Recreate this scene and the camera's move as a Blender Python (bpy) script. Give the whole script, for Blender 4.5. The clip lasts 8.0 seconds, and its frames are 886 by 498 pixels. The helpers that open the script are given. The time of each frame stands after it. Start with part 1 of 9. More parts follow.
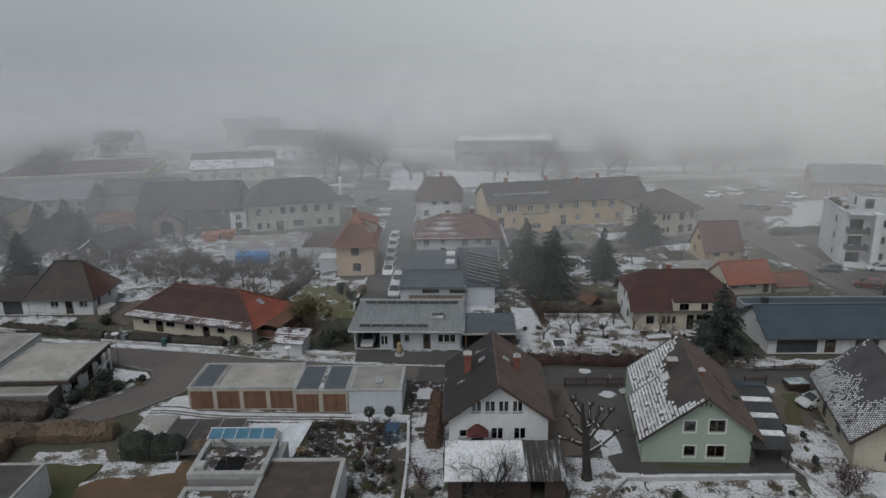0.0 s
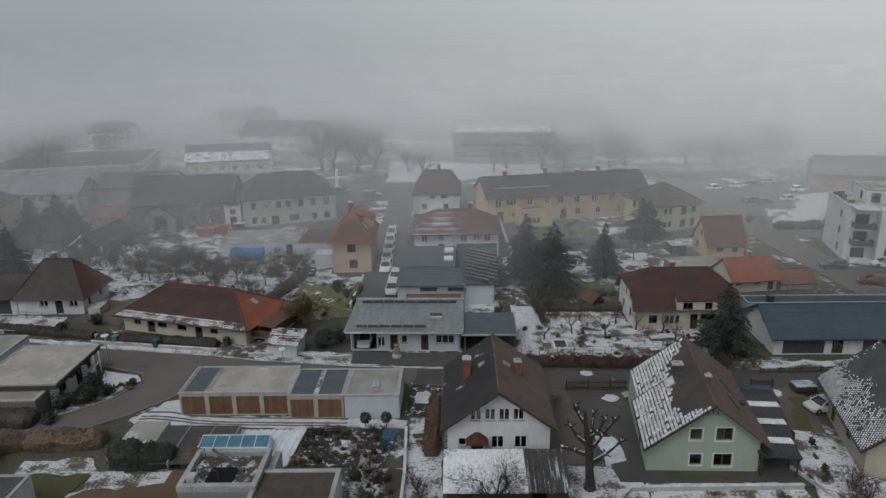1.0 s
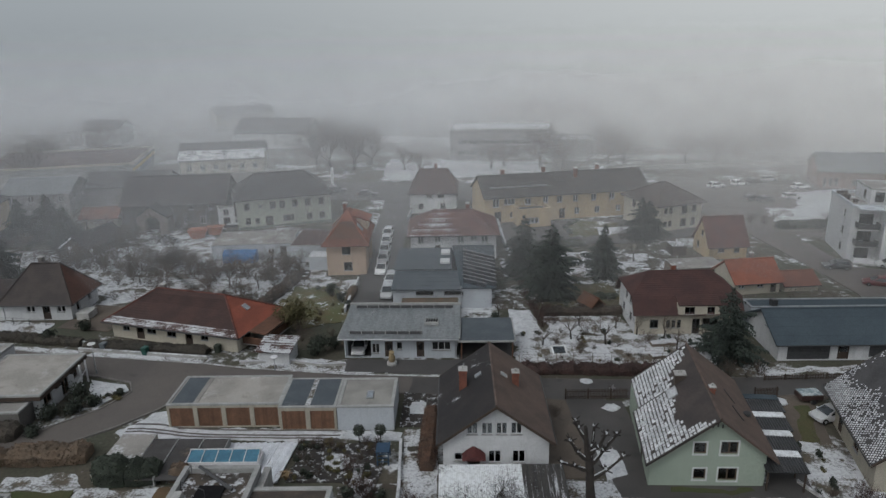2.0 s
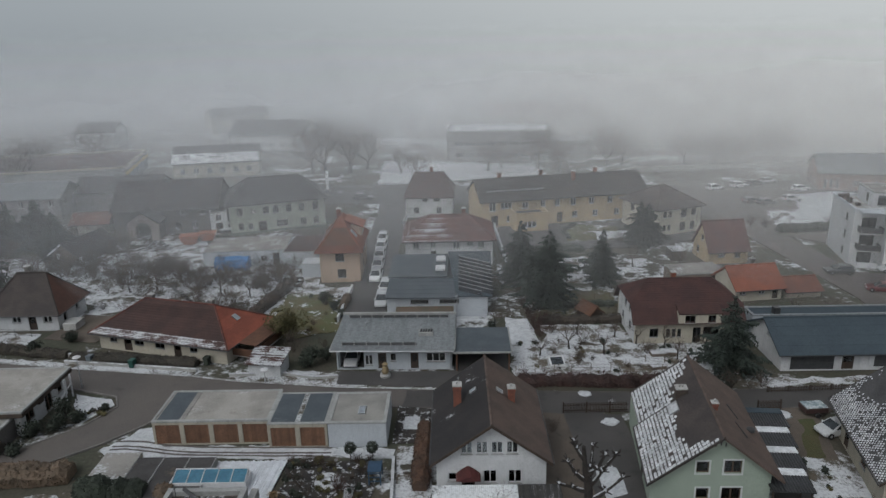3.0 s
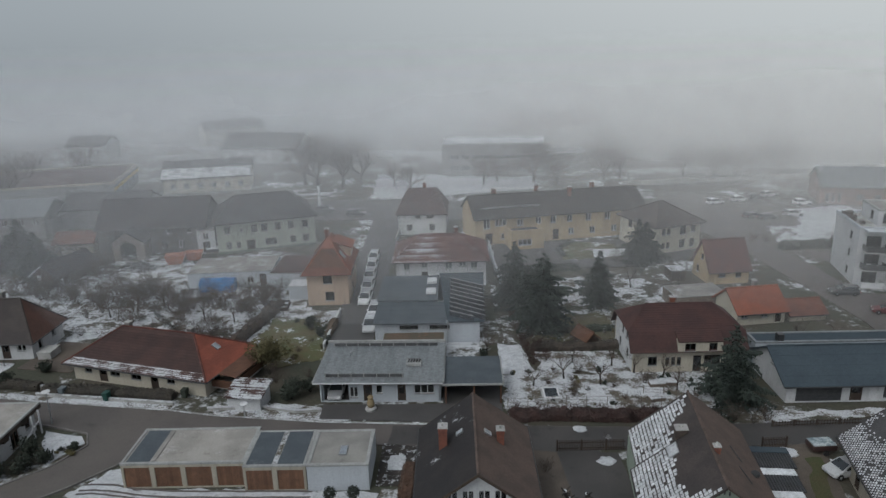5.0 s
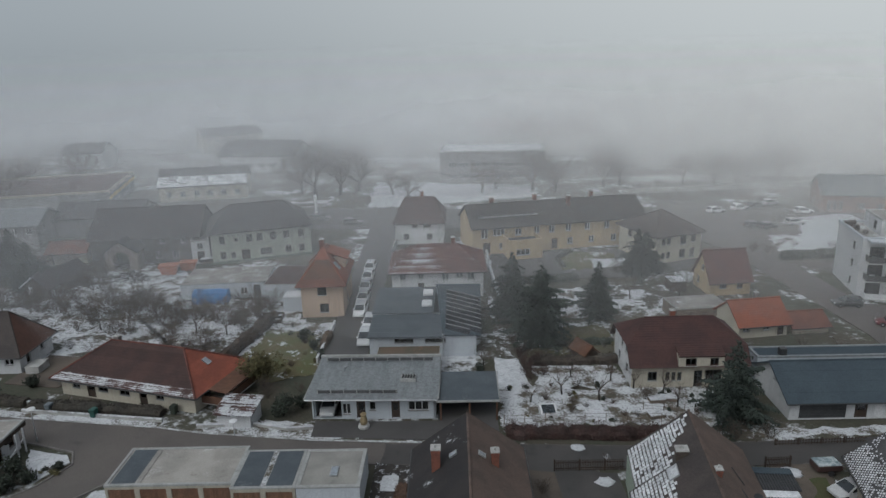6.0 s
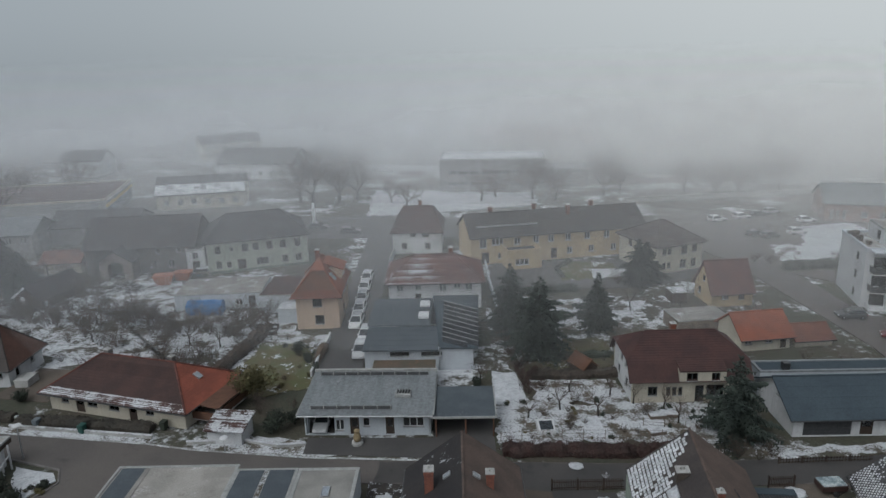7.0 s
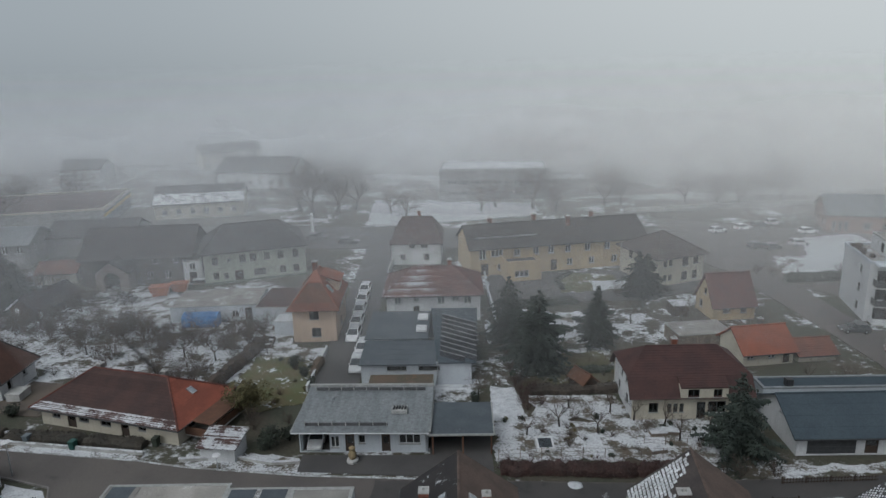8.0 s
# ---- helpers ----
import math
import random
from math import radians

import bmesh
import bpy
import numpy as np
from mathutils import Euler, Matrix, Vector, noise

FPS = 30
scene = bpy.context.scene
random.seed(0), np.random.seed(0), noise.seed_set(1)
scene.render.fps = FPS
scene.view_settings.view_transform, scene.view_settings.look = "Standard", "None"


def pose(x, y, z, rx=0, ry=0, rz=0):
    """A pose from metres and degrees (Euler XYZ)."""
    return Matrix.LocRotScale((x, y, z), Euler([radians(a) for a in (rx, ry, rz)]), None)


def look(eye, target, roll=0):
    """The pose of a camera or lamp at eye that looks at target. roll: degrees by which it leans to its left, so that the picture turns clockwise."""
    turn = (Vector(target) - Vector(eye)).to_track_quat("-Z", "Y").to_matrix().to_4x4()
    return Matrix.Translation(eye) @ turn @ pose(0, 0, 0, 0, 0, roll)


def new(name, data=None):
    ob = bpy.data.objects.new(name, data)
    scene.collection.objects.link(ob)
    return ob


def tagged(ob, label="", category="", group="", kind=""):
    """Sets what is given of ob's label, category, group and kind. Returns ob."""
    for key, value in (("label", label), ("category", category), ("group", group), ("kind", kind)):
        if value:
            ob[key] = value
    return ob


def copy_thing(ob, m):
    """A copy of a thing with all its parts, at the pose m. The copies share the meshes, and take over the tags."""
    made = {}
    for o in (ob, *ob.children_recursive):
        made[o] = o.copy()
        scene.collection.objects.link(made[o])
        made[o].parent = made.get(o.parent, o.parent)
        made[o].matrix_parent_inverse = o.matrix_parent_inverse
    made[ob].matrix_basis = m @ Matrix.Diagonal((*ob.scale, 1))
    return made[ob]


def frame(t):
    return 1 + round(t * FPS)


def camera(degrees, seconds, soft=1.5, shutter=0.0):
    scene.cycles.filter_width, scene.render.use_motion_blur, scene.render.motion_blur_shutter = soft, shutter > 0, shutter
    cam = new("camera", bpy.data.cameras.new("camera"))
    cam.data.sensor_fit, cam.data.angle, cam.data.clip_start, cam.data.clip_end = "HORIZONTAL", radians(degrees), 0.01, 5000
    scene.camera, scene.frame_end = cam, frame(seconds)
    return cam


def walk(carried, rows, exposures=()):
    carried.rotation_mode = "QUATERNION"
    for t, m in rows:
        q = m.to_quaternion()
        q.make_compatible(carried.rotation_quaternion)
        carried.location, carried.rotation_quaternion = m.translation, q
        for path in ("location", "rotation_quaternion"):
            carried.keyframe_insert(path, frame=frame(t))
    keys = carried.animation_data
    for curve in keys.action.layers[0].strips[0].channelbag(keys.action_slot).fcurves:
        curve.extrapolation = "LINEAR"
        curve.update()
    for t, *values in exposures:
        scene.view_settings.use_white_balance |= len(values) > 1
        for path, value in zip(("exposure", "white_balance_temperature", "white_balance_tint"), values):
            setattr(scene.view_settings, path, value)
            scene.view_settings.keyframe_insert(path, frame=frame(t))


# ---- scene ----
cam = camera(65.0, 8.0)
PATH = [
    (0, pose(3.70, -6.45, 35.30, 74.10, 0, 2.90) @ pose(0, 0, 0, 0, 0, -0.88)),
    (0.5, pose(3.59, -5.30, 35.62, 73.57, 0, 2.83) @ pose(0, 0, 0, 0, 0, -0.89)),
    (1, pose(3.60, -4.05, 35.82, 73.19, 0, 2.76) @ pose(0, 0, 0, 0, 0, -0.94)),
    (1.5, pose(3.67, -2.86, 36.03, 72.90, 0, 2.70) @ pose(0, 0, 0, 0, 0, -1.00)),
    (3, pose(4.22, 0.56, 36.68, 72.71, 0, 2.51) @ pose(0, 0, 0, 0, 0, -1.31)),
    (3.5, pose(4.44, 1.60, 36.84, 72.81, 0, 2.46) @ pose(0, 0, 0, 0, 0, -1.36)),
    (4, pose(4.75, 2.59, 37.05, 72.99, 0, 2.44) @ pose(0, 0, 0, 0, 0, -1.45)),
    (4.5, pose(5.08, 3.57, 37.34, 73.16, 0, 2.46) @ pose(0, 0, 0, 0, 0, -1.50)),
    (6, pose(5.92, 6.36, 37.89, 73.79, 0, 2.50) @ pose(0, 0, 0, 0, 0, -1.56)),
    (6.5, pose(6.22, 7.20, 38.04, 74.03, 0, 2.55) @ pose(0, 0, 0, 0, 0, -1.59)),
    (7, pose(6.49, 7.99, 38.12, 74.29, 0, 2.61) @ pose(0, 0, 0, 0, 0, -1.58)),
    (7.5, pose(6.69, 8.67, 38.24, 74.56, 0, 2.64) @ pose(0, 0, 0, 0, 0, -1.54)),
    (8, pose(6.83, 9.21, 38.41, 74.95, 0, 2.68) @ pose(0, 0, 0, 0, 0, -1.47)),
]
walk(cam, PATH, exposures=[(0, -0.46, 6250, 8), (8, -0.42, 6050, 6)])

# ---- sky and light: a foggy winter day ----
SUN_ELEVATION, SUN_AZIMUTH = 52, 215
world = bpy.data.worlds.new("overcast_sky")
scene.world = world
world.use_nodes = True
wn, wl = world.node_tree.nodes, world.node_tree.links
sky = wn.new("ShaderNodeTexSky")
sky.sky_type, sky.sun_disc = "NISHITA", False
sky.sun_elevation, sky.sun_rotation = radians(SUN_ELEVATION), radians(SUN_AZIMUTH)
sky.air_density, sky.dust_density, sky.ozone_density = 1.0, 6.0, 1.0
grey = wn.new("ShaderNodeHueSaturation")
grey.inputs["Saturation"].default_value = 0.25
wl.new(sky.outputs["Color"], grey.inputs["Color"])
wl.new(grey.outputs["Color"], wn["Background"].inputs["Color"])
wn["Background"].inputs["Strength"].default_value = 0.15
sun_data = bpy.data.lights.new("sun", "SUN")
sun_data.energy, sun_data.angle, sun_data.color = 0.35, radians(50), (1.0, 0.98, 0.96)
sun = new("sun", sun_data)
_az, _el = radians(SUN_AZIMUTH), radians(SUN_ELEVATION)
_way = Vector((math.sin(_az) * math.cos(_el), math.cos(_az) * math.cos(_el), math.sin(_el)))
sun.matrix_world = look(_way * 300, (0, 0, 0))
scene.cycles.transparent_max_bounces = 32

# ---- mesh helpers ----
class Geo:
    """A list of faces with material slots, made into one mesh."""

    def __init__(self):
        self.v, self.f, self.m = [], [], []

    def face(self, pts, m=0):
        i = len(self.v)
        self.v += [tuple(p) for p in pts]
        self.f.append(tuple(range(i, i + len(pts))))
        self.m.append(m)

    def solid(self, verts, faces, m=0):
        i = len(self.v)
        self.v += [tuple(p) for p in verts]
        self.f += [tuple(i + k for k in q) for q in faces]
        self.m += [m] * len(faces)

    def box(self, x0, x1, y0, y1, z0, z1, m=0, bev=0.0):
        if bev <= 0:
            self.solid([(x0, y0, z0), (x1, y0, z0), (x1, y1, z0), (x0, y1, z0), (x0, y0, z1), (x1, y0, z1), (x1, y1, z1), (x0, y1, z1)],
                       [(0, 3, 2, 1), (4, 5, 6, 7), (0, 1, 5, 4), (1, 2, 6, 5), (2, 3, 7, 6), (3, 0, 4, 7)], m)
            return
        b = bev
        rings = []
        for z, k in ((z0, 0), (z1 - b, 0), (z1, b)):
            rings.append([(x0 + k + b, y0 + k, z), (x1 - k - b, y0 + k, z), (x1 - k, y0 + k + b, z), (x1 - k, y1 - k - b, z),
                          (x1 - k - b, y1 - k, z), (x0 + k + b, y1 - k, z), (x0 + k, y1 - k - b, z), (x0 + k, y0 + k + b, z)])
        self.rings(rings, m)

    def rings(self, rings, m=0, caps=True):
        n = len(rings[0])
        faces = []
        for r in range(len(rings) - 1):
            for k in range(n):
                faces.append((r * n + k, r * n + (k + 1) % n, (r + 1) * n + (k + 1) % n, (r + 1) * n + k))
        if caps:
            faces += [tuple(range(n - 1, -1, -1)), tuple((len(rings) - 1) * n + k for k in range(n))]
        self.solid([p for ring in rings for p in ring], faces, m)

    def tube(self, pts, radii, n=5, m=0, caps=True):
        pts = [Vector(p) for p in pts]
        if not isinstance(radii, (list, tuple)):
            radii = [radii] * len(pts)
        rings = []
        for i, p in enumerate(pts):
            t = (pts[min(i + 1, len(pts) - 1)] - pts[max(i - 1, 0)]).normalized()
            u = t.cross(Vector((0, 0, 1)) if abs(t.z) < 0.9 else Vector((1, 0, 0))).normalized()
            w = u.cross(t)
            rings.append([p + (u * math.cos(2 * math.pi * k / n) - w * math.sin(2 * math.pi * k / n)) * radii[i] for k in range(n)])
        self.rings(rings, m, caps)

    def lathe(self, prof, n=10, x=0.0, y=0.0, m=0):
        self.rings([[(x + r * math.cos(2 * math.pi * k / n), y + r * math.sin(2 * math.pi * k / n), z) for k in range(n)] for r, z in prof], m)

    def prism(self, poly, z0, z1, m=0):
        n = len(poly)
        self.solid([(x, y, z0) for x, y in poly] + [(x, y, z1) for x, y in poly],
                   [tuple(range(n - 1, -1, -1)), tuple(range(n, 2 * n))] + [(k, (k + 1) % n, n + (k + 1) % n, n + k) for k in range(n)], m)

    def shifted(self, mat):
        g = Geo()
        g.v, g.f, g.m = [tuple(mat @ Vector(p)) for p in self.v], list(self.f), list(self.m)
        return g

    def add(self, other, mat=None):
        o = other if mat is None else other.shifted(mat)
        i = len(self.v)
        self.v += o.v
        self.f += [tuple(i + k for k in q) for q in o.f]
        self.m += o.m

    def mesh(self, name, mats, smooth=False):
        me = bpy.data.meshes.new(name)
        seen, remap, vs = {}, [], []
        for p in self.v:
            key = (round(p[0], 4), round(p[1], 4), round(p[2], 4))
            if key not in seen:
                seen[key] = len(vs)
                vs.append(p)
            remap.append(seen[key])
        fs, ms = [], []
        for q, k in zip(self.f, self.m):
            r = list(dict.fromkeys(remap[i] for i in q))
            if len(r) > 2:
                fs.append(r)
                ms.append(k)
        me.from_pydata(vs, [], fs)
        mats = mats if isinstance(mats, (list, tuple)) else [mats]
        for q in mats:
            me.materials.append(q)
        if len(mats) > 1:
            me.polygons.foreach_set("material_index", ms)
        if smooth:
            me.polygons.foreach_set("use_smooth", [True] * len(me.polygons))
        me.update()
        return me


def part(name, geo, mats, parent=None, label="", smooth=False, at=None):
    ob = new(name, geo if isinstance(geo, bpy.types.Mesh) else geo.mesh(name, mats, smooth))
    if parent is not None:
        ob.parent = parent
    if at is not None:
        ob.matrix_basis = at
    if label:
        ob["label"] = label
    return ob


def thing(name, m, label, category, group="", kind=""):
    ob = new(name)
    ob.empty_display_size = 0.3
    ob.matrix_basis = m
    return tagged(ob, label, category, group, kind)


# ---- materials ----
def node_mat(name):
    m = bpy.data.materials.new(name)
    m.use_nodes = True
    return m, m.node_tree.nodes, m.node_tree.links, m.node_tree.nodes["Principled BSDF"]


def tex_noise(n, l, pos, scale, detail=4.0, rough=0.55):
    t = n.new("ShaderNodeTexNoise")
    t.inputs["Scale"].default_value, t.inputs["Detail"].default_value, t.inputs["Roughness"].default_value = scale, detail, rough
    l.new(pos, t.inputs["Vector"])
    return t.outputs["Fac"]


def ramp(n, l, fac, a, b):
    r = n.new("ShaderNodeMapRange")
    r.inputs["From Min"].default_value, r.inputs["From Max"].default_value = a, b
    r.interpolation_type = "SMOOTHSTEP"
    l.new(fac, r.inputs["Value"])
    return r.outputs["Result"]


def mixed(n, l, fac, a, b, mode="MIX"):
    x = n.new("ShaderNodeMix")
    x.data_type, x.blend_type = "RGBA", mode
    for sock, val in ((x.inputs[0], fac), (x.inputs[6], a), (x.inputs[7], b)):
        if isinstance(val, (int, float)):
            sock.default_value = val
        elif isinstance(val, tuple):
            sock.default_value = (*val, 1)
        else:
            l.new(val, sock)
    return x.outputs[2]


def times(n, l, a, b, op="MULTIPLY"):
    x = n.new("ShaderNodeMath")
    x.operation = op
    for k, val in ((0, a), (1, b)):
        if isinstance(val, (int, float)):
            x.inputs[k].default_value = val
        else:
            l.new(val, x.inputs[k])
    return x.outputs[0]


SNOW = (0.44, 0.455, 0.475)


def surf(name, c1, c2, scale=0.6, fine=9.0, rough=0.85, bump=0.25, dist=0.02, spread=(0.35, 0.65), metal=0.0, island=0.0, spec=0.3,
         streak=0.0, stain=None, stain_at=(0.58, 0.7), stain_scale=0.5, snow=None, snow_scale=0.7, snow_fine=4.0, stretch=(1, 1, 1), courses=0.0, per_object=0.0, snow_col=None):
    """A weathered surface: two colours in large patches, fine grain, and stains, streaks or lying snow on demand."""
    m, n, l, b = node_mat(name)
    pos = n.new("ShaderNodeNewGeometry").outputs["Position"]
    if stretch != (1, 1, 1):
        mp = n.new("ShaderNodeMapping")
        mp.inputs["Scale"].default_value = stretch
        l.new(pos, mp.inputs["Vector"])
        pos2 = mp.outputs["Vector"]
    else:
        pos2 = pos
    col = mixed(n, l, ramp(n, l, tex_noise(n, l, pos2, scale), *spread), c1, c2)
    grain = tex_noise(n, l, pos, fine, 6.0, 0.7)
    g = n.new("ShaderNodeMapRange")
    g.inputs["From Min"].default_value, g.inputs["From Max"].default_value = 0.3, 0.7
    g.inputs["To Min"].default_value, g.inputs["To Max"].default_value = 0.72, 1.22
    l.new(grain, g.inputs["Value"])
    val = g.outputs["Result"]
    if island:
        r = n.new("ShaderNodeNewGeometry").outputs["Random Per Island"]
        val = times(n, l, val, times(n, l, times(n, l, r, island), 1 - island / 2, "ADD"))
    if per_object:
        r = n.new("ShaderNodeObjectInfo").outputs["Random"]
        val = times(n, l, val, times(n, l, times(n, l, r, per_object), 1 - per_object / 2, "ADD"))
    if streak:
        mp = n.new("ShaderNodeMapping")
        mp.inputs["Scale"].default_value = (3.0, 3.0, 0.25)
        l.new(pos, mp.inputs["Vector"])
        s = ramp(n, l, tex_noise(n, l, mp.outputs["Vector"], 1.0, 5.0), 0.45, 0.75)
        val = times(n, l, val, times(n, l, 1.0, times(n, l, s, streak), "SUBTRACT"))
    comb = n.new("ShaderNodeCombineColor")
    for k in range(3):
        l.new(val, comb.inputs[k])
    col = mixed(n, l, 1.0, col, comb.outputs[0], "MULTIPLY")
    if stain:
        col = mixed(n, l, ramp(n, l, tex_noise(n, l, pos, stain_scale, 6.0, 0.65), *stain_at), col, stain)
    height = grain
    if snow:
        big = tex_noise(n, l, pos2, snow_scale, 3.0)
        small = tex_noise(n, l, pos, snow_fine, 6.0, 0.7)
        fac = times(n, l, times(n, l, big, 0.62), times(n, l, small, 0.38), "ADD")
        if courses:
            wv = n.new("ShaderNodeTexWave")
            wv.wave_type, wv.bands_direction, wv.wave_profile = "BANDS", "Z", "SAW"
            wv.inputs["Scale"].default_value, wv.inputs["Distortion"].default_value = courses, 0.4
            l.new(pos, wv.inputs["Vector"])
            fac = times(n, l, fac, times(n, l, times(n, l, wv.outputs["Fac"], 0.16), -0.08, "ADD"), "ADD")
        mask = ramp(n, l, fac, *snow)
        sc = snow_col or SNOW
        col = mixed(n, l, mask, col, mixed(n, l, ramp(n, l, small, 0.32, 0.6), tuple(q * 0.70 for q in sc), tuple(q * 1.08 for q in sc)))
        height = times(n, l, grain, times(n, l, mask, 1.5), "ADD")
    l.new(col, b.inputs["Base Color"])
    b.inputs["Roughness"].default_value, b.inputs["Metallic"].default_value = rough, metal
    b.inputs["Specular IOR Level"].default_value = spec
    if bump:
        bp = n.new("ShaderNodeBump")
        bp.inputs["Strength"].default_value, bp.inputs["Distance"].default_value = bump, dist
        l.new(height, bp.inputs["Height"])
        l.new(bp.outputs["Normal"], b.inputs["Normal"])
    return m


def glass_mat(name, tint=(0.74, 0.78, 0.80), ior=1.8):
    """Window glass: clear with a mirror film that grows at glancing angles."""
    m, n, l, b = node_mat(name)
    n.remove(b)
    tr, gl, fr, mx = n.new("ShaderNodeBsdfTransparent"), n.new("ShaderNodeBsdfGlossy"), n.new("ShaderNodeFresnel"), n.new("ShaderNodeMixShader")
    tr.inputs["Color"].default_value, gl.inputs["Roughness"].default_value = (*tint, 1), 0.03
    fr.inputs["IOR"].default_value = ior
    l.new(fr.outputs[0], mx.inputs[0])
    l.new(tr.outputs[0], mx.inputs[1])
    l.new(gl.outputs[0], mx.inputs[2])
    l.new(mx.outputs[0], n["Material Output"].inputs["Surface"])
    return m


def mist_mat(name, density, scale=0.018, west=1.05):
    """A thin bank of fog: part clear, part white droplets that scatter light both ways."""
    m, n, l, b = node_mat(name)
    n.remove(b)
    pos = n.new("ShaderNodeNewGeometry").outputs["Position"]
    mp = n.new("ShaderNodeMapping")
    mp.inputs["Scale"].default_value = (1.0, 1.0, 2.2)
    l.new(pos, mp.inputs["Vector"])
    noisy = tex_noise(n, l, mp.outputs["Vector"], scale, 5.0, 0.5)
    r = n.new("ShaderNodeMapRange")
    r.inputs["From Min"].default_value, r.inputs["From Max"].default_value = 0.3, 0.7
    r.inputs["To Min"].default_value, r.inputs["To Max"].default_value = density * 0.6, min(1.0, density * 1.4)
    l.new(noisy, r.inputs["Value"])
    sep = n.new("ShaderNodeSeparateXYZ")
    l.new(pos, sep.inputs[0])
    thin = n.new("ShaderNodeMapRange")
    thin.inputs["From Min"].default_value, thin.inputs["From Max"].default_value = 0.0, 39.0
    thin.inputs["To Min"].default_value, thin.inputs["To Max"].default_value = 1.0, 0.0
    l.new(sep.outputs["Z"], thin.inputs["Value"])
    east = n.new("ShaderNodeMapRange")
    east.inputs["From Min"].default_value, east.inputs["From Max"].default_value = -80.0, 90.0
    east.inputs["To Min"].default_value, east.inputs["To Max"].default_value = west, 1.35
    l.new(sep.outputs["X"], east.inputs["Value"])
    fac = times(n, l, times(n, l, r.outputs["Result"], thin.outputs["Result"]), east.outputs["Result"])
    # Droplets cooler in the west, warmer in the east: fog light painted in.
    drop = mixed(n, l, ramp(n, l, sep.outputs["X"], -80, 110), (0.85, 0.87, 0.895), (0.88, 0.88, 0.87))
    tr, df, ts = n.new("ShaderNodeBsdfTransparent"), n.new("ShaderNodeBsdfDiffuse"), n.new("ShaderNodeBsdfTranslucent")
    for q in (df, ts):
        l.new(drop, q.inputs["Color"])
    half, mx = n.new("ShaderNodeMixShader"), n.new("ShaderNodeMixShader")
    half.inputs[0].default_value = 0.5
    l.new(df.outputs[0], half.inputs[1])
    l.new(ts.outputs[0], half.inputs[2])
    l.new(fac, mx.inputs[0])
    l.new(tr.outputs[0], mx.inputs[1])
    l.new(half.outputs[0], mx.inputs[2])
    l.new(mx.outputs[0], n["Material Output"].inputs["Surface"])
    return m


PLASTER_WHITE = surf("white_plaster", (0.50, 0.51, 0.52), (0.43, 0.44, 0.45), 0.4, 14, 0.9, 0.15, streak=0.10)
PLASTER_GREY = surf("grey_white_plaster", (0.40, 0.43, 0.46), (0.36, 0.385, 0.41), 0.4, 14, 0.9, 0.15, streak=0.08)
PLASTER_GREEN = surf("pale_green_plaster", (0.272, 0.318, 0.268), (0.25, 0.295, 0.25), 0.3, 16, 0.9, 0.12, streak=0.03)
PLASTER_PINK = surf("apricot_plaster", (0.44, 0.335, 0.26), (0.39, 0.30, 0.235), 0.4, 14, 0.9, 0.15, streak=0.2)
PLASTER_CREAM = surf("cream_plaster", (0.42, 0.39, 0.325), (0.37, 0.345, 0.29), 0.4, 14, 0.9, 0.15, streak=0.12)
PLASTER_YELLOW = surf("ochre_yellow_plaster", (0.40, 0.31, 0.195), (0.36, 0.28, 0.18), 0.4, 14, 0.9, 0.15, streak=0.2)
PLASTER_PALE = surf("pale_green_grey_plaster", (0.35, 0.37, 0.32), (0.30, 0.32, 0.28), 0.4, 14, 0.9, 0.15, streak=0.15)
PLASTER_DIM = surf("dim_grey_plaster", (0.22, 0.22, 0.22), (0.18, 0.18, 0.18), 0.4, 14, 0.9, 0.15, streak=0.15)
PLASTER_BEIGE = surf("beige_plaster", (0.34, 0.315, 0.26), (0.30, 0.28, 0.235), 0.4, 14, 0.9, 0.15, streak=0.2)
CONCRETE = surf("concrete", (0.36, 0.36, 0.35), (0.28, 0.28, 0.27), 0.8, 10, 0.9, 0.3, stain=(0.2, 0.19, 0.18))
CONCRETE_DARK = surf("dark_concrete", (0.17, 0.16, 0.155), (0.13, 0.125, 0.12), 0.8, 10, 0.9, 0.3)
RIM = surf("pale_metal_flashing", (0.29, 0.295, 0.29), (0.235, 0.24, 0.235), 0.8, 8, 0.6, 0.05, streak=0.15)
# Lightened for east slopes, so part of their light is in this brown.
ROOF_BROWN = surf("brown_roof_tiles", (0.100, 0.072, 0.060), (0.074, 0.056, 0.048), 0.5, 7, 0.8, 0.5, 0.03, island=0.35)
ROOF_DARK = surf("dark_brown_roof_tiles", (0.055, 0.046, 0.043), (0.040, 0.035, 0.034), 0.5, 7, 0.75, 0.5, 0.03, island=0.35)
# Tiles darkened to paint in west-slope shade, under real snow specks.
ROOF_SHADED_SNOW = surf("shaded_roof_tiles_with_snow_specks", (0.028, 0.025, 0.025), (0.020, 0.019, 0.020), 0.5, 7, 0.75, 0.5, 0.03, island=0.35,
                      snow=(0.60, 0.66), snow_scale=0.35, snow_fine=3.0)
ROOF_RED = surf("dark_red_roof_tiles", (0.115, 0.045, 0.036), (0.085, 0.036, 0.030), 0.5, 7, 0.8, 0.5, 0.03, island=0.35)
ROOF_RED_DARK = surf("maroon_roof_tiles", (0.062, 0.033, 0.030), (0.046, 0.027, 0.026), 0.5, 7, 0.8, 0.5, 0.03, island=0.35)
ROOF_ORANGE = surf("orange_clay_roof_tiles", (0.215, 0.075, 0.046), (0.165, 0.062, 0.041), 0.6, 7, 0.8, 0.5, 0.03, island=0.3)
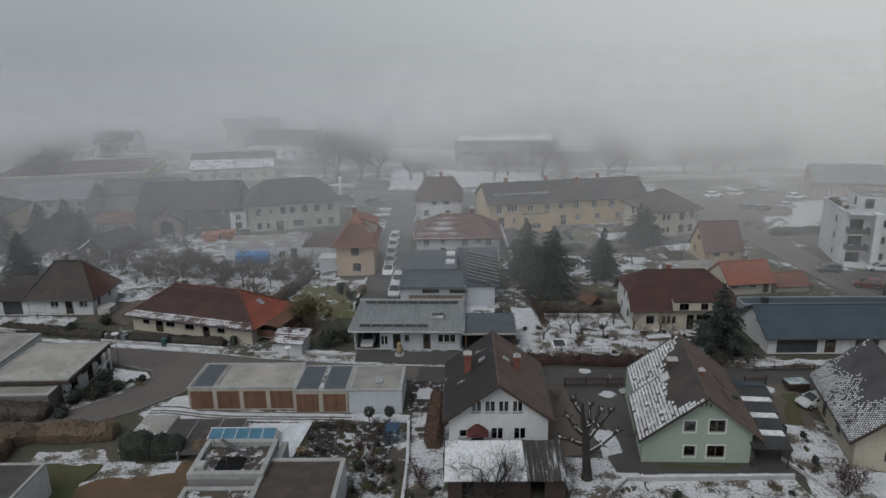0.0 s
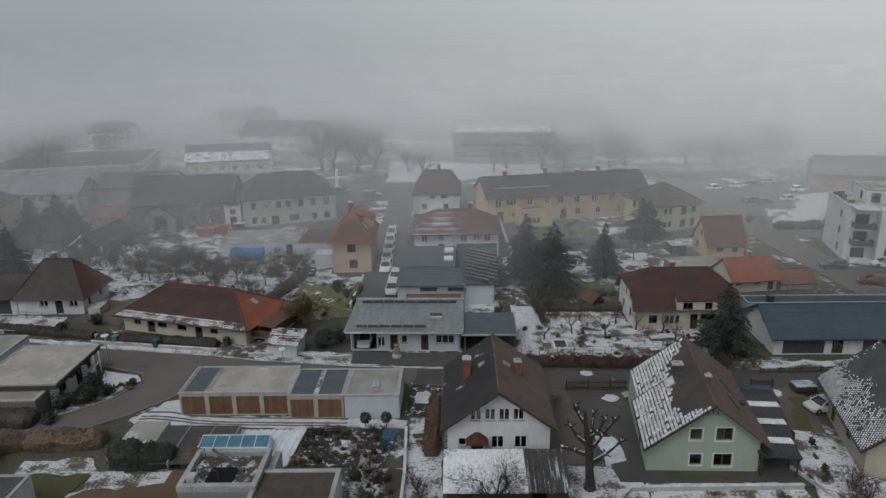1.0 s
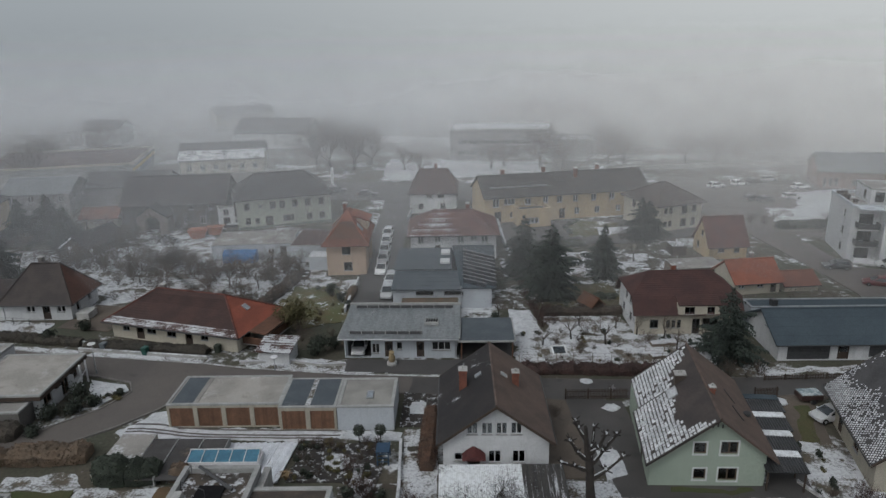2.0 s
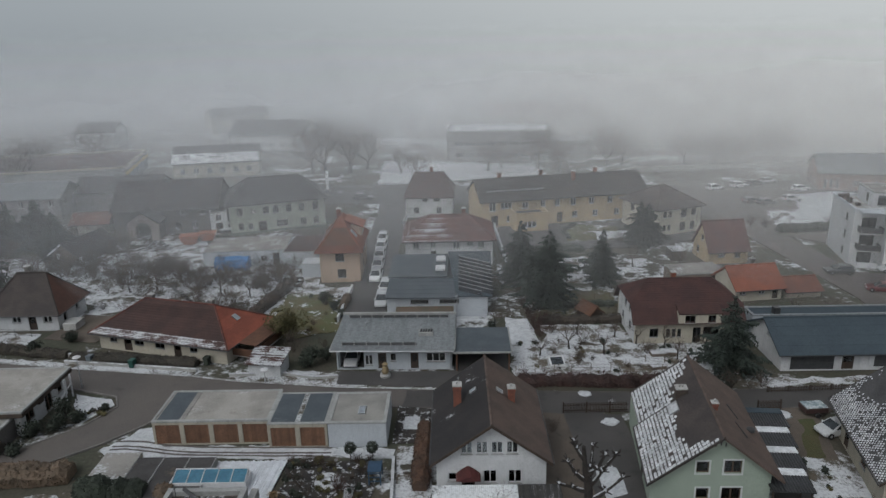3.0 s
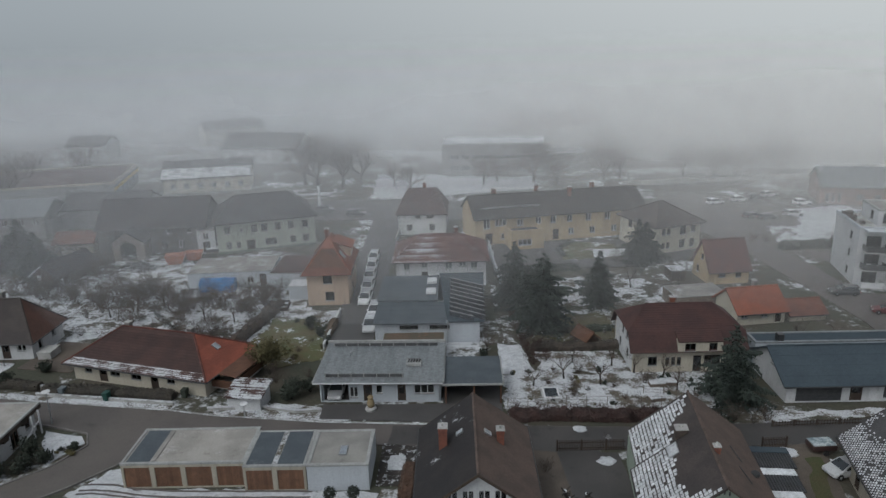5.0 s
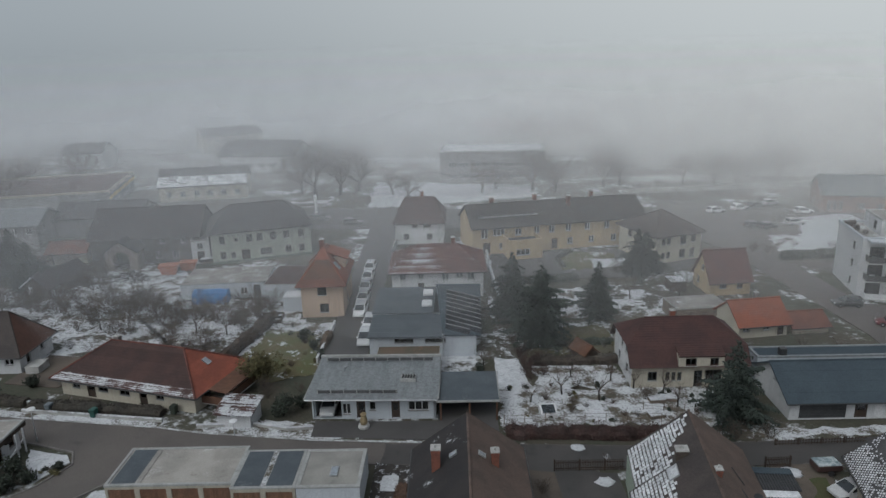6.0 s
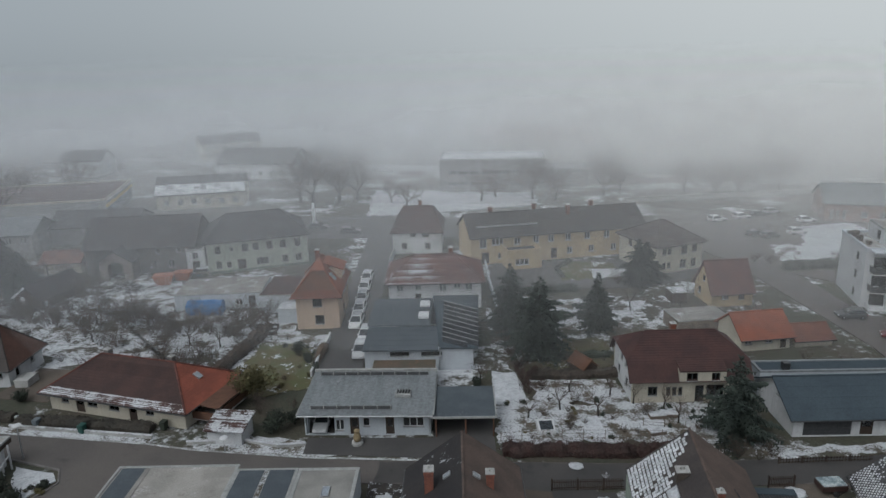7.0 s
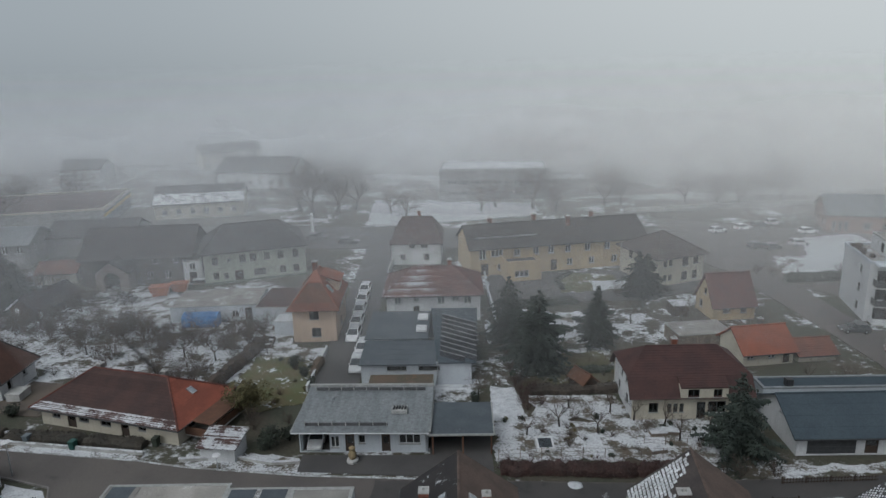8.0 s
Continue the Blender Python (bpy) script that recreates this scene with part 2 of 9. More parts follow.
ROOF_ORANGE_DIM = surf("faded_orange_clay_roof_tiles", (0.155, 0.068, 0.048), (0.11, 0.054, 0.042), 0.5, 7, 0.8, 0.5, 0.03, island=0.35)
ROOF_RED_SNOW = surf("red_roof_tiles_with_thin_snow", (0.118, 0.062, 0.054), (0.090, 0.050, 0.046), 0.5, 7, 0.8, 0.5, 0.03, island=0.35,
                     snow=(0.52, 0.74), snow_scale=0.16, snow_fine=5.0, courses=0.5)
ROOF_RED_SNOW2 = surf("brown_tiles_with_rows_of_snow", (0.075, 0.045, 0.04), (0.055, 0.037, 0.034), 0.5, 7, 0.8, 0.5, 0.03,
                      snow=(0.47, 0.54), snow_scale=0.9, snow_fine=5.0, courses=4.0)
ROOF_MAROON = surf("dull_red_roof_tiles", (0.115, 0.062, 0.056), (0.090, 0.052, 0.049), 0.5, 7, 0.8, 0.4, 0.03, snow=(0.66, 0.70), snow_scale=0.5, snow_fine=5.0)
ROOF_UMBER_DIM = surf("umber_brown_roof_tiles", (0.115, 0.062, 0.048), (0.085, 0.050, 0.041), 0.5, 7, 0.8, 0.5, 0.03, island=0.3)
ROOF_TAUPE = surf("grey_brown_roof_tiles", (0.075, 0.060, 0.055), (0.058, 0.048, 0.045), 0.5, 7, 0.8, 0.4, 0.03)
ROOF_TEAL = surf("blue_grey_sheet_roof", (0.051, 0.067, 0.079), (0.044, 0.058, 0.070), 0.35, 8, 0.85, 0.1, 0.01, island=0.1, streak=0.1, spec=0.15)
ROOF_SLATE = surf("grey_slate_roof", (0.060, 0.060, 0.062), (0.045, 0.045, 0.047), 0.4, 6, 0.8, 0.4, 0.03, island=0.3)
ROOF_SOOT = surf("sooty_brown_roof_slates", (0.052, 0.046, 0.043), (0.037, 0.034, 0.033), 0.25, 6, 0.85, 0.4, 0.03, island=0.3)
ROOF_METAL = surf("weathered_grey_metal_roof", (0.225, 0.24, 0.25), (0.185, 0.20, 0.21), 0.5, 3, 0.5, 0.08, 0.01, metal=0.3, streak=0.15, stretch=(3, 0.5, 1))
ROOF_BLUEGREY = surf("dark_blue_grey_membrane", (0.070, 0.084, 0.096), (0.055, 0.066, 0.077), 0.5, 9, 0.6, 0.15, 0.01, stain=(0.16, 0.18, 0.19), stain_at=(0.62, 0.8))
ROOF_BITUMEN = surf("dark_bitumen_roof", (0.060, 0.058, 0.058), (0.042, 0.040, 0.040), 0.5, 9, 0.85, 0.5, 0.02, stain=(0.11, 0.09, 0.07))
ROOF_GRAVEL = surf("grey_gravel_roof", (0.24, 0.235, 0.22), (0.18, 0.175, 0.165), 0.35, 12, 0.95, 0.5, 0.02, stain=(0.13, 0.125, 0.12), stain_at=(0.56, 0.72), stain_scale=0.45)
ROOF_GRAVEL_SNOW = surf("gravel_roof_with_melting_snow", (0.25, 0.24, 0.225), (0.19, 0.18, 0.17), 0.35, 12, 0.95, 0.4, 0.02, stain=(0.15, 0.14, 0.13), snow=(0.52, 0.64), snow_scale=0.3)
GARAGE_ROOF = surf("stained_gravel_felt_roof", (0.30, 0.285, 0.265), (0.235, 0.225, 0.21), 0.35, 12, 0.95, 0.4, 0.02, stain=(0.17, 0.155, 0.145), stain_at=(0.57, 0.74), stain_scale=0.6, snow=(0.56, 0.70), snow_scale=0.5, snow_fine=5.0, snow_col=(0.40, 0.39, 0.385))
ROOF_MOSS_SNOW = surf("brown_sedum_roof_with_snow", (0.075, 0.062, 0.050), (0.050, 0.045, 0.040), 0.8, 9, 0.95, 0.6, 0.04, snow=(0.52, 0.57), snow_scale=1.3, snow_fine=6.0)
ROOF_MOSS = surf("brown_sedum_roof", (0.070, 0.056, 0.046), (0.048, 0.042, 0.037), 0.8, 9, 0.95, 0.6, 0.04)
ROOF_SNOW = surf("snow_covered_roof_tiles", (0.055, 0.045, 0.042), (0.04, 0.036, 0.035), 0.5, 7, 0.8, 0.5, 0.03, snow=(0.38, 0.50), snow_scale=0.5, snow_fine=3.0, courses=0.9, snow_col=(0.58, 0.60, 0.62))
SNOWY = surf("lying_snow", (0.47, 0.485, 0.505), (0.38, 0.395, 0.415), 0.8, 5, 0.9, 0.5, 0.05, spec=0.2, stain=(0.26, 0.265, 0.27), stain_at=(0.56, 0.7), stain_scale=1.2)
SNOW_ROOF = surf("thin_roof_snow", (0.57, 0.59, 0.61), (0.40, 0.415, 0.43), 0.8, 6, 0.9, 0.3, 0.03, spec=0.2, island=0.25)
SNOWY_THIN = surf("thin_trodden_snow", (0.10, 0.085, 0.065), (0.075, 0.07, 0.055), 0.8, 6, 0.95, 0.5, 0.05, snow=(0.42, 0.53), snow_scale=0.45, snow_fine=4.0)
SNOWY_PATCH = surf("patchy_snow_on_soil", (0.060, 0.050, 0.040), (0.045, 0.045, 0.033), 0.8, 6, 0.95, 0.6, 0.06, snow=(0.48, 0.56), snow_scale=0.25, snow_fine=1.6)
ORCHARD_SNOW = surf("melting_snow_on_rough_grass", (0.075, 0.064, 0.050), (0.060, 0.056, 0.042), 0.8, 6, 0.95, 0.6, 0.06, snow=(0.44, 0.53), snow_scale=0.3, snow_fine=1.8)
GRASS_SNOW = surf("winter_lawn_with_specks_of_snow", (0.085, 0.092, 0.045), (0.10, 0.085, 0.048), 0.5, 8, 0.95, 0.6, 0.05, snow=(0.545, 0.60), snow_scale=0.3, snow_fine=2.4)
GRASS_ROUGH = surf("rough_winter_meadow", (0.080, 0.078, 0.045), (0.066, 0.058, 0.040), 0.4, 8, 0.95, 0.6, 0.05, snow=(0.58, 0.64), snow_scale=0.5, snow_fine=2.6)
GRASS = surf("winter_lawn", (0.052, 0.066, 0.026), (0.066, 0.060, 0.030), 0.3, 10, 0.95, 0.6, 0.05, stain=(0.045, 0.035, 0.025))
GRASS_BROWN = surf("brown_winter_grass", (0.105, 0.070, 0.040), (0.080, 0.058, 0.036), 0.4, 10, 0.95, 0.6, 0.05, snow=(0.62, 0.66), snow_scale=0.3)
SOIL = surf("dark_garden_soil", (0.045, 0.040, 0.036), (0.030, 0.028, 0.027), 0.8, 7, 0.95, 0.7, 0.06, snow=(0.535, 0.58), snow_scale=1.7, snow_fine=7.0)
GROUND = surf("wintry_ground", (0.070, 0.062, 0.048), (0.052, 0.055, 0.040), 0.12, 3, 0.95, 0.5, 0.06, snow=(0.52, 0.60), snow_scale=0.09, snow_fine=0.8)
ASPHALT = surf("wet_grey_asphalt", (0.105, 0.094, 0.087), (0.085, 0.077, 0.073), 0.15, 14, 0.7, 0.2, 0.01, stain=(0.052, 0.048, 0.047), stain_at=(0.6, 0.75), stain_scale=0.3)
ASPHALT_DARK = surf("dark_wet_asphalt", (0.072, 0.069, 0.068), (0.058, 0.056, 0.056), 0.15, 14, 0.6, 0.2, 0.01, stain=(0.055, 0.053, 0.053), stain_scale=0.3)
ASPHALT_WET = surf("wet_patched_asphalt", (0.062, 0.058, 0.056), (0.048, 0.046, 0.045), 0.2, 14, 0.55, 0.2, 0.01, stain=(0.036, 0.035, 0.035), stain_at=(0.55, 0.7), stain_scale=0.4)
YARD = surf("brown_gravel_yard", (0.105, 0.088, 0.072), (0.08, 0.068, 0.058), 0.3, 12, 0.9, 0.4, 0.02, stain=(0.05, 0.045, 0.04), stain_scale=0.4)
KERB = surf("kerb_stone", (0.26, 0.26, 0.26), (0.20, 0.20, 0.20), 1.0, 9, 0.9, 0.3, snow=(0.45, 0.55), snow_scale=0.6)
WOOD_BROWN = surf("brown_stained_wood", (0.112, 0.057, 0.036), (0.086, 0.045, 0.030), 1.0, 10, 0.7, 0.25, streak=0.2, per_object=0.2)
WOOD_DOOR = surf("orange_brown_stained_wood", (0.150, 0.083, 0.052), (0.115, 0.065, 0.043), 1.0, 10, 0.75, 0.25, streak=0.2, per_object=0.25)
WOOD_DARK = surf("dark_wood", (0.055, 0.040, 0.031), (0.040, 0.031, 0.026), 1.0, 10, 0.8, 0.3, streak=0.2)
WOOD_GREY = surf("weathered_wood", (0.16, 0.13, 0.105), (0.12, 0.10, 0.085), 1.0, 10, 0.85, 0.3, streak=0.25)
WHITE_PAINT = surf("white_paint", (0.52, 0.53, 0.54), (0.46, 0.47, 0.48), 1.0, 10, 0.5, 0.05)
FRAME_BROWN = surf("brown_window_frame", (0.10, 0.065, 0.045), (0.085, 0.055, 0.04), 2.0, 10, 0.6, 0.1)
FRAME_DARK = surf("dark_window_frame", (0.06, 0.062, 0.065), (0.045, 0.047, 0.05), 2.0, 10, 0.5, 0.1)
GLASS = glass_mat("window_glass")
# Floor colour kept dark, so the shade of unlit rooms is painted in.
ROOM_DARK = surf("unlit_room", (0.10, 0.095, 0.09), (0.07, 0.067, 0.063), 0.5, 4, 0.9, 0.0)
CURTAIN = surf("white_curtain", (0.55, 0.55, 0.54), (0.45, 0.45, 0.45), 3.0, 8, 0.9, 0.2)
BRICK = surf("red_chimney_brick", (0.165, 0.066, 0.046), (0.12, 0.052, 0.039), 1.5, 9, 0.9, 0.5, island=0.3)
METAL_DARK = surf("dark_metal", (0.055, 0.057, 0.06), (0.045, 0.046, 0.048), 1.0, 9, 0.45, 0.1, metal=0.4)
METAL_GREY = surf("galvanised_metal", (0.36, 0.37, 0.38), (0.28, 0.29, 0.30), 1.0, 9, 0.4, 0.1, metal=0.6)
RED_PAINT = surf("red_awning_cloth", (0.075, 0.022, 0.021), (0.055, 0.018, 0.018), 1.0, 9, 0.8, 0.2)
BLUE_TARP = surf("blue_tarpaulin", (0.04, 0.16, 0.36), (0.03, 0.12, 0.29), 0.8, 6, 0.5, 0.4, 0.05)
BARK = surf("bark", (0.036, 0.031, 0.028), (0.026, 0.023, 0.021), 1.5, 12, 0.95, 0.6, 0.03)
TWIG = surf("bare_twigs", (0.085, 0.066, 0.054), (0.058, 0.048, 0.042), 0.8, 8, 0.95, 0.2, island=0.4)
TWIG_SNOW = surf("twigs_with_snow", (0.070, 0.058, 0.050), (0.05, 0.045, 0.04), 0.8, 8, 0.95, 0.2, snow=(0.52, 0.58), snow_scale=1.2)
NEEDLE = surf("conifer_needles", (0.038, 0.048, 0.040), (0.027, 0.036, 0.031), 0.6, 6, 0.9, 0.2, island=0.6)
HEDGE_GREEN = surf("evergreen_hedge_leaves", (0.036, 0.044, 0.033), (0.027, 0.033, 0.026), 0.8, 5, 0.9, 0.2, island=0.6, snow=(0.63, 0.68), snow_scale=1.5)
HEDGE_BROWN = surf("brown_beech_hedge_leaves", (0.112, 0.082, 0.058), (0.082, 0.064, 0.048), 0.8, 5, 0.9, 0.2, island=0.6)
HEDGE_RED = surf("red_brown_hedge_twigs", (0.066, 0.040, 0.036), (0.048, 0.034, 0.031), 0.8, 5, 0.9, 0.2, island=0.6)
# Black that paints the shade of the roof terrace stairwell.
STAIRWELL_SHADE = surf("stairwell_shade", (0.012, 0.012, 0.013), (0.009, 0.009, 0.01), 2, 10, 0.95, 0.0, spec=0.1)

# ---- parts of buildings ----
def wall_geo(length, top, openings, th=0.3, base=-0.4):
    """A wall in the plane y=0 (outside at -y), from x=-length/2. top: (x, z) corners of its upper edge. openings: (x centre, z, width, height)."""
    g, half = Geo(), length / 2
    cuts = sorted({-half, half, *(x for x, _ in top), *(q for o in openings for q in (o[0] - o[2] / 2, o[0] + o[2] / 2))})
    cuts = [c for c in cuts if -half - 1e-6 <= c <= half + 1e-6]

    def up(x):
        for (xa, za), (xb, zb) in zip(top, top[1:]):
            if xa - 1e-6 <= x <= xb + 1e-6:
                return za + (zb - za) * (x - xa) / max(xb - xa, 1e-6)
        return top[-1][1]

    for a, b in zip(cuts, cuts[1:]):
        if b - a < 1e-5:
            continue
        mid = (a + b) / 2
        holes = sorted((o[1], o[1] + o[3]) for o in openings if o[0] - o[2] / 2 < mid < o[0] + o[2] / 2)
        z = base
        for z0, z1 in holes + [(None, None)]:
            ta, tb = (up(a), up(b)) if z0 is None else (z0, z0)
            g.face([(a, 0, z), (b, 0, z), (b, 0, tb), (a, 0, ta)])
            g.face([(b, th, z), (a, th, z), (a, th, ta), (b, th, tb)])
            if z0 is None:
                g.face([(a, 0, ta), (b, 0, tb), (b, th, tb), (a, th, ta)])
            z = z1
    for x in (-half, half):
        g.face([(x, 0, base), (x, th, base), (x, th, up(x)), (x, 0, up(x))])
    for x, z, w, h in (o[:4] for o in openings):
        a, b, c, d = x - w / 2, x + w / 2, z, z + h
        g.face([(a, 0, c), (b, 0, c), (b, th, c), (a, th, c)])
        g.face([(a, 0, d), (a, th, d), (b, th, d), (b, 0, d)])
        g.face([(a, 0, c), (a, th, c), (a, th, d), (a, 0, d)])
        g.face([(b, 0, c), (b, 0, d), (b, th, d), (b, th, c)])
    return g


def clip_poly(pts, key, lo, hi):
    for sign, lim in ((1, lo), (-1, -hi)):
        out = []
        for i, p in enumerate(pts):
            q = pts[(i + 1) % len(pts)]
            kp, kq = sign * key(p) - lim, sign * key(q) - lim
            if kp >= 0:
                out.append(p)
            if (kp > 0) != (kq > 0) and abs(kp - kq) > 1e-9:
                out.append(p + (q - p) * (kp / (kp - kq)))
        pts = out
        if len(pts) < 3:
            return []
    return pts


def slope_geo(poly, course=0.35, step=0.04, thick=0.14, piece=0.0):
    """A roof slope on a flat polygon (corners counter-clockwise from above), laid in overlapping courses."""
    g = Geo()
    pts = [Vector(p) for p in poly]
    n = Vector((0, 0, 0))
    for i in range(len(pts)):
        n += pts[i].cross(pts[(i + 1) % len(pts)])
    n.normalize()
    if n.z < 0:
        pts.reverse()
        n = -n
    s = Vector((0, 0, 1)) - n * n.z
    s = s.normalized() if s.length > 1e-4 else Vector((0, 1, 0))
    r = s.cross(n)
    low = min(p.dot(s) for p in pts)
    high = max(p.dot(s) for p in pts)
    rows = max(1, round((high - low) / course)) if course else 1
    c = (high - low) / rows
    for k in range(rows):
        a = low + k * c
        strip = clip_poly(pts, lambda p: p.dot(s), a, a + c + 1e-6)
        if not strip:
            continue
        cells = [strip]
        if piece:
            lo, hi = min(p.dot(r) for p in strip), max(p.dot(r) for p in strip)
            off = (k % 2) * piece / 2
            cells, x = [], math.floor(lo / piece) * piece - off
            while x < hi:
                q = clip_poly(strip, lambda p: p.dot(r), x, x + piece)
                if q:
                    cells.append(q)
                x += piece
        for cell in cells:
            lift = [p + n * (step * (1 - (p.dot(s) - a) / c)) for p in cell]
            g.face(lift)
            for i, p in enumerate(cell):
                q = cell[(i + 1) % len(cell)]
                if abs(p.dot(s) - a) < 1e-4 and abs(q.dot(s) - a) < 1e-4 and step:
                    g.face([p, q, q + n * step, p + n * step])
    under = [p - n * thick for p in pts]
    g.face(list(reversed(under)))
    for i in range(len(pts)):
        j = (i + 1) % len(pts)
        g.face([under[i], under[j], pts[j] + n * step * 0.5, pts[i] + n * step * 0.5])
    return g


SIDE = {"S": (0, 0, -1), "E": (90, 1, 0), "N": (180, 0, 1), "W": (-90, -1, 0)}


def window_on(parent, m, w, h, style="plain", frame_mat=None, glass=None, curtain=False, surround=None, sill=True, bars=1, awning=None):
    """A casement window in its opening; m puts (0, 0, 0) at the opening's lower middle on the wall's outer face."""
    fm = frame_mat or WHITE_PAINT
    g, f, y = Geo(), 0.07, 0.10
    g.box(-w / 2, w / 2, y, y + 0.07, 0, f)
    g.box(-w / 2, w / 2, y, y + 0.07, h - f, h)
    g.box(-w / 2, -w / 2 + f, y, y + 0.07, f, h - f)
    g.box(w / 2 - f, w / 2, y, y + 0.07, f, h - f)
    for k in range(bars):
        x = -w / 2 + w * (k + 1) / (bars + 1)
        g.box(x - 0.045, x + 0.045, y - 0.01, y + 0.06, f, h - f)
    win = part("window", g, fm, parent, at=m)
    p = Geo()
    p.box(-w / 2 + f * 0.7, w / 2 - f * 0.7, y + 0.025, y + 0.04, f * 0.7, h - f * 0.7)
    part("pane", p, glass or GLASS, win)
    if sill:
        q = Geo()
        q.box(-w / 2 - 0.06, w / 2 + 0.06, -0.07, 0.10, -0.05, 0.004)
        part("window_sill", q, RIM, win)
    if surround:
        q, e, o = Geo(), 0.13, -0.025
        q.box(-w / 2 - e, w / 2 + e, o, 0.0, h, h + e)
        q.box(-w / 2 - e, w / 2 + e, o, 0.0, -e - 0.05, -0.05)
        q.box(-w / 2 - e, -w / 2, o, 0.0, -0.05, h)
        q.box(w / 2, w / 2 + e, o, 0.0, -0.05, h)
        part("surround", q, surround, win)
    if curtain:
        q, steps = Geo(), max(6, int(w / 0.12))
        pts = [(-w / 2 + w * k / steps, y + 0.16 + 0.025 * (k % 2)) for k in range(steps + 1)]
        for (xa, ya), (xb, yb) in zip(pts, pts[1:]):
            q.box(xa, xb, ya, ya + 0.012, h * (0.0 if curtain == "full" else 0.45), h - 0.05)
        part("curtain", q, CURTAIN, win)
    return win


def door_on(parent, m, w, h, mat, panels=2, handle=True, name="door", glazed=False):
    g = Geo()
    g.box(-w / 2, -w / 2 + 0.07, 0.04, 0.16, 0, h)
    g.box(w / 2 - 0.07, w / 2, 0.04, 0.16, 0, h)
    g.box(-w / 2 + 0.07, w / 2 - 0.07, 0.04, 0.16, h - 0.07, h)
    g.box(-w / 2 + 0.07, w / 2 - 0.07, 0.09, 0.13, 0, h - 0.07)
    for k in range(panels):
        z0 = 0.15 + k * (h - 0.3) / panels
        z1 = z0 + (h - 0.3) / panels - 0.12
        g.box(-w / 2 + 0.2, w / 2 - 0.2, 0.07, 0.09, z0, z1, bev=0.015)
    d = part(name, g, mat, parent, at=m)
    if handle:
        q = Geo()
        q.tube([(w / 2 - 0.16, 0.09, 1.02), (w / 2 - 0.16, 0.03, 1.02), (w / 2 - 0.28, 0.03, 1.02)], 0.012, 5)
        part("handle", q, METAL_GREY, d)
    if glazed:
        q = Geo()
        q.box(-w / 2 + 0.2, w / 2 - 0.2, 0.055, 0.068, h * 0.45, h - 0.25)
        part("pane", q, GLASS, d)
    return d


def garage_door_on(parent, m, w, h, mat, planks=9, upright=True):
    """A door of separate planks in a frame."""
    g = Geo()
    g.box(-w / 2, w / 2, 0.1, 0.16, 0, h)
    d = part("garage_door", g, mat, parent, at=m)
    q = Geo()
    q.box(-w / (2 * planks) + 0.008 if upright else -w / 2, w / (2 * planks) - 0.008 if upright else w / 2, 0.07, 0.1, 0.03, h - 0.03 if upright else h / planks - 0.02, bev=0.0)
    me = q.mesh("plank", mat)
    for k in range(planks):
        part("plank", me, mat, d, at=pose(-w / 2 + w * (k + 0.5) / planks, 0, 0) if upright else pose(0, 0, k * h / planks))
    return d


def chimney_on(parent, x, y, z0, z1, w=0.5, d=0.5, mat=None, cap=None, pots=1):
    g = Geo()
    rings = []
    for z, e in ((z0, 0), (z1 - 0.34, 0), (z1 - 0.30, 0.04), (z1 - 0.12, 0.04), (z1 - 0.08, 0.0), (z1, 0.0)):
        rings.append([(x - w / 2 - e, y - d / 2 - e, z), (x + w / 2 + e, y - d / 2 - e, z), (x + w / 2 + e, y + d / 2 + e, z), (x - w / 2 - e, y + d / 2 + e, z)])
    g.rings(rings)
    c = part("chimney", g, mat or BRICK, parent)
    q = Geo()
    q.box(x - w / 2 - 0.07, x + w / 2 + 0.07, y - d / 2 - 0.07, y + d / 2 + 0.07, z1, z1 + 0.09, bev=0.02)
    for k in range(pots):
        q.lathe([(0.11, z1 + 0.09), (0.09, z1 + 0.3), (0.11, z1 + 0.32), (0.07, z1 + 0.32)], 8, x + (k - (pots - 1) / 2) * 0.26, y)
    part("chimney_cap", q, cap or CONCRETE, c)
    return c


def gutter_on(parent, a, b, r=0.07, mat=None, pipes=()):
    g = Geo()
    g.tube([a, b], r, 6)
    gt = part("gutter", g, mat or METAL_DARK, parent)
    for x, y, ztop, wx, wy in pipes:
        q = Geo()
        q.tube([(x, y, ztop), (wx, wy, ztop - 0.5), (wx, wy, 0.05)], 0.045, 6)
        part("downpipe", q, mat or METAL_DARK, gt)
    return gt


def ridge_on(parent, pts, mat, r=0.12):
    g = Geo()
    for a, b in zip(pts, pts[1:]):
        a, b = Vector(a), Vector(b)
        k = max(1, round((b - a).length / 0.42))
        for i in range(k):
            p, q = a + (b - a) * (i / k), a + (b - a) * ((i + 1.06) / k)
            g.tube([p, q], [r * 0.92, r], 6)
    o = part("ridge_cap", g, mat, parent)
    o["kind"] = "stuff"
    return o


def skylight_on(parent, m, w=0.78, h=1.2, snowy=False):
    g = Geo()
    g.box(-w / 2, w / 2, -h / 2, -h / 2 + 0.08, 0, 0.13)
    g.box(-w / 2, w / 2, h / 2 - 0.08, h / 2, 0, 0.13)
    g.box(-w / 2, -w / 2 + 0.08, -h / 2 + 0.08, h / 2 - 0.08, 0, 0.13)
    g.box(w / 2 - 0.08, w / 2, -h / 2 + 0.08, h / 2 - 0.08, 0, 0.13)
    s = part("skylight", g, METAL_GREY, parent, at=m)
    p = Geo()
    p.box(-w / 2 + 0.06, w / 2 - 0.06, -h / 2 + 0.06, h / 2 - 0.06, 0.05, 0.10)
    part("pane", p, SNOWY if snowy else GLASS_BRIGHT, s)
    return s


GLASS_BRIGHT = surf("skylight_glass", (0.30, 0.33, 0.36), (0.25, 0.28, 0.31), 0.5, 4, 0.08, 0.0, spec=0.8)


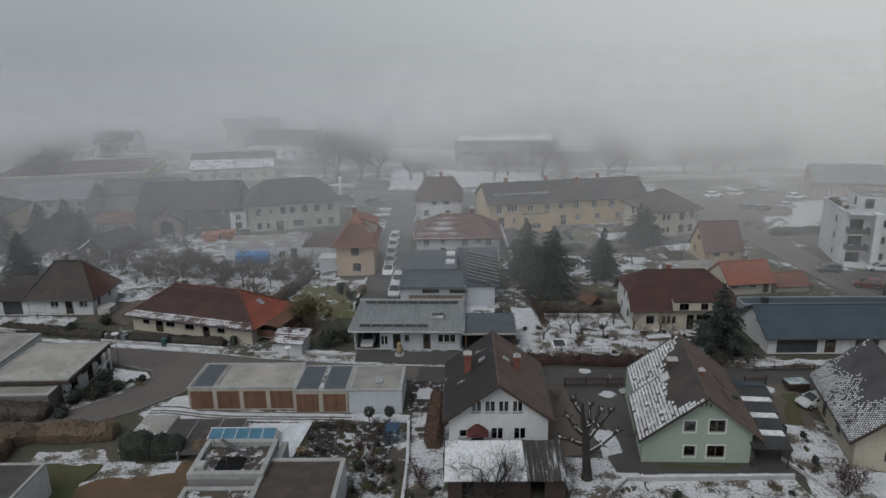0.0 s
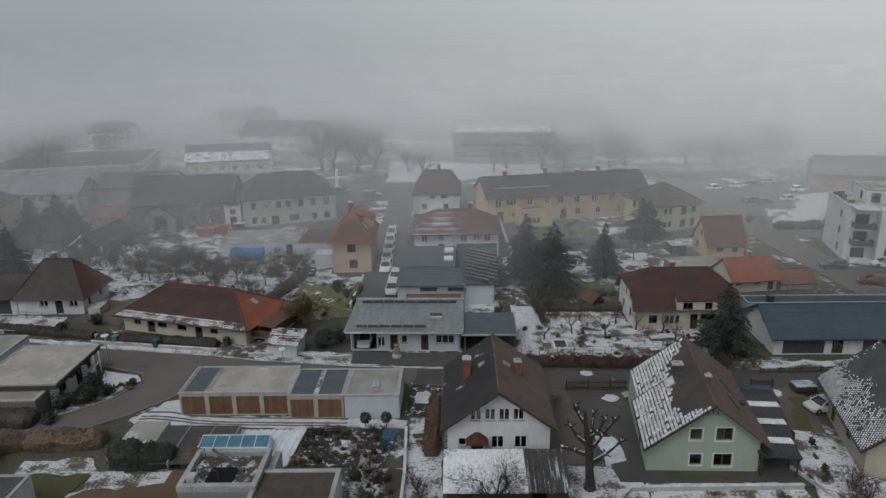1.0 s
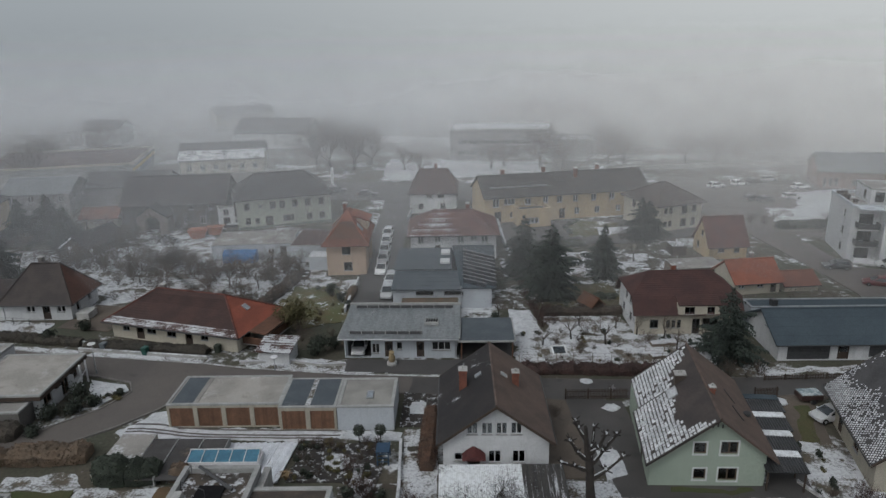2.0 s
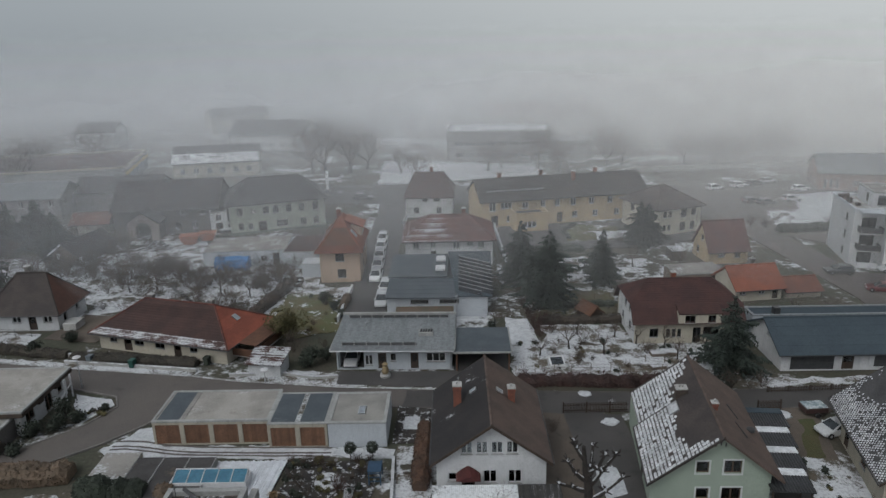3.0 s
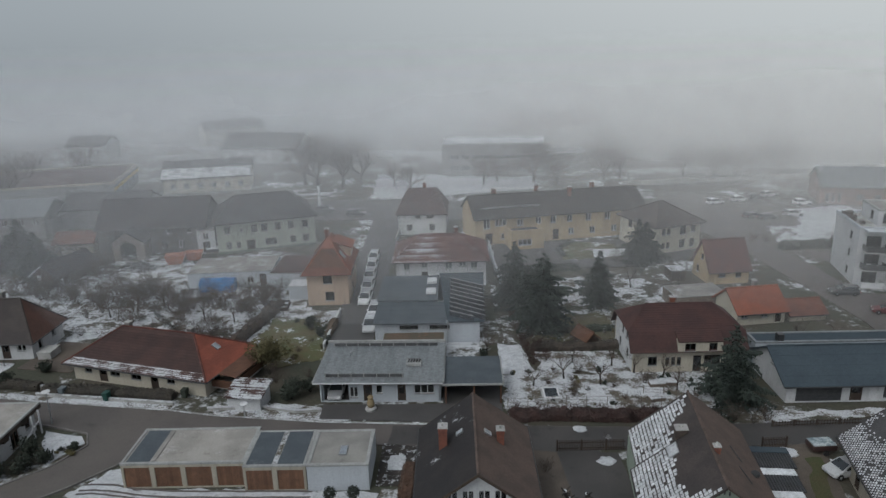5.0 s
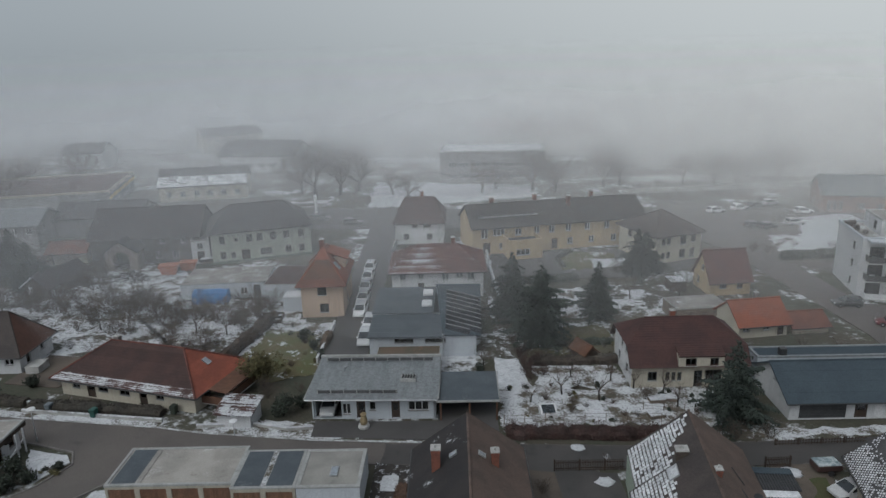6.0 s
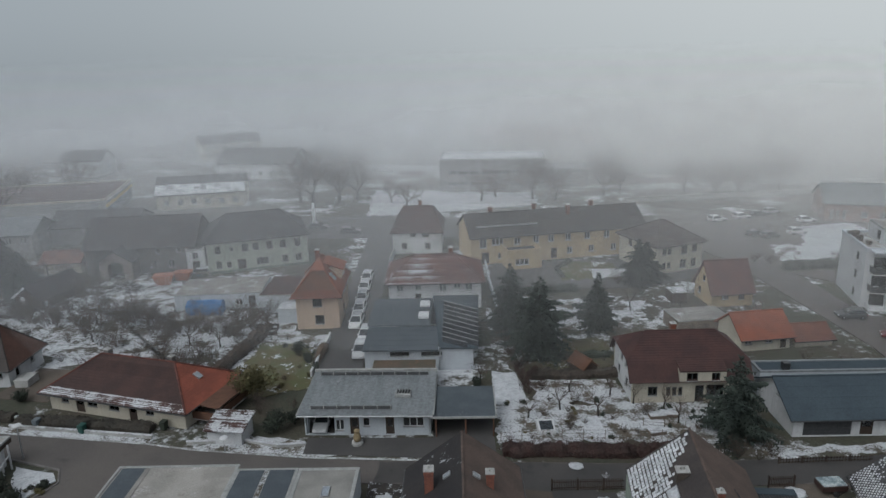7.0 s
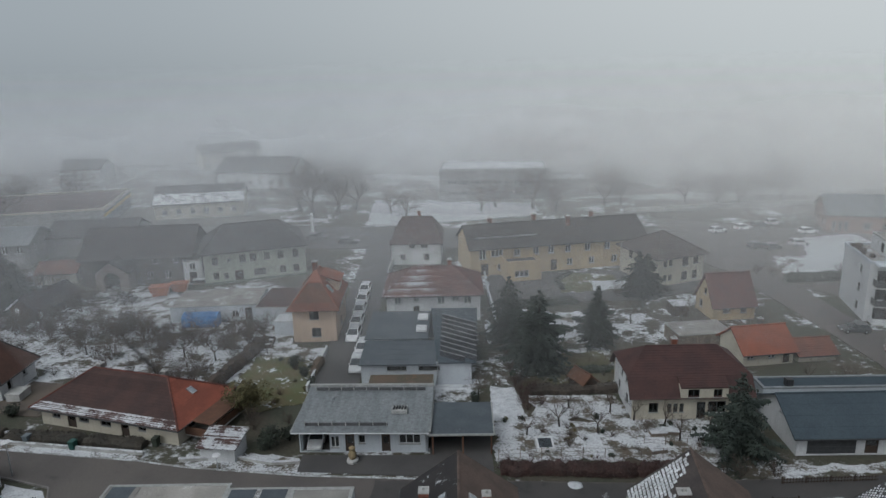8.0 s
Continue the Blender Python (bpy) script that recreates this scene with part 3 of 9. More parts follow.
def plane_on(a, b, c, u, v):
    """The pose that lies on a roof slope: a lower-left, b lower-right, c upper-left corner; u along, v up the slope, from 0 to 1."""
    a, b, c = Vector(a), Vector(b), Vector(c)
    x = (b - a).normalized()
    z = x.cross(c - a).normalized()
    y = z.cross(x)
    p = a + (b - a) * u + (c - a) * v + z * 0.04
    return Matrix(((x.x, y.x, z.x, p.x), (x.y, y.y, z.y, p.y), (x.z, y.z, z.z, p.z), (0, 0, 0, 1)))


def house(m, w, d, eave, label, wall, roof="gable", along="x", ridge=7.0, over=0.5, gover=None, roofs=None, inset=None, openings=None, th=0.3,
          course=0.35, step=0.04, piece=0.0, chimneys=(), category="house", group="", name="house", gutters=True, ridge_mat=None, plinth=None,
          frame_mat=None, surround=None, curtain=None, soffit=None, eaves=None, bars=1):
    """A house with walls that have thickness and real openings, its windows, doors and roof. The footprint w x d is centred on m.
    openings: side -> rows of (x, z, width, height, kind). roofs: materials of the slopes S, E, N, W. inset: how far a hip's ridge stops short."""
    h = thing(name, m, label, category, group)
    gover = over if gover is None else gover
    openings = openings or {}
    roofs = roofs or {}
    eS, eN, eE, eW = (eave,) * 4 if eaves is None else eaves
    for side, (turn, sx, sy) in SIDE.items():
        length = w if side in "SN" else d - 2 * th
        dist = d / 2 if side in "SN" else w / 2
        gable = roof == "gable" and (side in "EW") == (along == "x")
        if roof == "flat":
            top = [(-length / 2, eave), (length / 2, eave)]
        elif gable:
            ra, rb = {"S": (eW, eE), "N": (eE, eW), "E": (eS, eN), "W": (eN, eS)}[side]
            full = (d if along == "x" else w) / 2
            cut = length / 2
            za = ridge + (ra - ridge) * cut / full
            zb = ridge + (rb - ridge) * cut / full
            top = [(-cut, za - 0.03), (0, ridge - 0.03), (cut, zb - 0.03)]
        else:
            z = {"S": eS, "N": eN, "E": eE, "W": eW}[side] - 0.03
            top = [(-length / 2, z), (length / 2, z)]
        rows = openings.get(side, [])
        g = wall_geo(length, top, rows, th)
        sm = pose(0, 0, 0, 0, 0, turn) @ pose(0, -dist, 0)
        part("wall", g, wall, h, at=sm)
        for o in rows:
            kind = o[4] if len(o) > 4 else "window"
            om = sm @ pose(o[0], 0, o[1])
            if kind == "window":
                window_on(h, om, o[2], o[3], frame_mat=frame_mat, surround=surround, curtain=curtain, bars=bars if o[2] > 0.8 else 0)
            elif kind == "big":
                window_on(h, om, o[2], o[3], frame_mat=frame_mat, surround=surround, curtain=curtain, bars=2)
            elif kind == "door":
                door_on(h, om, o[2], o[3], WOOD_DARK, glazed=True)
            elif kind == "whitedoor":
                door_on(h, om, o[2], o[3], WHITE_PAINT)
            elif kind == "garage":
                garage_door_on(h, om, o[2], o[3], WOOD_DOOR)
            elif kind == "darkgarage":
                garage_door_on(h, om, o[2], o[3], FRAME_DARK, 5, False)
    g = Geo()
    g.box(-w / 2 + th, w / 2 - th, -d / 2 + th, d / 2 - th, -0.1, 0.05)
    part("floor", g, ROOM_DARK, h)
    if eave > 4:
        g = Geo()
        g.box(-w / 2 + th, w / 2 - th, -d / 2 + th, d / 2 - th, eave / 2 - 0.12, eave / 2 + 0.1)
        part("upper_floor", g, ROOM_DARK, h)
    if plinth:
        g, e = Geo(), 0.03
        g.box(-w / 2 - e, w / 2 + e, -d / 2 - e, -d / 2 - 0.002, -0.3, 0.35)
        g.box(-w / 2 - e, w / 2 + e, d / 2 + 0.002, d / 2 + e, -0.3, 0.35)
        g.box(w / 2 + 0.002, w / 2 + e, -d / 2, d / 2, -0.3, 0.35)
        g.box(-w / 2 - e, -w / 2 - 0.002, -d / 2, d / 2, -0.3, 0.35)
        part("plinth", g, plinth, h)
    X, Y = w / 2, d / 2
    kw = dict(course=course, step=step, piece=piece)
    rm = lambda k: roofs.get(k, roofs.get("S", ROOF_BROWN))
    if roof == "gable":
        if along == "x":
            L = X + gover
            for k, sgn, e in (("S", -1, eS), ("N", 1, eN)):
                run = Y
                drop = (ridge - e) / run * over
                lo = (-L, sgn * (Y + over), e - drop), (L, sgn * (Y + over), e - drop)
                part("roof", slope_geo([lo[0], lo[1], (L, 0, ridge), (-L, 0, ridge)], **kw), rm(k), h)
                if gutters:
                    gutter_on(h, Vector(lo[0]) + Vector((0, sgn * 0.07, -0.06)), Vector(lo[1]) + Vector((0, sgn * 0.07, -0.06)))
            ridge_on(h, [(-L, 0, ridge + 0.03), (L, 0, ridge + 0.03)], ridge_mat or rm("S"))
        else:
            L = Y + gover
            for k, sgn, e in (("W", -1, eW), ("E", 1, eE)):
                drop = (ridge - e) / X * over
                lo = (sgn * (X + over), -L, e - drop), (sgn * (X + over), L, e - drop)
                part("roof", slope_geo([lo[0], lo[1], (0, L, ridge), (0, -L, ridge)], **kw), rm(k), h)
                if gutters:
                    gutter_on(h, Vector(lo[0]) + Vector((sgn * 0.07, 0, -0.06)), Vector(lo[1]) + Vector((sgn * 0.07, 0, -0.06)))
            ridge_on(h, [(0, -L, ridge + 0.03), (0, L, ridge + 0.03)], ridge_mat or rm("W"))
            for sgn, e in ((-1, eW), (1, eE)):
                for end in (-1, 1):
                    q = Geo()
                    xo, zo = sgn * (X + over), e - (ridge - e) / X * over
                    y0, y1 = (end * L, end * (L + 0.05)) if end > 0 else (-L - 0.05, -L)
                    q.solid([(0, y0, ridge - 0.24), (xo, y0, zo - 0.24), (xo, y0, zo + 0.03), (0, y0, ridge + 0.03), (0, y1, ridge - 0.24), (xo, y1, zo - 0.24), (xo, y1, zo + 0.03), (0, y1, ridge + 0.03)],
                            [(0, 1, 2, 3), (7, 6, 5, 4), (0, 4, 5, 1), (1, 5, 6, 2), (2, 6, 7, 3), (3, 7, 4, 0)])
                    part("verge_board", q, WOOD_DARK, h)
    elif roof == "hip":
        A, B = X + over, Y + over
        short = min(A, B) if inset is None else inset
        drop = (ridge - eave) / min(X, Y) * over
        z = eave - drop
        if along == "x":
            r0, r1 = (-A + short, 0, ridge), (A - short, 0, ridge)
        else:
            r0, r1 = (0, -B + short, ridge), (0, B - short, ridge)
        c = [(-A, -B, z), (A, -B, z), (A, B, z), (-A, B, z)]
        if along == "x":
            faces = {"S": [c[0], c[1], r1, r0], "E": [c[1], c[2], r1], "N": [c[2], c[3], r0, r1], "W": [c[3], c[0], r0]}
        else:
            faces = {"S": [c[0], c[1], r0], "E": [c[1], c[2], r1, r0], "N": [c[2], c[3], r1], "W": [c[3], c[0], r0, r1]}
        for k, f in faces.items():
            part("roof", slope_geo(f, **kw), rm(k), h)
            if gutters:
                o = Vector((SIDE[k][1], SIDE[k][2], 0)) * 0.07 + Vector((0, 0, -0.06))
                gutter_on(h, Vector(f[0]) + o, Vector(f[1]) + o)
        caps = [[c[0], r0], [c[3], r0], [c[1], r1], [c[2], r1]] if along == "x" else [[c[0], r0], [c[1], r0], [c[2], r1], [c[3], r1]]
        if r0 != r1:
            caps.append([r0, r1])
        g = Geo()
        for a, b in caps:
            a, b = Vector(a) + Vector((0, 0, 0.05)), Vector(b) + Vector((0, 0, 0.05))
            k = max(1, round((b - a).length / 0.42))
            for i in range(k):
                g.tube([a + (b - a) * (i / k), a + (b - a) * ((i + 1.06) / k)], [0.10, 0.11], 6)
        part("ridge_cap", g, ridge_mat or rm("S"), h)["kind"] = "stuff"
    for ch in chimneys:
        chimney_on(h, *ch[:4], *(ch[4:6] if len(ch) > 5 else (0.5, 0.5)), mat=ch[6] if len(ch) > 6 else None, pots=ch[7] if len(ch) > 7 else 1)
    return h


def flat_building(m, w, d, h, label, wall, top, rim=0.25, rim_w=0.25, rim_mat=None, openings=None, category="building", group="", name="building", th=0.25, over=0.0, frame_mat=None, surround=None):
    """A flat-roofed building with a raised rim round its roof."""
    b = house(m, w, d, h, label, wall, "flat", openings=openings, th=th, category=category, group=group, name=name, frame_mat=frame_mat, surround=surround)
    X, Y = w / 2 + over, d / 2 + over
    g = Geo()
    g.box(-X + 0.02, X - 0.02, -Y + 0.02, Y - 0.02, h + 0.004, h + 0.1)
    part("roof", g, top, b)
    if rim:
        g, z0, z1 = Geo(), h + 0.004 - (0.18 if over else 0.0), h + rim
        e = 0.04
        g.box(-X - e, X + e, -Y - e, -Y + rim_w, z0, z1, bev=0.02)
        g.box(-X - e, X + e, Y - rim_w, Y + e, z0, z1, bev=0.02)
        g.box(-X - e, -X + rim_w, -Y + rim_w, Y - rim_w, z0, z1, bev=0.02)
        g.box(X - rim_w, X + e, -Y + rim_w, Y - rim_w, z0, z1, bev=0.02)
        part("roof_rim", g, rim_mat or RIM, b)
    return b

# ---- ground, roads ----
def sheet(name, poly, z, mat, label, category, kind="structure", edge=0.0, thick=0.0, seed=1, seg=0.55):
    """A flat piece of ground; edge: how far its outline strays."""
    rnd = random.Random(seed)
    pts = []
    for (xa, ya), (xb, yb) in zip(poly, poly[1:] + poly[:1]):
        k = max(1, int(math.hypot(xb - xa, yb - ya) / seg)) if edge else 1
        for i in range(k):
            x, y = xa + (xb - xa) * i / k, ya + (yb - ya) * i / k
            if edge:
                x += edge * (noise.noise((x * 0.5, y * 0.5, seed)) * 1.6 + 0.7 * noise.noise((x * 1.7, y * 1.7, seed + 2)) + rnd.uniform(-0.25, 0.25))
                y += edge * (noise.noise((x * 0.5, y * 0.5, seed + 9)) * 1.6 + 0.7 * noise.noise((x * 1.7, y * 1.7, seed + 4)) + rnd.uniform(-0.25, 0.25))
            pts.append((x, y))
    bm = bmesh.new()
    f = bm.faces.new([bm.verts.new((x, y, z)) for x, y in pts])
    if f.normal.z < 0:
        bmesh.ops.reverse_faces(bm, faces=[f])
    ext = bmesh.ops.extrude_face_region(bm, geom=[f])
    low = [v for v in ext["geom"] if isinstance(v, bmesh.types.BMVert)]
    for v in low:
        v.co.z = -0.25 if thick == 0 else z - thick
    bm.normal_update()
    bmesh.ops.recalc_face_normals(bm, faces=bm.faces[:])
    bmesh.ops.triangulate(bm, faces=[q for q in bm.faces if len(q.verts) > 4])
    me = bpy.data.meshes.new(name)
    bm.to_mesh(me)
    bm.free()
    me.materials.append(mat)
    return tagged(new(name, me), label, category, kind=kind)


g = Geo()
N = 40
xs = [math.copysign(abs(k / N) ** 2.2 * 2400, k) for k in range(-N, N + 1)]
ys = [100 + math.copysign(abs(k / N) ** 2.2 * 2400, k) for k in range(-N, N + 1)]
verts = [(x, y, -0.06 + (0.02 * noise.noise((x * 0.2, y * 0.2, 0)))) for y in ys for x in xs]
W = 2 * N + 1
g.solid(verts, [(j * W + i, j * W + i + 1, (j + 1) * W + i + 1, (j + 1) * W + i) for j in range(W - 1) for i in range(W - 1)])
tagged(new("ground", g.mesh("ground", GROUND)), "wintry ground with patches of old snow", "ground", kind="structure")

ROAD = [(-75, 75.5), (-42, 70.8), (-27, 69.0), (-22, 68.0), (-10, 66.7), (2, 66.2), (22, 65.7), (41, 66.5), (80, 69), (80, 64.5), (41, 62.7), (12, 61.9), (-3.4, 62.9),
        (-26.6, 63.4), (-27.2, 62), (-28.2, 60.0), (-31.2, 56.9), (-36.0, 53.2), (-43.5, 51.8), (-60, 50), (-60, 53.2), (-43.5, 54.6), (-38, 56.6), (-34.4, 59.8), (-32.6, 63.0), (-33.6, 64.9),
        (-38.5, 66.3), (-47, 67.9), (-75, 71.5)]
sheet("road", ROAD, 0.03, ASPHALT, "wet grey asphalt village street with a bend", "road")
sheet("wet_road", [(-2.6, 66.0), (2, 66.1), (22, 65.6), (41, 66.4), (80, 68.9), (80, 64.6), (41, 62.8), (12, 62.0), (-3.0, 63.0)], 0.036, ASPHALT_WET, "dark wet stretch of the village street", "road", edge=0.12)
sheet("side_street", [(-12.2, 82), (-6.6, 82), (-6.2, 110), (-5.8, 140), (-11.9, 140)], 0.03, ASPHALT_DARK, "narrow dark asphalt street lined with parked cars", "road")
sheet("crossing", [(-60, 139.5), (-12, 140), (60, 140), (110, 150), (110, 158), (56, 153), (-8, 157), (-60, 156)], 0.032, ASPHALT_DARK, "wide dark wet asphalt road", "road")
sheet("car_park", [(52, 141), (56, 128), (66, 118), (95, 96), (112, 84), (120, 92), (98, 118), (100, 150), (56, 165)], 0.036, ASPHALT, "asphalt car park with melting snow", "car park")
sheet("yard_road", [(55.5, 142), (58, 122), (60.5, 102), (61.8, 90), (61, 80.5), (62, 70), (76, 70), (80, 82), (76, 98.5), (67.2, 100.5), (67, 112), (64.5, 126), (62.5, 142)], 0.042, ASPHALT, "asphalt access road", "road")
sheet("inner_yard", [(11.8, 110.5), (38, 112), (52, 118), (52, 128), (12.5, 124)], 0.028, ASPHALT_DARK, "dark asphalt yard behind the long building", "yard")
sheet("garage_yard", [(-3.6, 57), (0.2, 57), (0.2, 62.6), (-3.4, 63.1)], 0.034, SOIL, "dark earthy yard beside the garages", "yard")
sheet("tan_yard", [(10.2, 49.4), (14.2, 49.6), (13.6, 61.6), (10.4, 62.1)], 0.040, YARD, "brown gravel yard beside the white house", "yard")
sheet("house_yard", [(10.6, 50), (17.2, 50), (18.4, 61), (17.5, 61.9), (10.8, 62.2)], 0.034, ASPHALT_WET, "dark paved yard between two houses", "yard")
sheet("drive", [(31.5, 50.5), (36.4, 50), (39.5, 61), (43, 62.8), (34, 62.5), (33.2, 60)], 0.034, YARD, "brown gravel drive with tyre marks", "yard")
sheet("house_apron", [(15.6, 47.0), (31.2, 47.1), (30.9, 50.0), (29.5, 50.0), (28.8, 48.9), (19.4, 48.9), (19.6, 61.4), (17.6, 61.6), (17.0, 52.0), (15.4, 49.4)], 0.052, ASPHALT_WET, "dark wet paving round the green house", "paving", edge=0.1)
sheet("moss_strip", [(20.2, 47.7), (27.2, 47.7), (27.2, 48.2), (20.2, 48.3)], 0.060, GRASS, "mossy strip along the house wall", "lawn", edge=0.35)
sheet("carport_yard", [(29.2, 46.6), (33.4, 46.6), (35.0, 60.8), (30.6, 61.0)], 0.048, ASPHALT_WET, "dark paving under the carports", "paving", edge=0.15)
sheet("drive_grass", [(34.7, 54.4), (36.3, 54.4), (38.8, 60.6), (37.3, 60.6)], 0.05, GRASS, "strip of winter grass beside a drive", "lawn", edge=0.3)
sheet("front_yard", [(-10.5, 67.3), (2.8, 66.7), (9, 66.7), (9, 77), (2.6, 77), (2.6, 70), (-10.5, 70)], 0.034, ASPHALT_DARK, "dark paved forecourt of a bungalow", "yard")
sheet("terrace_brown", [(-49, 78), (-42, 77), (-40, 84), (-47.5, 85)], 0.034, YARD, "brown gravel terrace", "yard")

# snow lying in gardens and verges
SNOWFIELDS = [
    ("garage_snow", [(-31.0, 55.6), (-29.0, 58.6), (-26.3, 59.8), (-26.2, 56.6), (-3.4, 56.2), (-3.4, 54.8), (-13, 54.9), (-29, 54.6)], SNOWY, 0.35),
    ("island_snow", [(-38.2, 65.5), (-34.0, 64.4), (-33.1, 63.4), (-34.8, 60.4), (-37, 63.0)], SNOWY, 0.15),
    ("verge_snow_west", [(-75, 76.3), (-42, 71.9), (-27, 69.9), (-27, 69.2), (-42, 71.0), (-75, 75.6)], SNOWY_THIN, 0.2),
    ("verge_snow_mid", [(-22.5, 70.0), (-18, 71.0), (-10.8, 69.5), (-3.0, 68.6), (-3.0, 67.4), (-10, 66.9), (-22, 68.2)], SNOWY_THIN, 0.35),
    ("white_house_path", [(-3.2, 40), (0.2, 40), (0.2, 52), (-0.8, 56.5), (-3.0, 56.5)], SNOWY_THIN, 0.25),
    ("yard_snow", [(10.8, 40), (17.8, 40), (17.6, 50), (16.5, 54), (15.2, 51), (14.8, 49.2), (10.8, 49)], SNOWY_THIN, 0.2),
    ("yard_snow_sheet", [(14.9, 53.6), (16.8, 53.4), (17.0, 50.0), (15.1, 49.3)], SNOWY, 0.1),
    ("snow_square", [(-2.7, 59.0), (-1.1, 59.0), (-1.1, 61.2), (-2.6, 61.2)], SNOWY, 0.15),
    ("green_house_snow", [(17.8, 40), (31.5, 40), (31.5, 47.4), (18, 47.6)], SNOWY_THIN, 0.3),
    ("verge_snow_east", [(31.4, 40), (37, 40), (36.6, 47), (37.6, 54.2), (34.6, 54.4), (32.6, 50)], SNOWY_THIN, 0.3),
    ("right_house_snow", [(37.0, 40), (52, 40), (52, 46.5), (37, 46.8)], SNOWY, 0.4),
    ("garden_snow", [(9.5, 68.5), (22, 69.5), (33, 69), (36, 75), (32, 77.5), (20, 76), (9.5, 78)], SNOWY_THIN, 0.6),
    ("orchard_snow", [(-60, 88), (-48, 88), (-20, 84), (-14, 88), (-18, 96), (-24, 103), (-40, 103), (-45, 112), (-60, 112), (-72, 104)], ORCHARD_SNOW, 1.0),
    ("yard_snow_barn", [(-52, 104), (-38, 103), (-38, 112), (-44, 117), (-52, 114)], SNOWY_THIN, 0.9),
    ("lawn", [(-19, 78), (-11.5, 80), (-11.8, 92), (-20, 95), (-22, 86)], GRASS_SNOW, 0.6),
    ("pink_house_snow", [(-24, 92), (-12.2, 91), (-12.2, 94), (-17.5, 94.5), (-18, 99), (-23, 101)], SNOWY_THIN, 0.5),
    ("path_snow", [(9.2, 76), (13.6, 77), (12.6, 83.5), (9.9, 84)], SNOWY, 0.3),
    ("footpath_snow", [(10.1, 84.3), (12.2, 84), (11.6, 96), (10.8, 106), (10.2, 106), (10.4, 90)], SNOWY_PATCH, 0.3),
    ("meadow_snow", [(16, 96), (27, 96), (27.5, 107), (19, 107)], SNOWY_THIN, 0.5),
    ("meadow_snow_far", [(29, 99), (40, 100), (41, 108), (30, 108)], SNOWY_PATCH, 0.6),
    ("fruit_garden_snow", [(14.4, 76.6), (25.8, 77.0), (24.6, 81.8), (14.6, 81.8)], SNOWY_THIN, 0.5),
    ("meadow_lawn", [(14.5, 83), (26, 84), (26, 93), (14, 92)], GRASS_ROUGH, 0.6),
    ("green_bed", [(24.5, 115), (35, 117), (35.5, 124), (28, 125.5), (24.3, 121)], GRASS_SNOW, 0.4),
    ("cold_frame_snow", [(30, 116), (36.5, 117), (37, 121.5), (31, 121)], SNOWY, 0.3),
    ("field_snow", [(-14, 158.5), (-5, 158.0), (28, 168), (29, 181), (-14.5, 184)], SNOWY, 0.9),
    ("island_far_snow", [(-37, 158), (-25, 158.5), (-24, 168), (-36, 168)], SNOWY_PATCH, 0.5),
    ("lot_snow", [(84.3, 148.2), (96, 151), (98, 130), (78, 125.3), (69, 123.2), (77.5, 136.5)], SNOWY, 0.7),
    ("lot_patch", [(66.5, 122.4), (69.5, 123.3), (76.5, 135.5), (70.4, 135)], SNOWY_THIN, 0.8),
    ("west_back_snow", [(-84, 95.5), (-63, 95.0), (-66, 105), (-84, 107)], SNOWY_THIN, 0.7),
    ("hall_ledge_snow", [(-78, 155.2), (-70.5, 153.6), (-70.2, 155.0), (-77.6, 156.8)], SNOWY, 0.2),
    ("west_verge_snow", [(-64, 77), (-50, 76), (-50, 79.4), (-64, 80)], SNOWY_THIN, 0.5),
    ("pool_garden_snow", [(-37.2, 48.0), (-37.4, 49.7), (-31.6, 50.0), (-30.2, 48.1), (-31.2, 47.6)], SNOWY_THIN, 0.35),
    ("lawn_snow", [(-30.3, 47.9), (-26.4, 48.3), (-22.8, 48.3), (-23.4, 46.9), (-28.6, 46.0), (-31.0, 44.6), (-31.4, 45.2)], SNOWY_THIN, 0.6),
    ("garden_bed", [(-13.0, 49.0), (-5.0, 48.6), (-4.6, 54.4), (-12.8, 54.6)], SOIL, 0.3),
    ("garden_strip", [(-8.5, 40), (-3.4, 40), (-3.6, 49), (-8.3, 48.6)], SNOWY_PATCH, 0.3),
    ("front_lawn", [(-44, 38), (-31, 38), (-31.2, 44.6), (-30.4, 47.8), (-33, 47.8), (-41, 47.8)], GRASS, 0.3),
    ("brown_lawn", [(-31, 38), (-20.6, 38), (-20.6, 48.2), (-22.6, 48.2), (-28.6, 46.6), (-31.2, 44.8)], GRASS_BROWN, 0.3),
    ("teal_verge_snow", [(36, 68.6), (60, 68.9), (60, 67.6), (36, 66.9)], SNOWY_THIN, 0.35),
    ("orange_garden_snow", [(45, 80), (58, 81), (60, 87), (47, 86)], SNOWY_THIN, 0.5),
    ("rail_snow", [(50, 172), (130, 184), (130, 186.5), (50, 174.2)], SNOWY, 0.5),
    ("rail_snow_far", [(40, 186), (130, 196), (130, 199), (40, 189)], SNOWY_THIN, 0.6),
    ("far_west_snow", [(-110, 158), (-78, 160), (-78, 163), (-110, 162)], SNOWY_THIN, 0.7),
    ("far_mid_snow", [(-18, 214), (10, 208), (12, 214), (-16, 222)], SNOWY, 0.9),
]
for k, (nm, poly, mt, edge) in enumerate(SNOWFIELDS):
    lab = {"lawn": "winter lawn with specks of snow", "garden_bed": "dark garden bed with scraps of snow", "front_lawn": "short green winter lawn",
           "brown_lawn": "brown winter lawn with scraps of snow"}.get(nm, "thin old snow lying on the ground")
    sheet(nm, poly, (0.05 if nm in ('lot_snow', 'lot_patch', 'rail_snow') else 0.015) + 0.004 * (k % 6) + (0.045 if nm in ("yard_snow_sheet", "verge_snow_east") else 0.02 if mt is SNOWY else 0), mt, lab, "lawn" if "lawn" in nm else "snow", edge=edge, seed=k + 3)


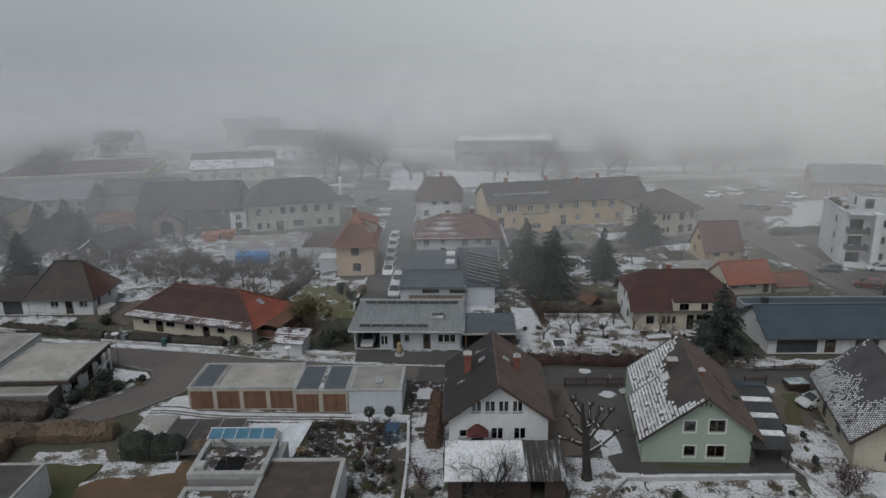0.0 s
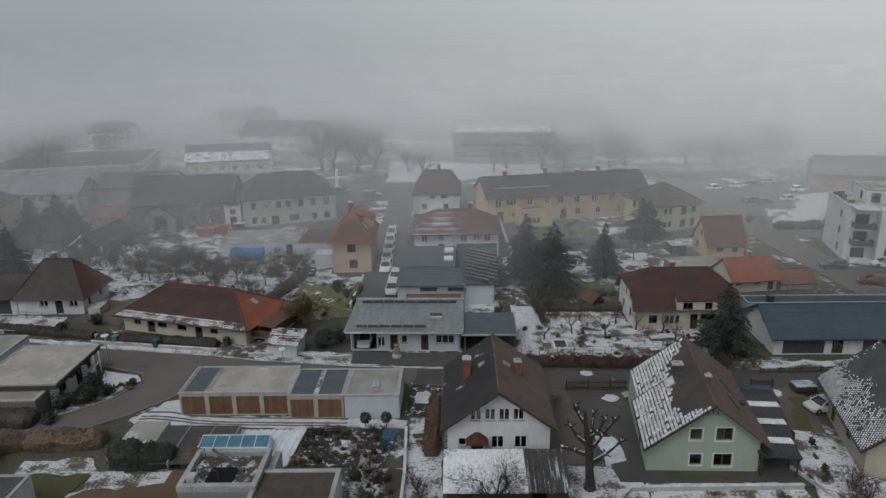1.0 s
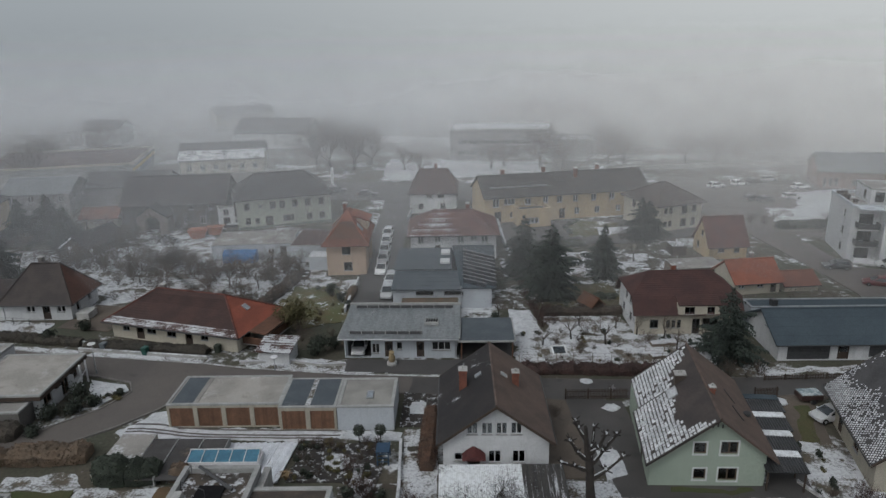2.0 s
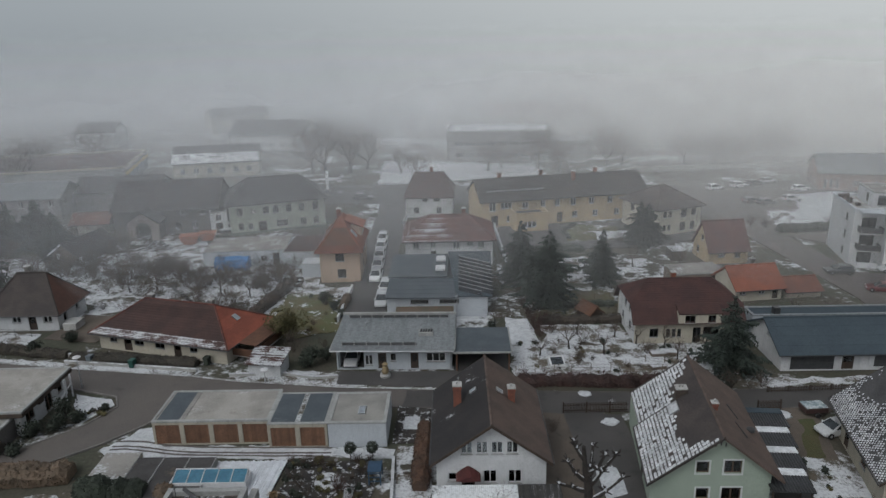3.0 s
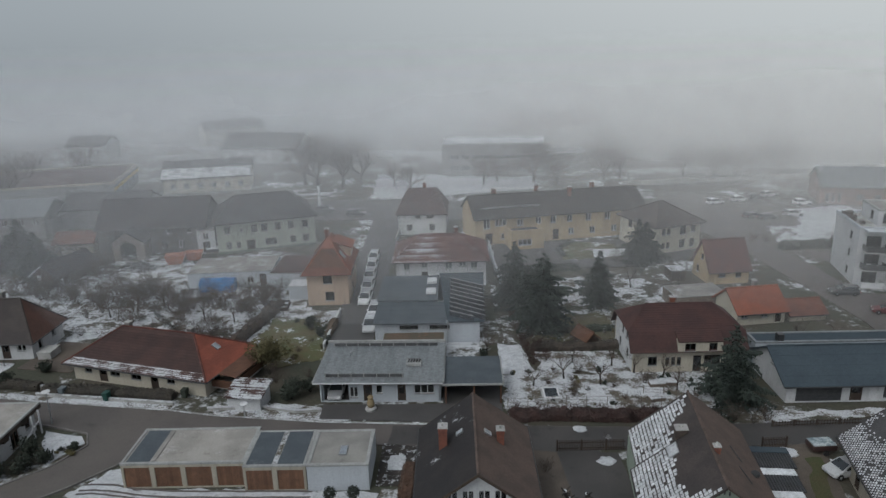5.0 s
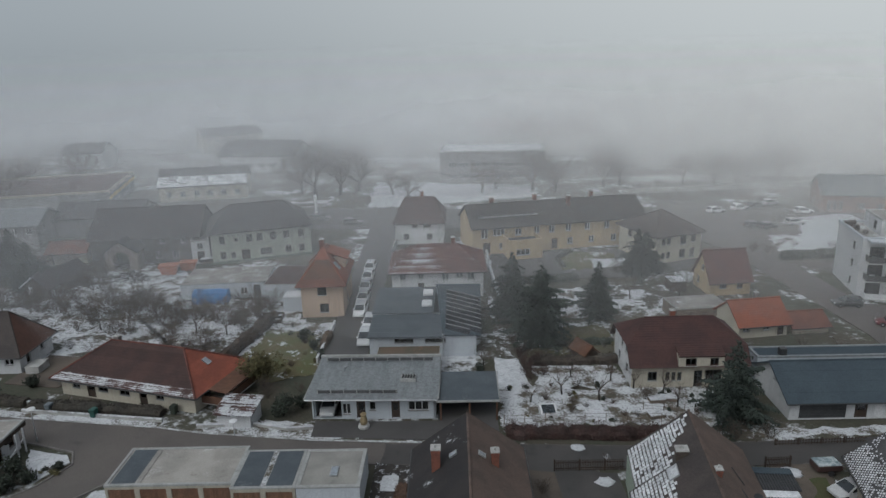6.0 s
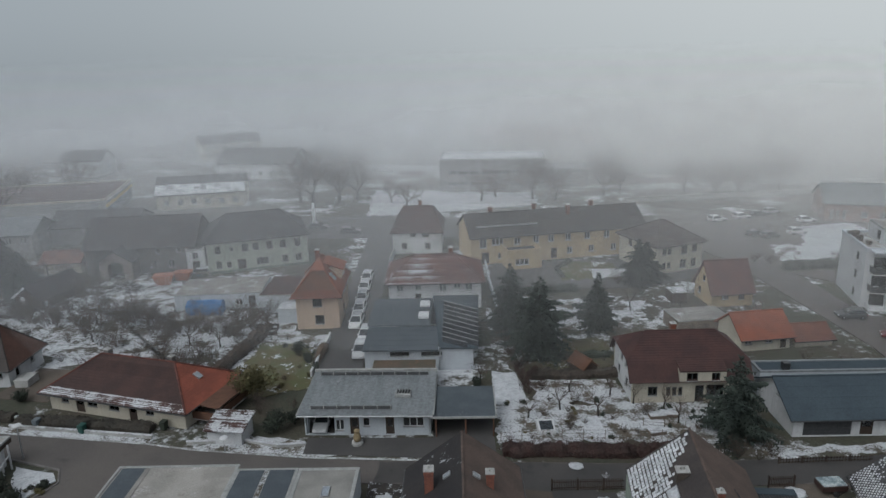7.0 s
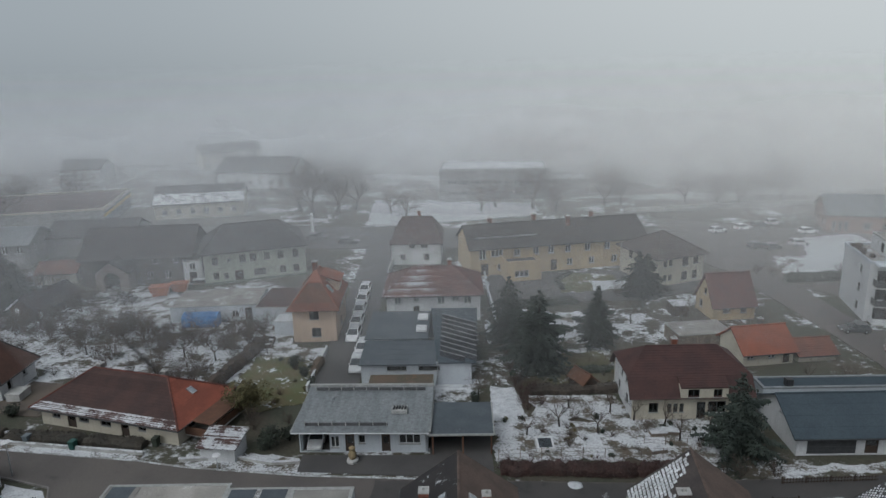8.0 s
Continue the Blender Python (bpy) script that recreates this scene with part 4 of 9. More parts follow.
for k, off in enumerate((0.0, 0.55, 1.5)):
    line = [(-30.0 + 1.3 * q, 55.25 + off * 0.8 + 0.9 * math.exp(-((q - 1.0) / 3.0) ** 2) - 0.012 * q) for q in range(17)]
    sheet("wheel_track", [(x, y - 0.10) for x, y in line] + [(x, y + 0.10) for x, y in reversed(line)], 0.062 + 0.004 * k, ASPHALT, "dark wheel track pressed into thin snow", "wheel track", edge=0.06, seed=40 + k)


def kerb(pts, label="low kerb of pale stones along the street", h=0.13, w=0.16, unit=1.0, mat=None):
    k = thing("kerb", pose(0, 0, 0), label, "kerb", kind="structure")
    g = Geo()
    for (xa, ya), (xb, yb) in zip(pts, pts[1:]):
        ln = math.hypot(xb - xa, yb - ya)
        cnt = max(1, round(ln / unit))
        a = math.atan2(yb - ya, xb - xa)
        for i in range(cnt):
            s = Geo()
            s.box(0.01, ln / cnt - 0.01, -w / 2, w / 2, -0.2, h, bev=0.02)
            g.add(s, Matrix.Translation((xa + (xb - xa) * i / cnt, ya + (yb - ya) * i / cnt, 0)) @ Matrix.Rotation(a, 4, "Z"))
    o = part("kerb_stones", g, mat or KERB, k)
    o["kind"] = "stuff"


kerb(ROAD[0:6])
kerb([(-26.6, 63.4), (-27.2, 62), (-28.2, 60.0), (-31.2, 56.9), (-36.0, 53.2), (-43.5, 51.8)], "low grey kerb along the bend", mat=CONCRETE_DARK)
kerb([(-43.5, 54.6), (-38, 56.6), (-34.4, 59.8), (-32.6, 63.0), (-33.6, 64.9), (-38.5, 66.3), (-47, 67.9)], "low grey kerb round the planted corner", mat=CONCRETE_DARK)
kerb([(-14, 158.3), (-5, 157.8), (28, 167.8)], "pale kerb round a snowy green")
kerb([(-37, 157.8), (-25, 158.3), (-24, 168)], "pale kerb round a traffic island")

# ---- garages ----
def bays(n, w, z=0.05, h=2.1, dw=2.3):
    return [(-w / 2 + w * (k + 0.5) / n, z, dw, h, "garage") for k in range(n)]


gar = flat_building(pose(-20.6, 59.55, 0), 10.9, 5.2, 2.42, "four garages with brown wooden doors under a stained flat roof", PLASTER_BEIGE, GARAGE_ROOF, 0.2, 0.22,
                    openings={"S": bays(4, 10.9)}, category="garage", group="garage row", name="garage_block")
g = Geo()
g.box(-5.05, -2.95, -2.35, 2.35, 2.525, 2.56)
part("roof_panel", g, ROOF_BLUEGREY, gar, "dark blue-grey roofing felt")
g = Geo()
g.box(-2.95, -2.5, -2.3, 2.3, 2.525, 2.58)
part("snow_strip", g, ROOF_GRAVEL_SNOW, gar)
gar = flat_building(pose(-12.33, 59.05, 0), 5.5, 5.2, 2.5, "double garage with brown wooden doors and a dark felt roof", PLASTER_BEIGE, RIM, 0.14, 0.2,
                    openings={"S": bays(2, 5.5)}, category="garage", group="garage row", name="garage_block")
for x in (-1.38, 1.38):
    g = Geo()
    g.box(x - 1.12, x + 1.12, -2.35, 2.35, 2.605, 2.64)
    part("roof_panel", g, ROOF_BLUEGREY, gar, "dark blue-grey roofing felt")
g = Geo()
g.box(-0.2, 0.2, -2.4, 2.4, 2.606, 2.64)
part("snow_strip", g, SNOWY_THIN, gar)
gar = flat_building(pose(-6.75, 59.1, 0), 5.45, 5.2, 2.5, "white garage with a gravelled flat roof and a skylight", PLASTER_GREY, ROOF_GRAVEL, 0.16, 0.3,
                    openings={}, category="garage", group="garage row", name="garage_block")
skylight_on(gar, pose(0.25, -0.6, 2.6), 0.7, 1.3)

# ---- bungalow with the grey metal roof ----
bg = house(pose(-4.1, 74.25, 0, 0, 0, -1.2), 13.2, 7.3, 2.95, "white bungalow under a weathered grey metal roof", PLASTER_GREY, "none", eaves=(2.9, 3.3, 2.9, 2.9), openings={
    "S": [(-4.95, 0.05, 3.0, 2.2, "open"), (-2.9, 0.5, 0.9, 1.3), (-1.35, 0.05, 0.95, 2.05, "door"), (-0.1, 1.0, 0.7, 1.0), (2.35, 0.05, 0.9, 2.05, "door"), (4.8, 0.95, 2.2, 1.1, "big")],
    "E": [(0, 1, 1.2, 1.1)]}, category="bungalow")
A0, A1, A2, A3 = (-7.1, -4.55, 2.95), (6.9, -4.55, 2.95), (6.9, 3.7, 3.45), (-7.1, 3.7, 3.45)
part("roof", slope_geo([A0, A1, A2, A3], course=0, step=0.0, thick=0.16), ROOF_METAL, bg, "weathered grey standing-seam metal")
for k in range(24):
    x = -6.9 + k * 0.6
    g = Geo()
    g.tube([(x, -4.53, 2.97), (x, 3.65, 3.47)], 0.02, 4)
    part("seam", g, ROOF_METAL, bg)
for y, za, x0, x1, nm in ((-3.55, 3.01, -5.9, 2.6, "snow_guard"), (2.8, 3.41, -6.2, 6.0, "snow_guard")):
    g = Geo()
    for dz in (0.12, 0.24, 0.36):
        g.tube([(x0, y, za + dz), (x1, y, za + dz)], 0.035, 5)
    k = x0
    while k < x1:
        g.box(k, k + 0.05, y - 0.03, y + 0.2, za, za + 0.42)
        k += 1.4
    g.box(x0, x1, y - 0.01, y + 0.01, za + 0.02, za + 0.34)
    part(nm, g, METAL_DARK, bg)
    k = x0
    while k < x1 + 0.1:
        q = Geo()
        q.box(k - 0.04, k + 0.04, y - 0.06, y + 0.06, za, za + 0.46)
        part('guard_post', q, RIM, bg)
        k += 1.4
g = Geo()
g.box(-7.15, 6.95, 3.6, 3.9, 3.25, 3.7, bev=0.02)
part("roof_edge", g, RIM, bg)
g = Geo()
g.box(-7.2, -7.0, -4.55, 3.6, 2.9, 3.0)
part("verge_trim", g, RIM, bg)
g = Geo()
g.box(6.85, 7.05, -4.55, 3.6, 2.9, 3.0)
part("verge_trim", g, RIM, bg)
hatch = plane_on(A0, A1, A3, 0.76, 0.42)
g = Geo()
g.box(-0.85, 0.85, -0.5, 0.5, 0, 0.4, bev=0.05)
hb = part("roof_hatch", g, RIM, bg, "pale roof box with black pipes", at=hatch)
for k in range(5):
    g = Geo()
    g.tube([(-0.6 + k * 0.3, -0.3, 0.44), (-0.5 + k * 0.3, 0.0, 0.58), (-0.6 + k * 0.3, 0.35, 0.44)], 0.09, 6)
    part("pipe", g, METAL_DARK, hb)
g = Geo()
g.tube([(-3.9, 0.8, 3.2), (-3.9, 0.8, 3.75)], 0.07, 6)
g.tube([(-3.9, 0.8, 3.7), (-3.4, 1.5, 3.6)], 0.05, 6)
part("vent_pipe", g, METAL_GREY, bg)
gutter_on(bg, (-7.1, -4.65, 2.85), (6.9, -4.65, 2.85), 0.07, METAL_GREY, [(6.7, -4.65, 2.85, 6.45, -3.73)])

cpt = thing("carport", pose(5.9, 73.3, 0), "carport with a dark blue-grey flat roof on wooden posts", "carport")
part("roof", slope_geo([(-3.3, -3.4, 2.6), (3.3, -3.4, 2.6), (3.5, 2.3, 2.8), (-3.1, 2.3, 2.8)], course=0, step=0, thick=0.16), ROOF_BLUEGREY, cpt)
g = Geo()
g.box(-3.35, 3.35, -3.5, -3.4, 2.42, 2.66)
g.box(3.3, 3.45, -3.4, 2.3, 2.45, 2.83)
part("fascia", g, RIM, cpt)
for x in (-2.9, 0.2, 3.1):
    for y in (-3.1, 2.0):
        g = Geo()
        g.box(x - 0.08, x + 0.08, y - 0.08, y + 0.08, 0, 2.5)
        part("post", g, WOOD_BROWN, cpt)
g = Geo()
g.box(-3.0, 3.2, 2.09, 2.17, 0.03, 2.5)
part("back_wall", g, WOOD_DARK, cpt)

# ---- red hip-roofed bungalow ----
rot = -16.6
# Slopes differ in tile colour, with lit east and shaded south painted in.
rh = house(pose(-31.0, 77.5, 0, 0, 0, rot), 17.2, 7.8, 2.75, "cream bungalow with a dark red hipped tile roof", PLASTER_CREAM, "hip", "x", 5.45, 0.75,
           roofs={"S": surf("shaded_brown_maroon_roof_tiles", (0.056, 0.032, 0.028), (0.041, 0.026, 0.024), 0.5, 7, 0.8, 0.5, 0.03, island=0.35), "E": surf("lit_bright_red_roof_tiles", (0.235, 0.075, 0.048), (0.18, 0.06, 0.041), 0.5, 7, 0.8, 0.5, 0.03, island=0.35), "N": ROOF_RED, "W": ROOF_RED_DARK}, inset=4.6, ridge_mat=ROOF_RED, openings={
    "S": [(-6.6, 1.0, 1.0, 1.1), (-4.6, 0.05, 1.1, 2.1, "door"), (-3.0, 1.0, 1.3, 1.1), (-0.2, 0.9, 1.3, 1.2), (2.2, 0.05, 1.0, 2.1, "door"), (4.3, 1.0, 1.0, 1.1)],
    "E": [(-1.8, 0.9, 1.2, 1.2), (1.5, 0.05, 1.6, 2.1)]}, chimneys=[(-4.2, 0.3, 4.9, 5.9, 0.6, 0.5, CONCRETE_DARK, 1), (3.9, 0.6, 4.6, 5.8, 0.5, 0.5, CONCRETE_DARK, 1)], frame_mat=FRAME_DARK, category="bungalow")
lo = [(-9.35, -4.62, 2.24), (9.35, -4.62, 2.24), (8.5, -3.78, 2.81), (-8.5, -3.78, 2.81)]
part("roof_snow", slope_geo([(x, y - 0.0, z + 0.055) for x, y, z in lo], 0.35, 0.04, 0.02), surf("tile_rows_with_snow", (0.075, 0.045, 0.04), (0.055, 0.035, 0.032), 0.5, 7, 0.8, 0.4, 0.03, snow=(0.46, 0.55), snow_scale=0.6, snow_fine=5.0, courses=2.6), rh,
     "strip of melting snow along the eave")
sk = skylight_on(rh, plane_on((9.35, -4.65, 2.2), (9.35, 4.65, 2.2), (4.75, -4.65, 5.45), 0.55, 0.5), 0.7, 0.9)
for x0, x1, y in ((8.7, 11.6, -2.6),):
    g = Geo()
    g.box(8.65, 11.4, -2.8, 3.4, 0.5, 0.7)
    part("terrace_slab", g, CONCRETE, rh)
    g = Geo()
    g.box(11.3, 11.4, -2.8, 3.4, 0.7, 1.6)
    g.box(8.65, 11.3, -2.9, -2.8, 0.7, 1.6)
    part("parapet", g, WOOD_BROWN, rh)
    part("canopy", slope_geo([(8.7, -2.6, 2.3), (11.6, -2.6, 2.1), (11.6, 4.0, 2.1), (8.7, 4.0, 2.3)], 0, 0, 0.1), WOOD_BROWN, rh, "brown wooden canopy over a terrace")

ax = thing("garden_shed", pose(-18.6, 70.2, 0, 0, 0, -8), "small white annex with a snowy tiled roof", "shed")
g = Geo()
for k in range(4):
    side, (turn, sx, sy) = list(SIDE.items())[k]
    ln = 3.6 if side in "SN" else 1.9
    ds = 1.25 if side in "SN" else 1.8
    part("wall", wall_geo(ln, [(-ln / 2, 1.75), (ln / 2, 1.75)], [], 0.2), PLASTER_WHITE, ax, at=pose(0, 0, 0, 0, 0, turn) @ pose(0, -ds, 0))
part("roof", slope_geo([(-2.1, -1.6, 1.7), (2.1, -1.6, 1.7), (2.1, 1.6, 2.3), (-2.1, 1.6, 2.3)], 0.35, 0.05), ROOF_RED_SNOW2, ax)

# ---- white house with half-hidden garage in the west ----
house(pose(-52.5, 83.4, 0), 8.6, 6.2, 2.95, "white house with a brown hipped tile roof", PLASTER_WHITE, "hip", "x", 6.9, 0.5, roofs={"S": ROOF_DARK, "E": ROOF_UMBER_DIM, "W": ROOF_DARK}, inset=3.0, openings={
    "S": [(-0.9, 1.1, 1.1, 1.1), (1.1, 0.05, 1.0, 2.1, "door"), (3.0, 1.1, 1.1, 1.1)], "E": [(-1.5, 0.6, 0.8, 1.7), (1.2, 1.1, 0.7, 1.3)]}, chimneys=[(-1.0, 0.9, 6.0, 7.5, 0.55, 0.55, CONCRETE_DARK, 1)], category="house")
wg = thing("garage", pose(-59.2, 82.6, 0), "white garage with a dark door under a dark sloping roof", "garage")
for side, (turn, sx, sy) in SIDE.items():
    ln, ds = (4.6, 2.6) if side in "SN" else (4.8, 2.3)
    top = {"S": (2.35, 2.35), "N": (3.6, 3.6), "E": (2.4, 3.55), "W": (3.55, 2.4)}[side]
    part("wall", wall_geo(ln, [(-ln / 2, top[0]), (ln / 2, top[1])], [(0.2, 0.05, 2.6, 1.95)] if side == "S" else [], 0.2), PLASTER_WHITE, wg, at=pose(0, 0, 0, 0, 0, turn) @ pose(0, -ds, 0))
garage_door_on(wg, pose(0.2, -2.6, 0.05), 2.6, 1.95, FRAME_DARK, 5, False)
part("roof", slope_geo([(-2.7, -3.1, 2.3), (2.3, -3.1, 2.3), (2.3, 2.9, 3.75), (-2.7, 2.9, 3.75)], 0.35, 0.04), ROOF_DARK, wg)
g = Geo()
g.box(5.0, 6.6, -2.6, -0.6, 0, 0.9)
g.box(4.95, 6.65, -2.65, -0.55, 0.9, 1.0)
tagged(new("entrance_steps", g.mesh("entrance_steps", CONCRETE)), "pale concrete entrance platform beside the white house", "steps").matrix_basis = pose(-52.6, 82.6, 0)

# ---- flat-roofed villa in the west ----
bv = flat_building(pose(-43.0, 61.9, 0, 0, 0, 1), 7.4, 7.4, 2.75, "white flat-roofed villa with a gravelled roof and dark fascia", PLASTER_WHITE, GARAGE_ROOF, 0.18, 0.22, RIM, over=0.5, openings={
    "E": [(-2.4, 0.9, 1.3, 1.4), (0.6, 0.05, 1.2, 2.3), (2.6, 0.9, 0.8, 1.2)], "S": [(1.5, 0.9, 1.4, 1.2), (-2, 0.05, 1.2, 2.1)]}, category="villa", name="villa", frame_mat=FRAME_BROWN)
g = Geo()
g.box(-4.25, 4.25, -4.25, -4.2, 2.3, 2.74)
g.box(4.2, 4.25, -4.2, 4.2, 2.3, 2.74)
part("fascia", g, WOOD_DARK, bv)
for y in (-1.2, 1.6):
    g = Geo()
    g.box(3.7, 4.25, y - 0.35, y + 0.35, 2.0, 2.74)
    part("beam_end", g, WOOD_DARK, bv)
for y in (3.0, 1.9):
    g = Geo()
    g.box(4.6, 4.72, y - 0.06, y + 0.06, 0, 2.7)
    part("post", g, WHITE_PAINT, bv)
g = Geo()
g.tube([(4.66, -0.2, 0.6), (4.66, 3.0, 1.6)], 0.06, 5)
part("handrail", g, WHITE_PAINT, bv)
bv2 = flat_building(pose(-46.5, 57.4, 0, 0, 0, 1), 13.0, 3.2, 2.0, "low garage wing of the villa with a pale roof edge", surf("dark_painted_plaster", (0.12, 0.115, 0.11), (0.10, 0.095, 0.09)), ROOF_GRAVEL, 0.16, 0.3, RIM, openings={"S": [(2.0, 0.05, 2.4, 1.6, "darkgarage"), (-2.0, 0.05, 2.4, 1.6, "darkgarage")]}, category="garage", name="garage_wing")
flat_building(pose(-51.5, 63.4, 0, 0, 0, 1), 8.0, 8.0, 3.1, "flat-roofed wing of the villa", PLASTER_WHITE, ROOF_GRAVEL, 0.3, 0.25, RIM, category="villa", name="villa_wing")

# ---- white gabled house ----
# East light and west shade of this roof are put into its tiles.
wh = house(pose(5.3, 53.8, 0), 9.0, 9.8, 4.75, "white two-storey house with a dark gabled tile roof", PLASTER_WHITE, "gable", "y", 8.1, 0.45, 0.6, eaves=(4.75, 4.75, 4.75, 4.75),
           roofs={"W": ROOF_SHADED_SNOW, "E": ROOF_BROWN}, ridge_mat=ROOF_BROWN, openings={
    "S": [(-2.0, 4.95, 0.95, 1.15), (-0.76, 4.95, 0.95, 1.15), (0.48, 4.95, 0.95, 1.15), (1.72, 4.95, 0.95, 1.15), (-3.2, 2.35, 0.7, 0.8), (-0.1, 2.1, 1.1, 1.25), (1.95, 2.1, 1.1, 1.25), (-1.9, 0.05, 1.1, 2.3, "door")],
    "E": [(-2.8, 2.3, 1.1, 1.2), (1, 2.3, 1.1, 1.2)]}, chimneys=[(-2.7, 0.7, 5.6, 8.0, 0.7, 0.7, None, 1), (2.1, 0.5, 6.0, 7.8, 0.6, 0.6, None, 1)], frame_mat=None)
WL, WLb, WR, WRb = (-4.95, -5.5, 4.42), (-4.95, 5.5, 4.42), (4.95, -5.5, 4.42), (4.95, 5.5, 4.42)
skylight_on(wh, plane_on(WLb, WL, (0, 5.5, 8.1), 0.42, 0.75), 0.5, 0.7)
skylight_on(wh, plane_on(WR, WRb, (0, -5.5, 8.1), 0.55, 0.8), 0.5, 0.7)
g = Geo()
pr = [(-1.0, 0.0), (-0.62, 0.40), (-0.12, 0.78), (0.12, 0.78), (0.62, 0.40), (1.0, 0.0)]
for (xa, za), (xb, zb) in zip(pr, pr[1:]):
    g.face([(xa, -1.15, za * 0.5), (xb, -1.15, zb * 0.5), (xb, 0, zb), (xa, 0, za)])
    g.face([(xb, -1.12, zb * 0.5 - 0.04), (xa, -1.12, za * 0.5 - 0.04), (xa, 0, za - 0.04), (xb, 0, zb - 0.04)])
g.face([(x, -1.15, z * 0.5) for x, z in reversed(pr)])
part("awning", g, RED_PAINT, wh, "dark red cloth awning over the door", at=pose(-1.9, -4.9, 3.1) @ Matrix.Diagonal((1.0, 0.9, 0.9, 1)))

# ---- corrugated shed in front of it ----
sd = thing("shed", pose(5.5, 45.6, 0), "long shed with a corrugated roof half covered in snow", "shed")


def corrugated(x0, x1, y0, y1, z0, z1, pitch=0.16, amp=0.03):
    q, n = Geo(), int((x1 - x0) / pitch * 4)
    xs_ = [x0 + (x1 - x0) * k / n for k in range(n + 1)]
    for a, b in zip(xs_, xs_[1:]):
        ha, hb = (amp * math.sin(2 * math.pi * (x - x0) / pitch) for x in (a, b))
        q.face([(a, y0, z0 + ha), (b, y0, z0 + hb), (b, y1, z1 + hb), (a, y1, z1 + ha)])
    q.box(x0, x1, y0 + 0.05, y1 - 0.05, min(z0, z1) - 0.15, min(z0, z1) - 0.05)
    return q


part("roof", corrugated(-5.2, 1.7, -2.45, 2.4, 2.2, 2.7), surf("corrugated_sheet_under_snow", (0.10, 0.10, 0.10), (0.07, 0.07, 0.07), 0.5, 7, 0.8, 0.2, snow=(0.30, 0.42), snow_scale=0.4, snow_col=(0.60, 0.62, 0.64)), sd, "corrugated sheet under a thin cover of snow")
part("roof", corrugated(1.74, 5.2, -2.45, 2.4, 2.2, 2.7), surf("dark_corrugated_sheet", (0.055, 0.052, 0.05), (0.04, 0.04, 0.04), 0.5, 7, 0.8, 0.2, snow=(0.54, 0.64), snow_scale=0.7, snow_fine=9, stretch=(9, 0.5, 1)), sd, "dark corrugated sheet with melting snow")
for side, (turn, sx, sy) in SIDE.items():
    ln, ds = (9.8, 2.1) if side in "SN" else (4.0, 4.9)
    q = wall_geo(ln, [(-ln / 2, 2.1), (ln / 2, 2.1)], [(-3.2, 0.05, 1.0, 1.9), (2.6, 0.05, 1.2, 1.9)] if side == "S" else [], 0.1)
    part("wall", q, WOOD_DARK, sd, at=pose(0, 0, 0, 0, 0, turn) @ pose(0, -ds, 0))

# ---- green house ----
gh_rot = -1
gh = thing("house", pose(24.05, 54.4, 0, 0, 0, gh_rot), "pale green two-storey house, brown gabled roof half covered in snow", "house")
HX, HY, HE, HR = 4.95, 5.8, 3.35, 7.15
rows = [(-0.75, 3.3, 1.05, 1.1), (1.72, 3.25, 1.45, 1.25), (-0.6, 0.7, 1.05, 1.1), (1.78, 0.6, 1.6, 1.25)]
wS = wall_geo(2 * HX, [(-HX, HE - 0.35), (0.55, HR - 0.05), (HX, HE + 0.25)], rows)
part("wall", wS, PLASTER_GREEN, gh, at=pose(0, -HY, 0))
for o in rows:
    window_on(gh, pose(o[0], -HY, o[1]), o[2], o[3], frame_mat=FRAME_BROWN, surround=WHITE_PAINT, bars=1 if o[2] > 1.2 else 0, sill=False)
part("wall", wall_geo(2 * HX, [(-HX, HE + 0.25), (-0.55, HR - 0.05), (HX, HE - 0.35)], [(-2, 3.4, 1.1, 1.1), (2, 3.4, 1.1, 1.1)]), PLASTER_GREEN, gh, at=pose(0, HY, 0, 0, 0, 180))
part("wall", wall_geo(2 * HY - 0.6, [(-HY + 0.3, HE + 0.3), (HY - 0.3, HE + 0.3)], [(-3, 0.8, 1.1, 1.2), (2, 0.8, 1.1, 1.2)]), PLASTER_GREEN, gh, at=pose(HX, 0, 0, 0, 0, 90))
part("wall", wall_geo(2 * HY - 0.6, [(-HY + 0.3, HE - 0.3), (HY - 0.3, HE - 0.3)], [(2.0, 0.05, 1.0, 2.1)]), PLASTER_GREEN, gh, at=pose(-HX, 0, 0, 0, 0, -90))
door_on(gh, pose(-HX, 0, 0, 0, 0, -90) @ pose(2.0, 0, 0.05), 1.0, 2.1, WOOD_DARK)
g = Geo()
g.box(-HX + 0.3, HX - 0.3, -HY + 0.3, HY - 0.3, -0.1, 0.05)
g.box(-HX + 0.3, HX - 0.3, -HY + 0.3, HY - 0.3, 2.6, 2.8)
part("floor", g, ROOM_DARK, gh)
RX = 0.55
front, back = -HY - 0.75, HY + 0.75
kl = (HR - HE + 0.35) / (HX + RX)
kr = (HR - HE - 0.25) / (HX - RX)


def left_at(x):
    return HR - (RX - x) * kl


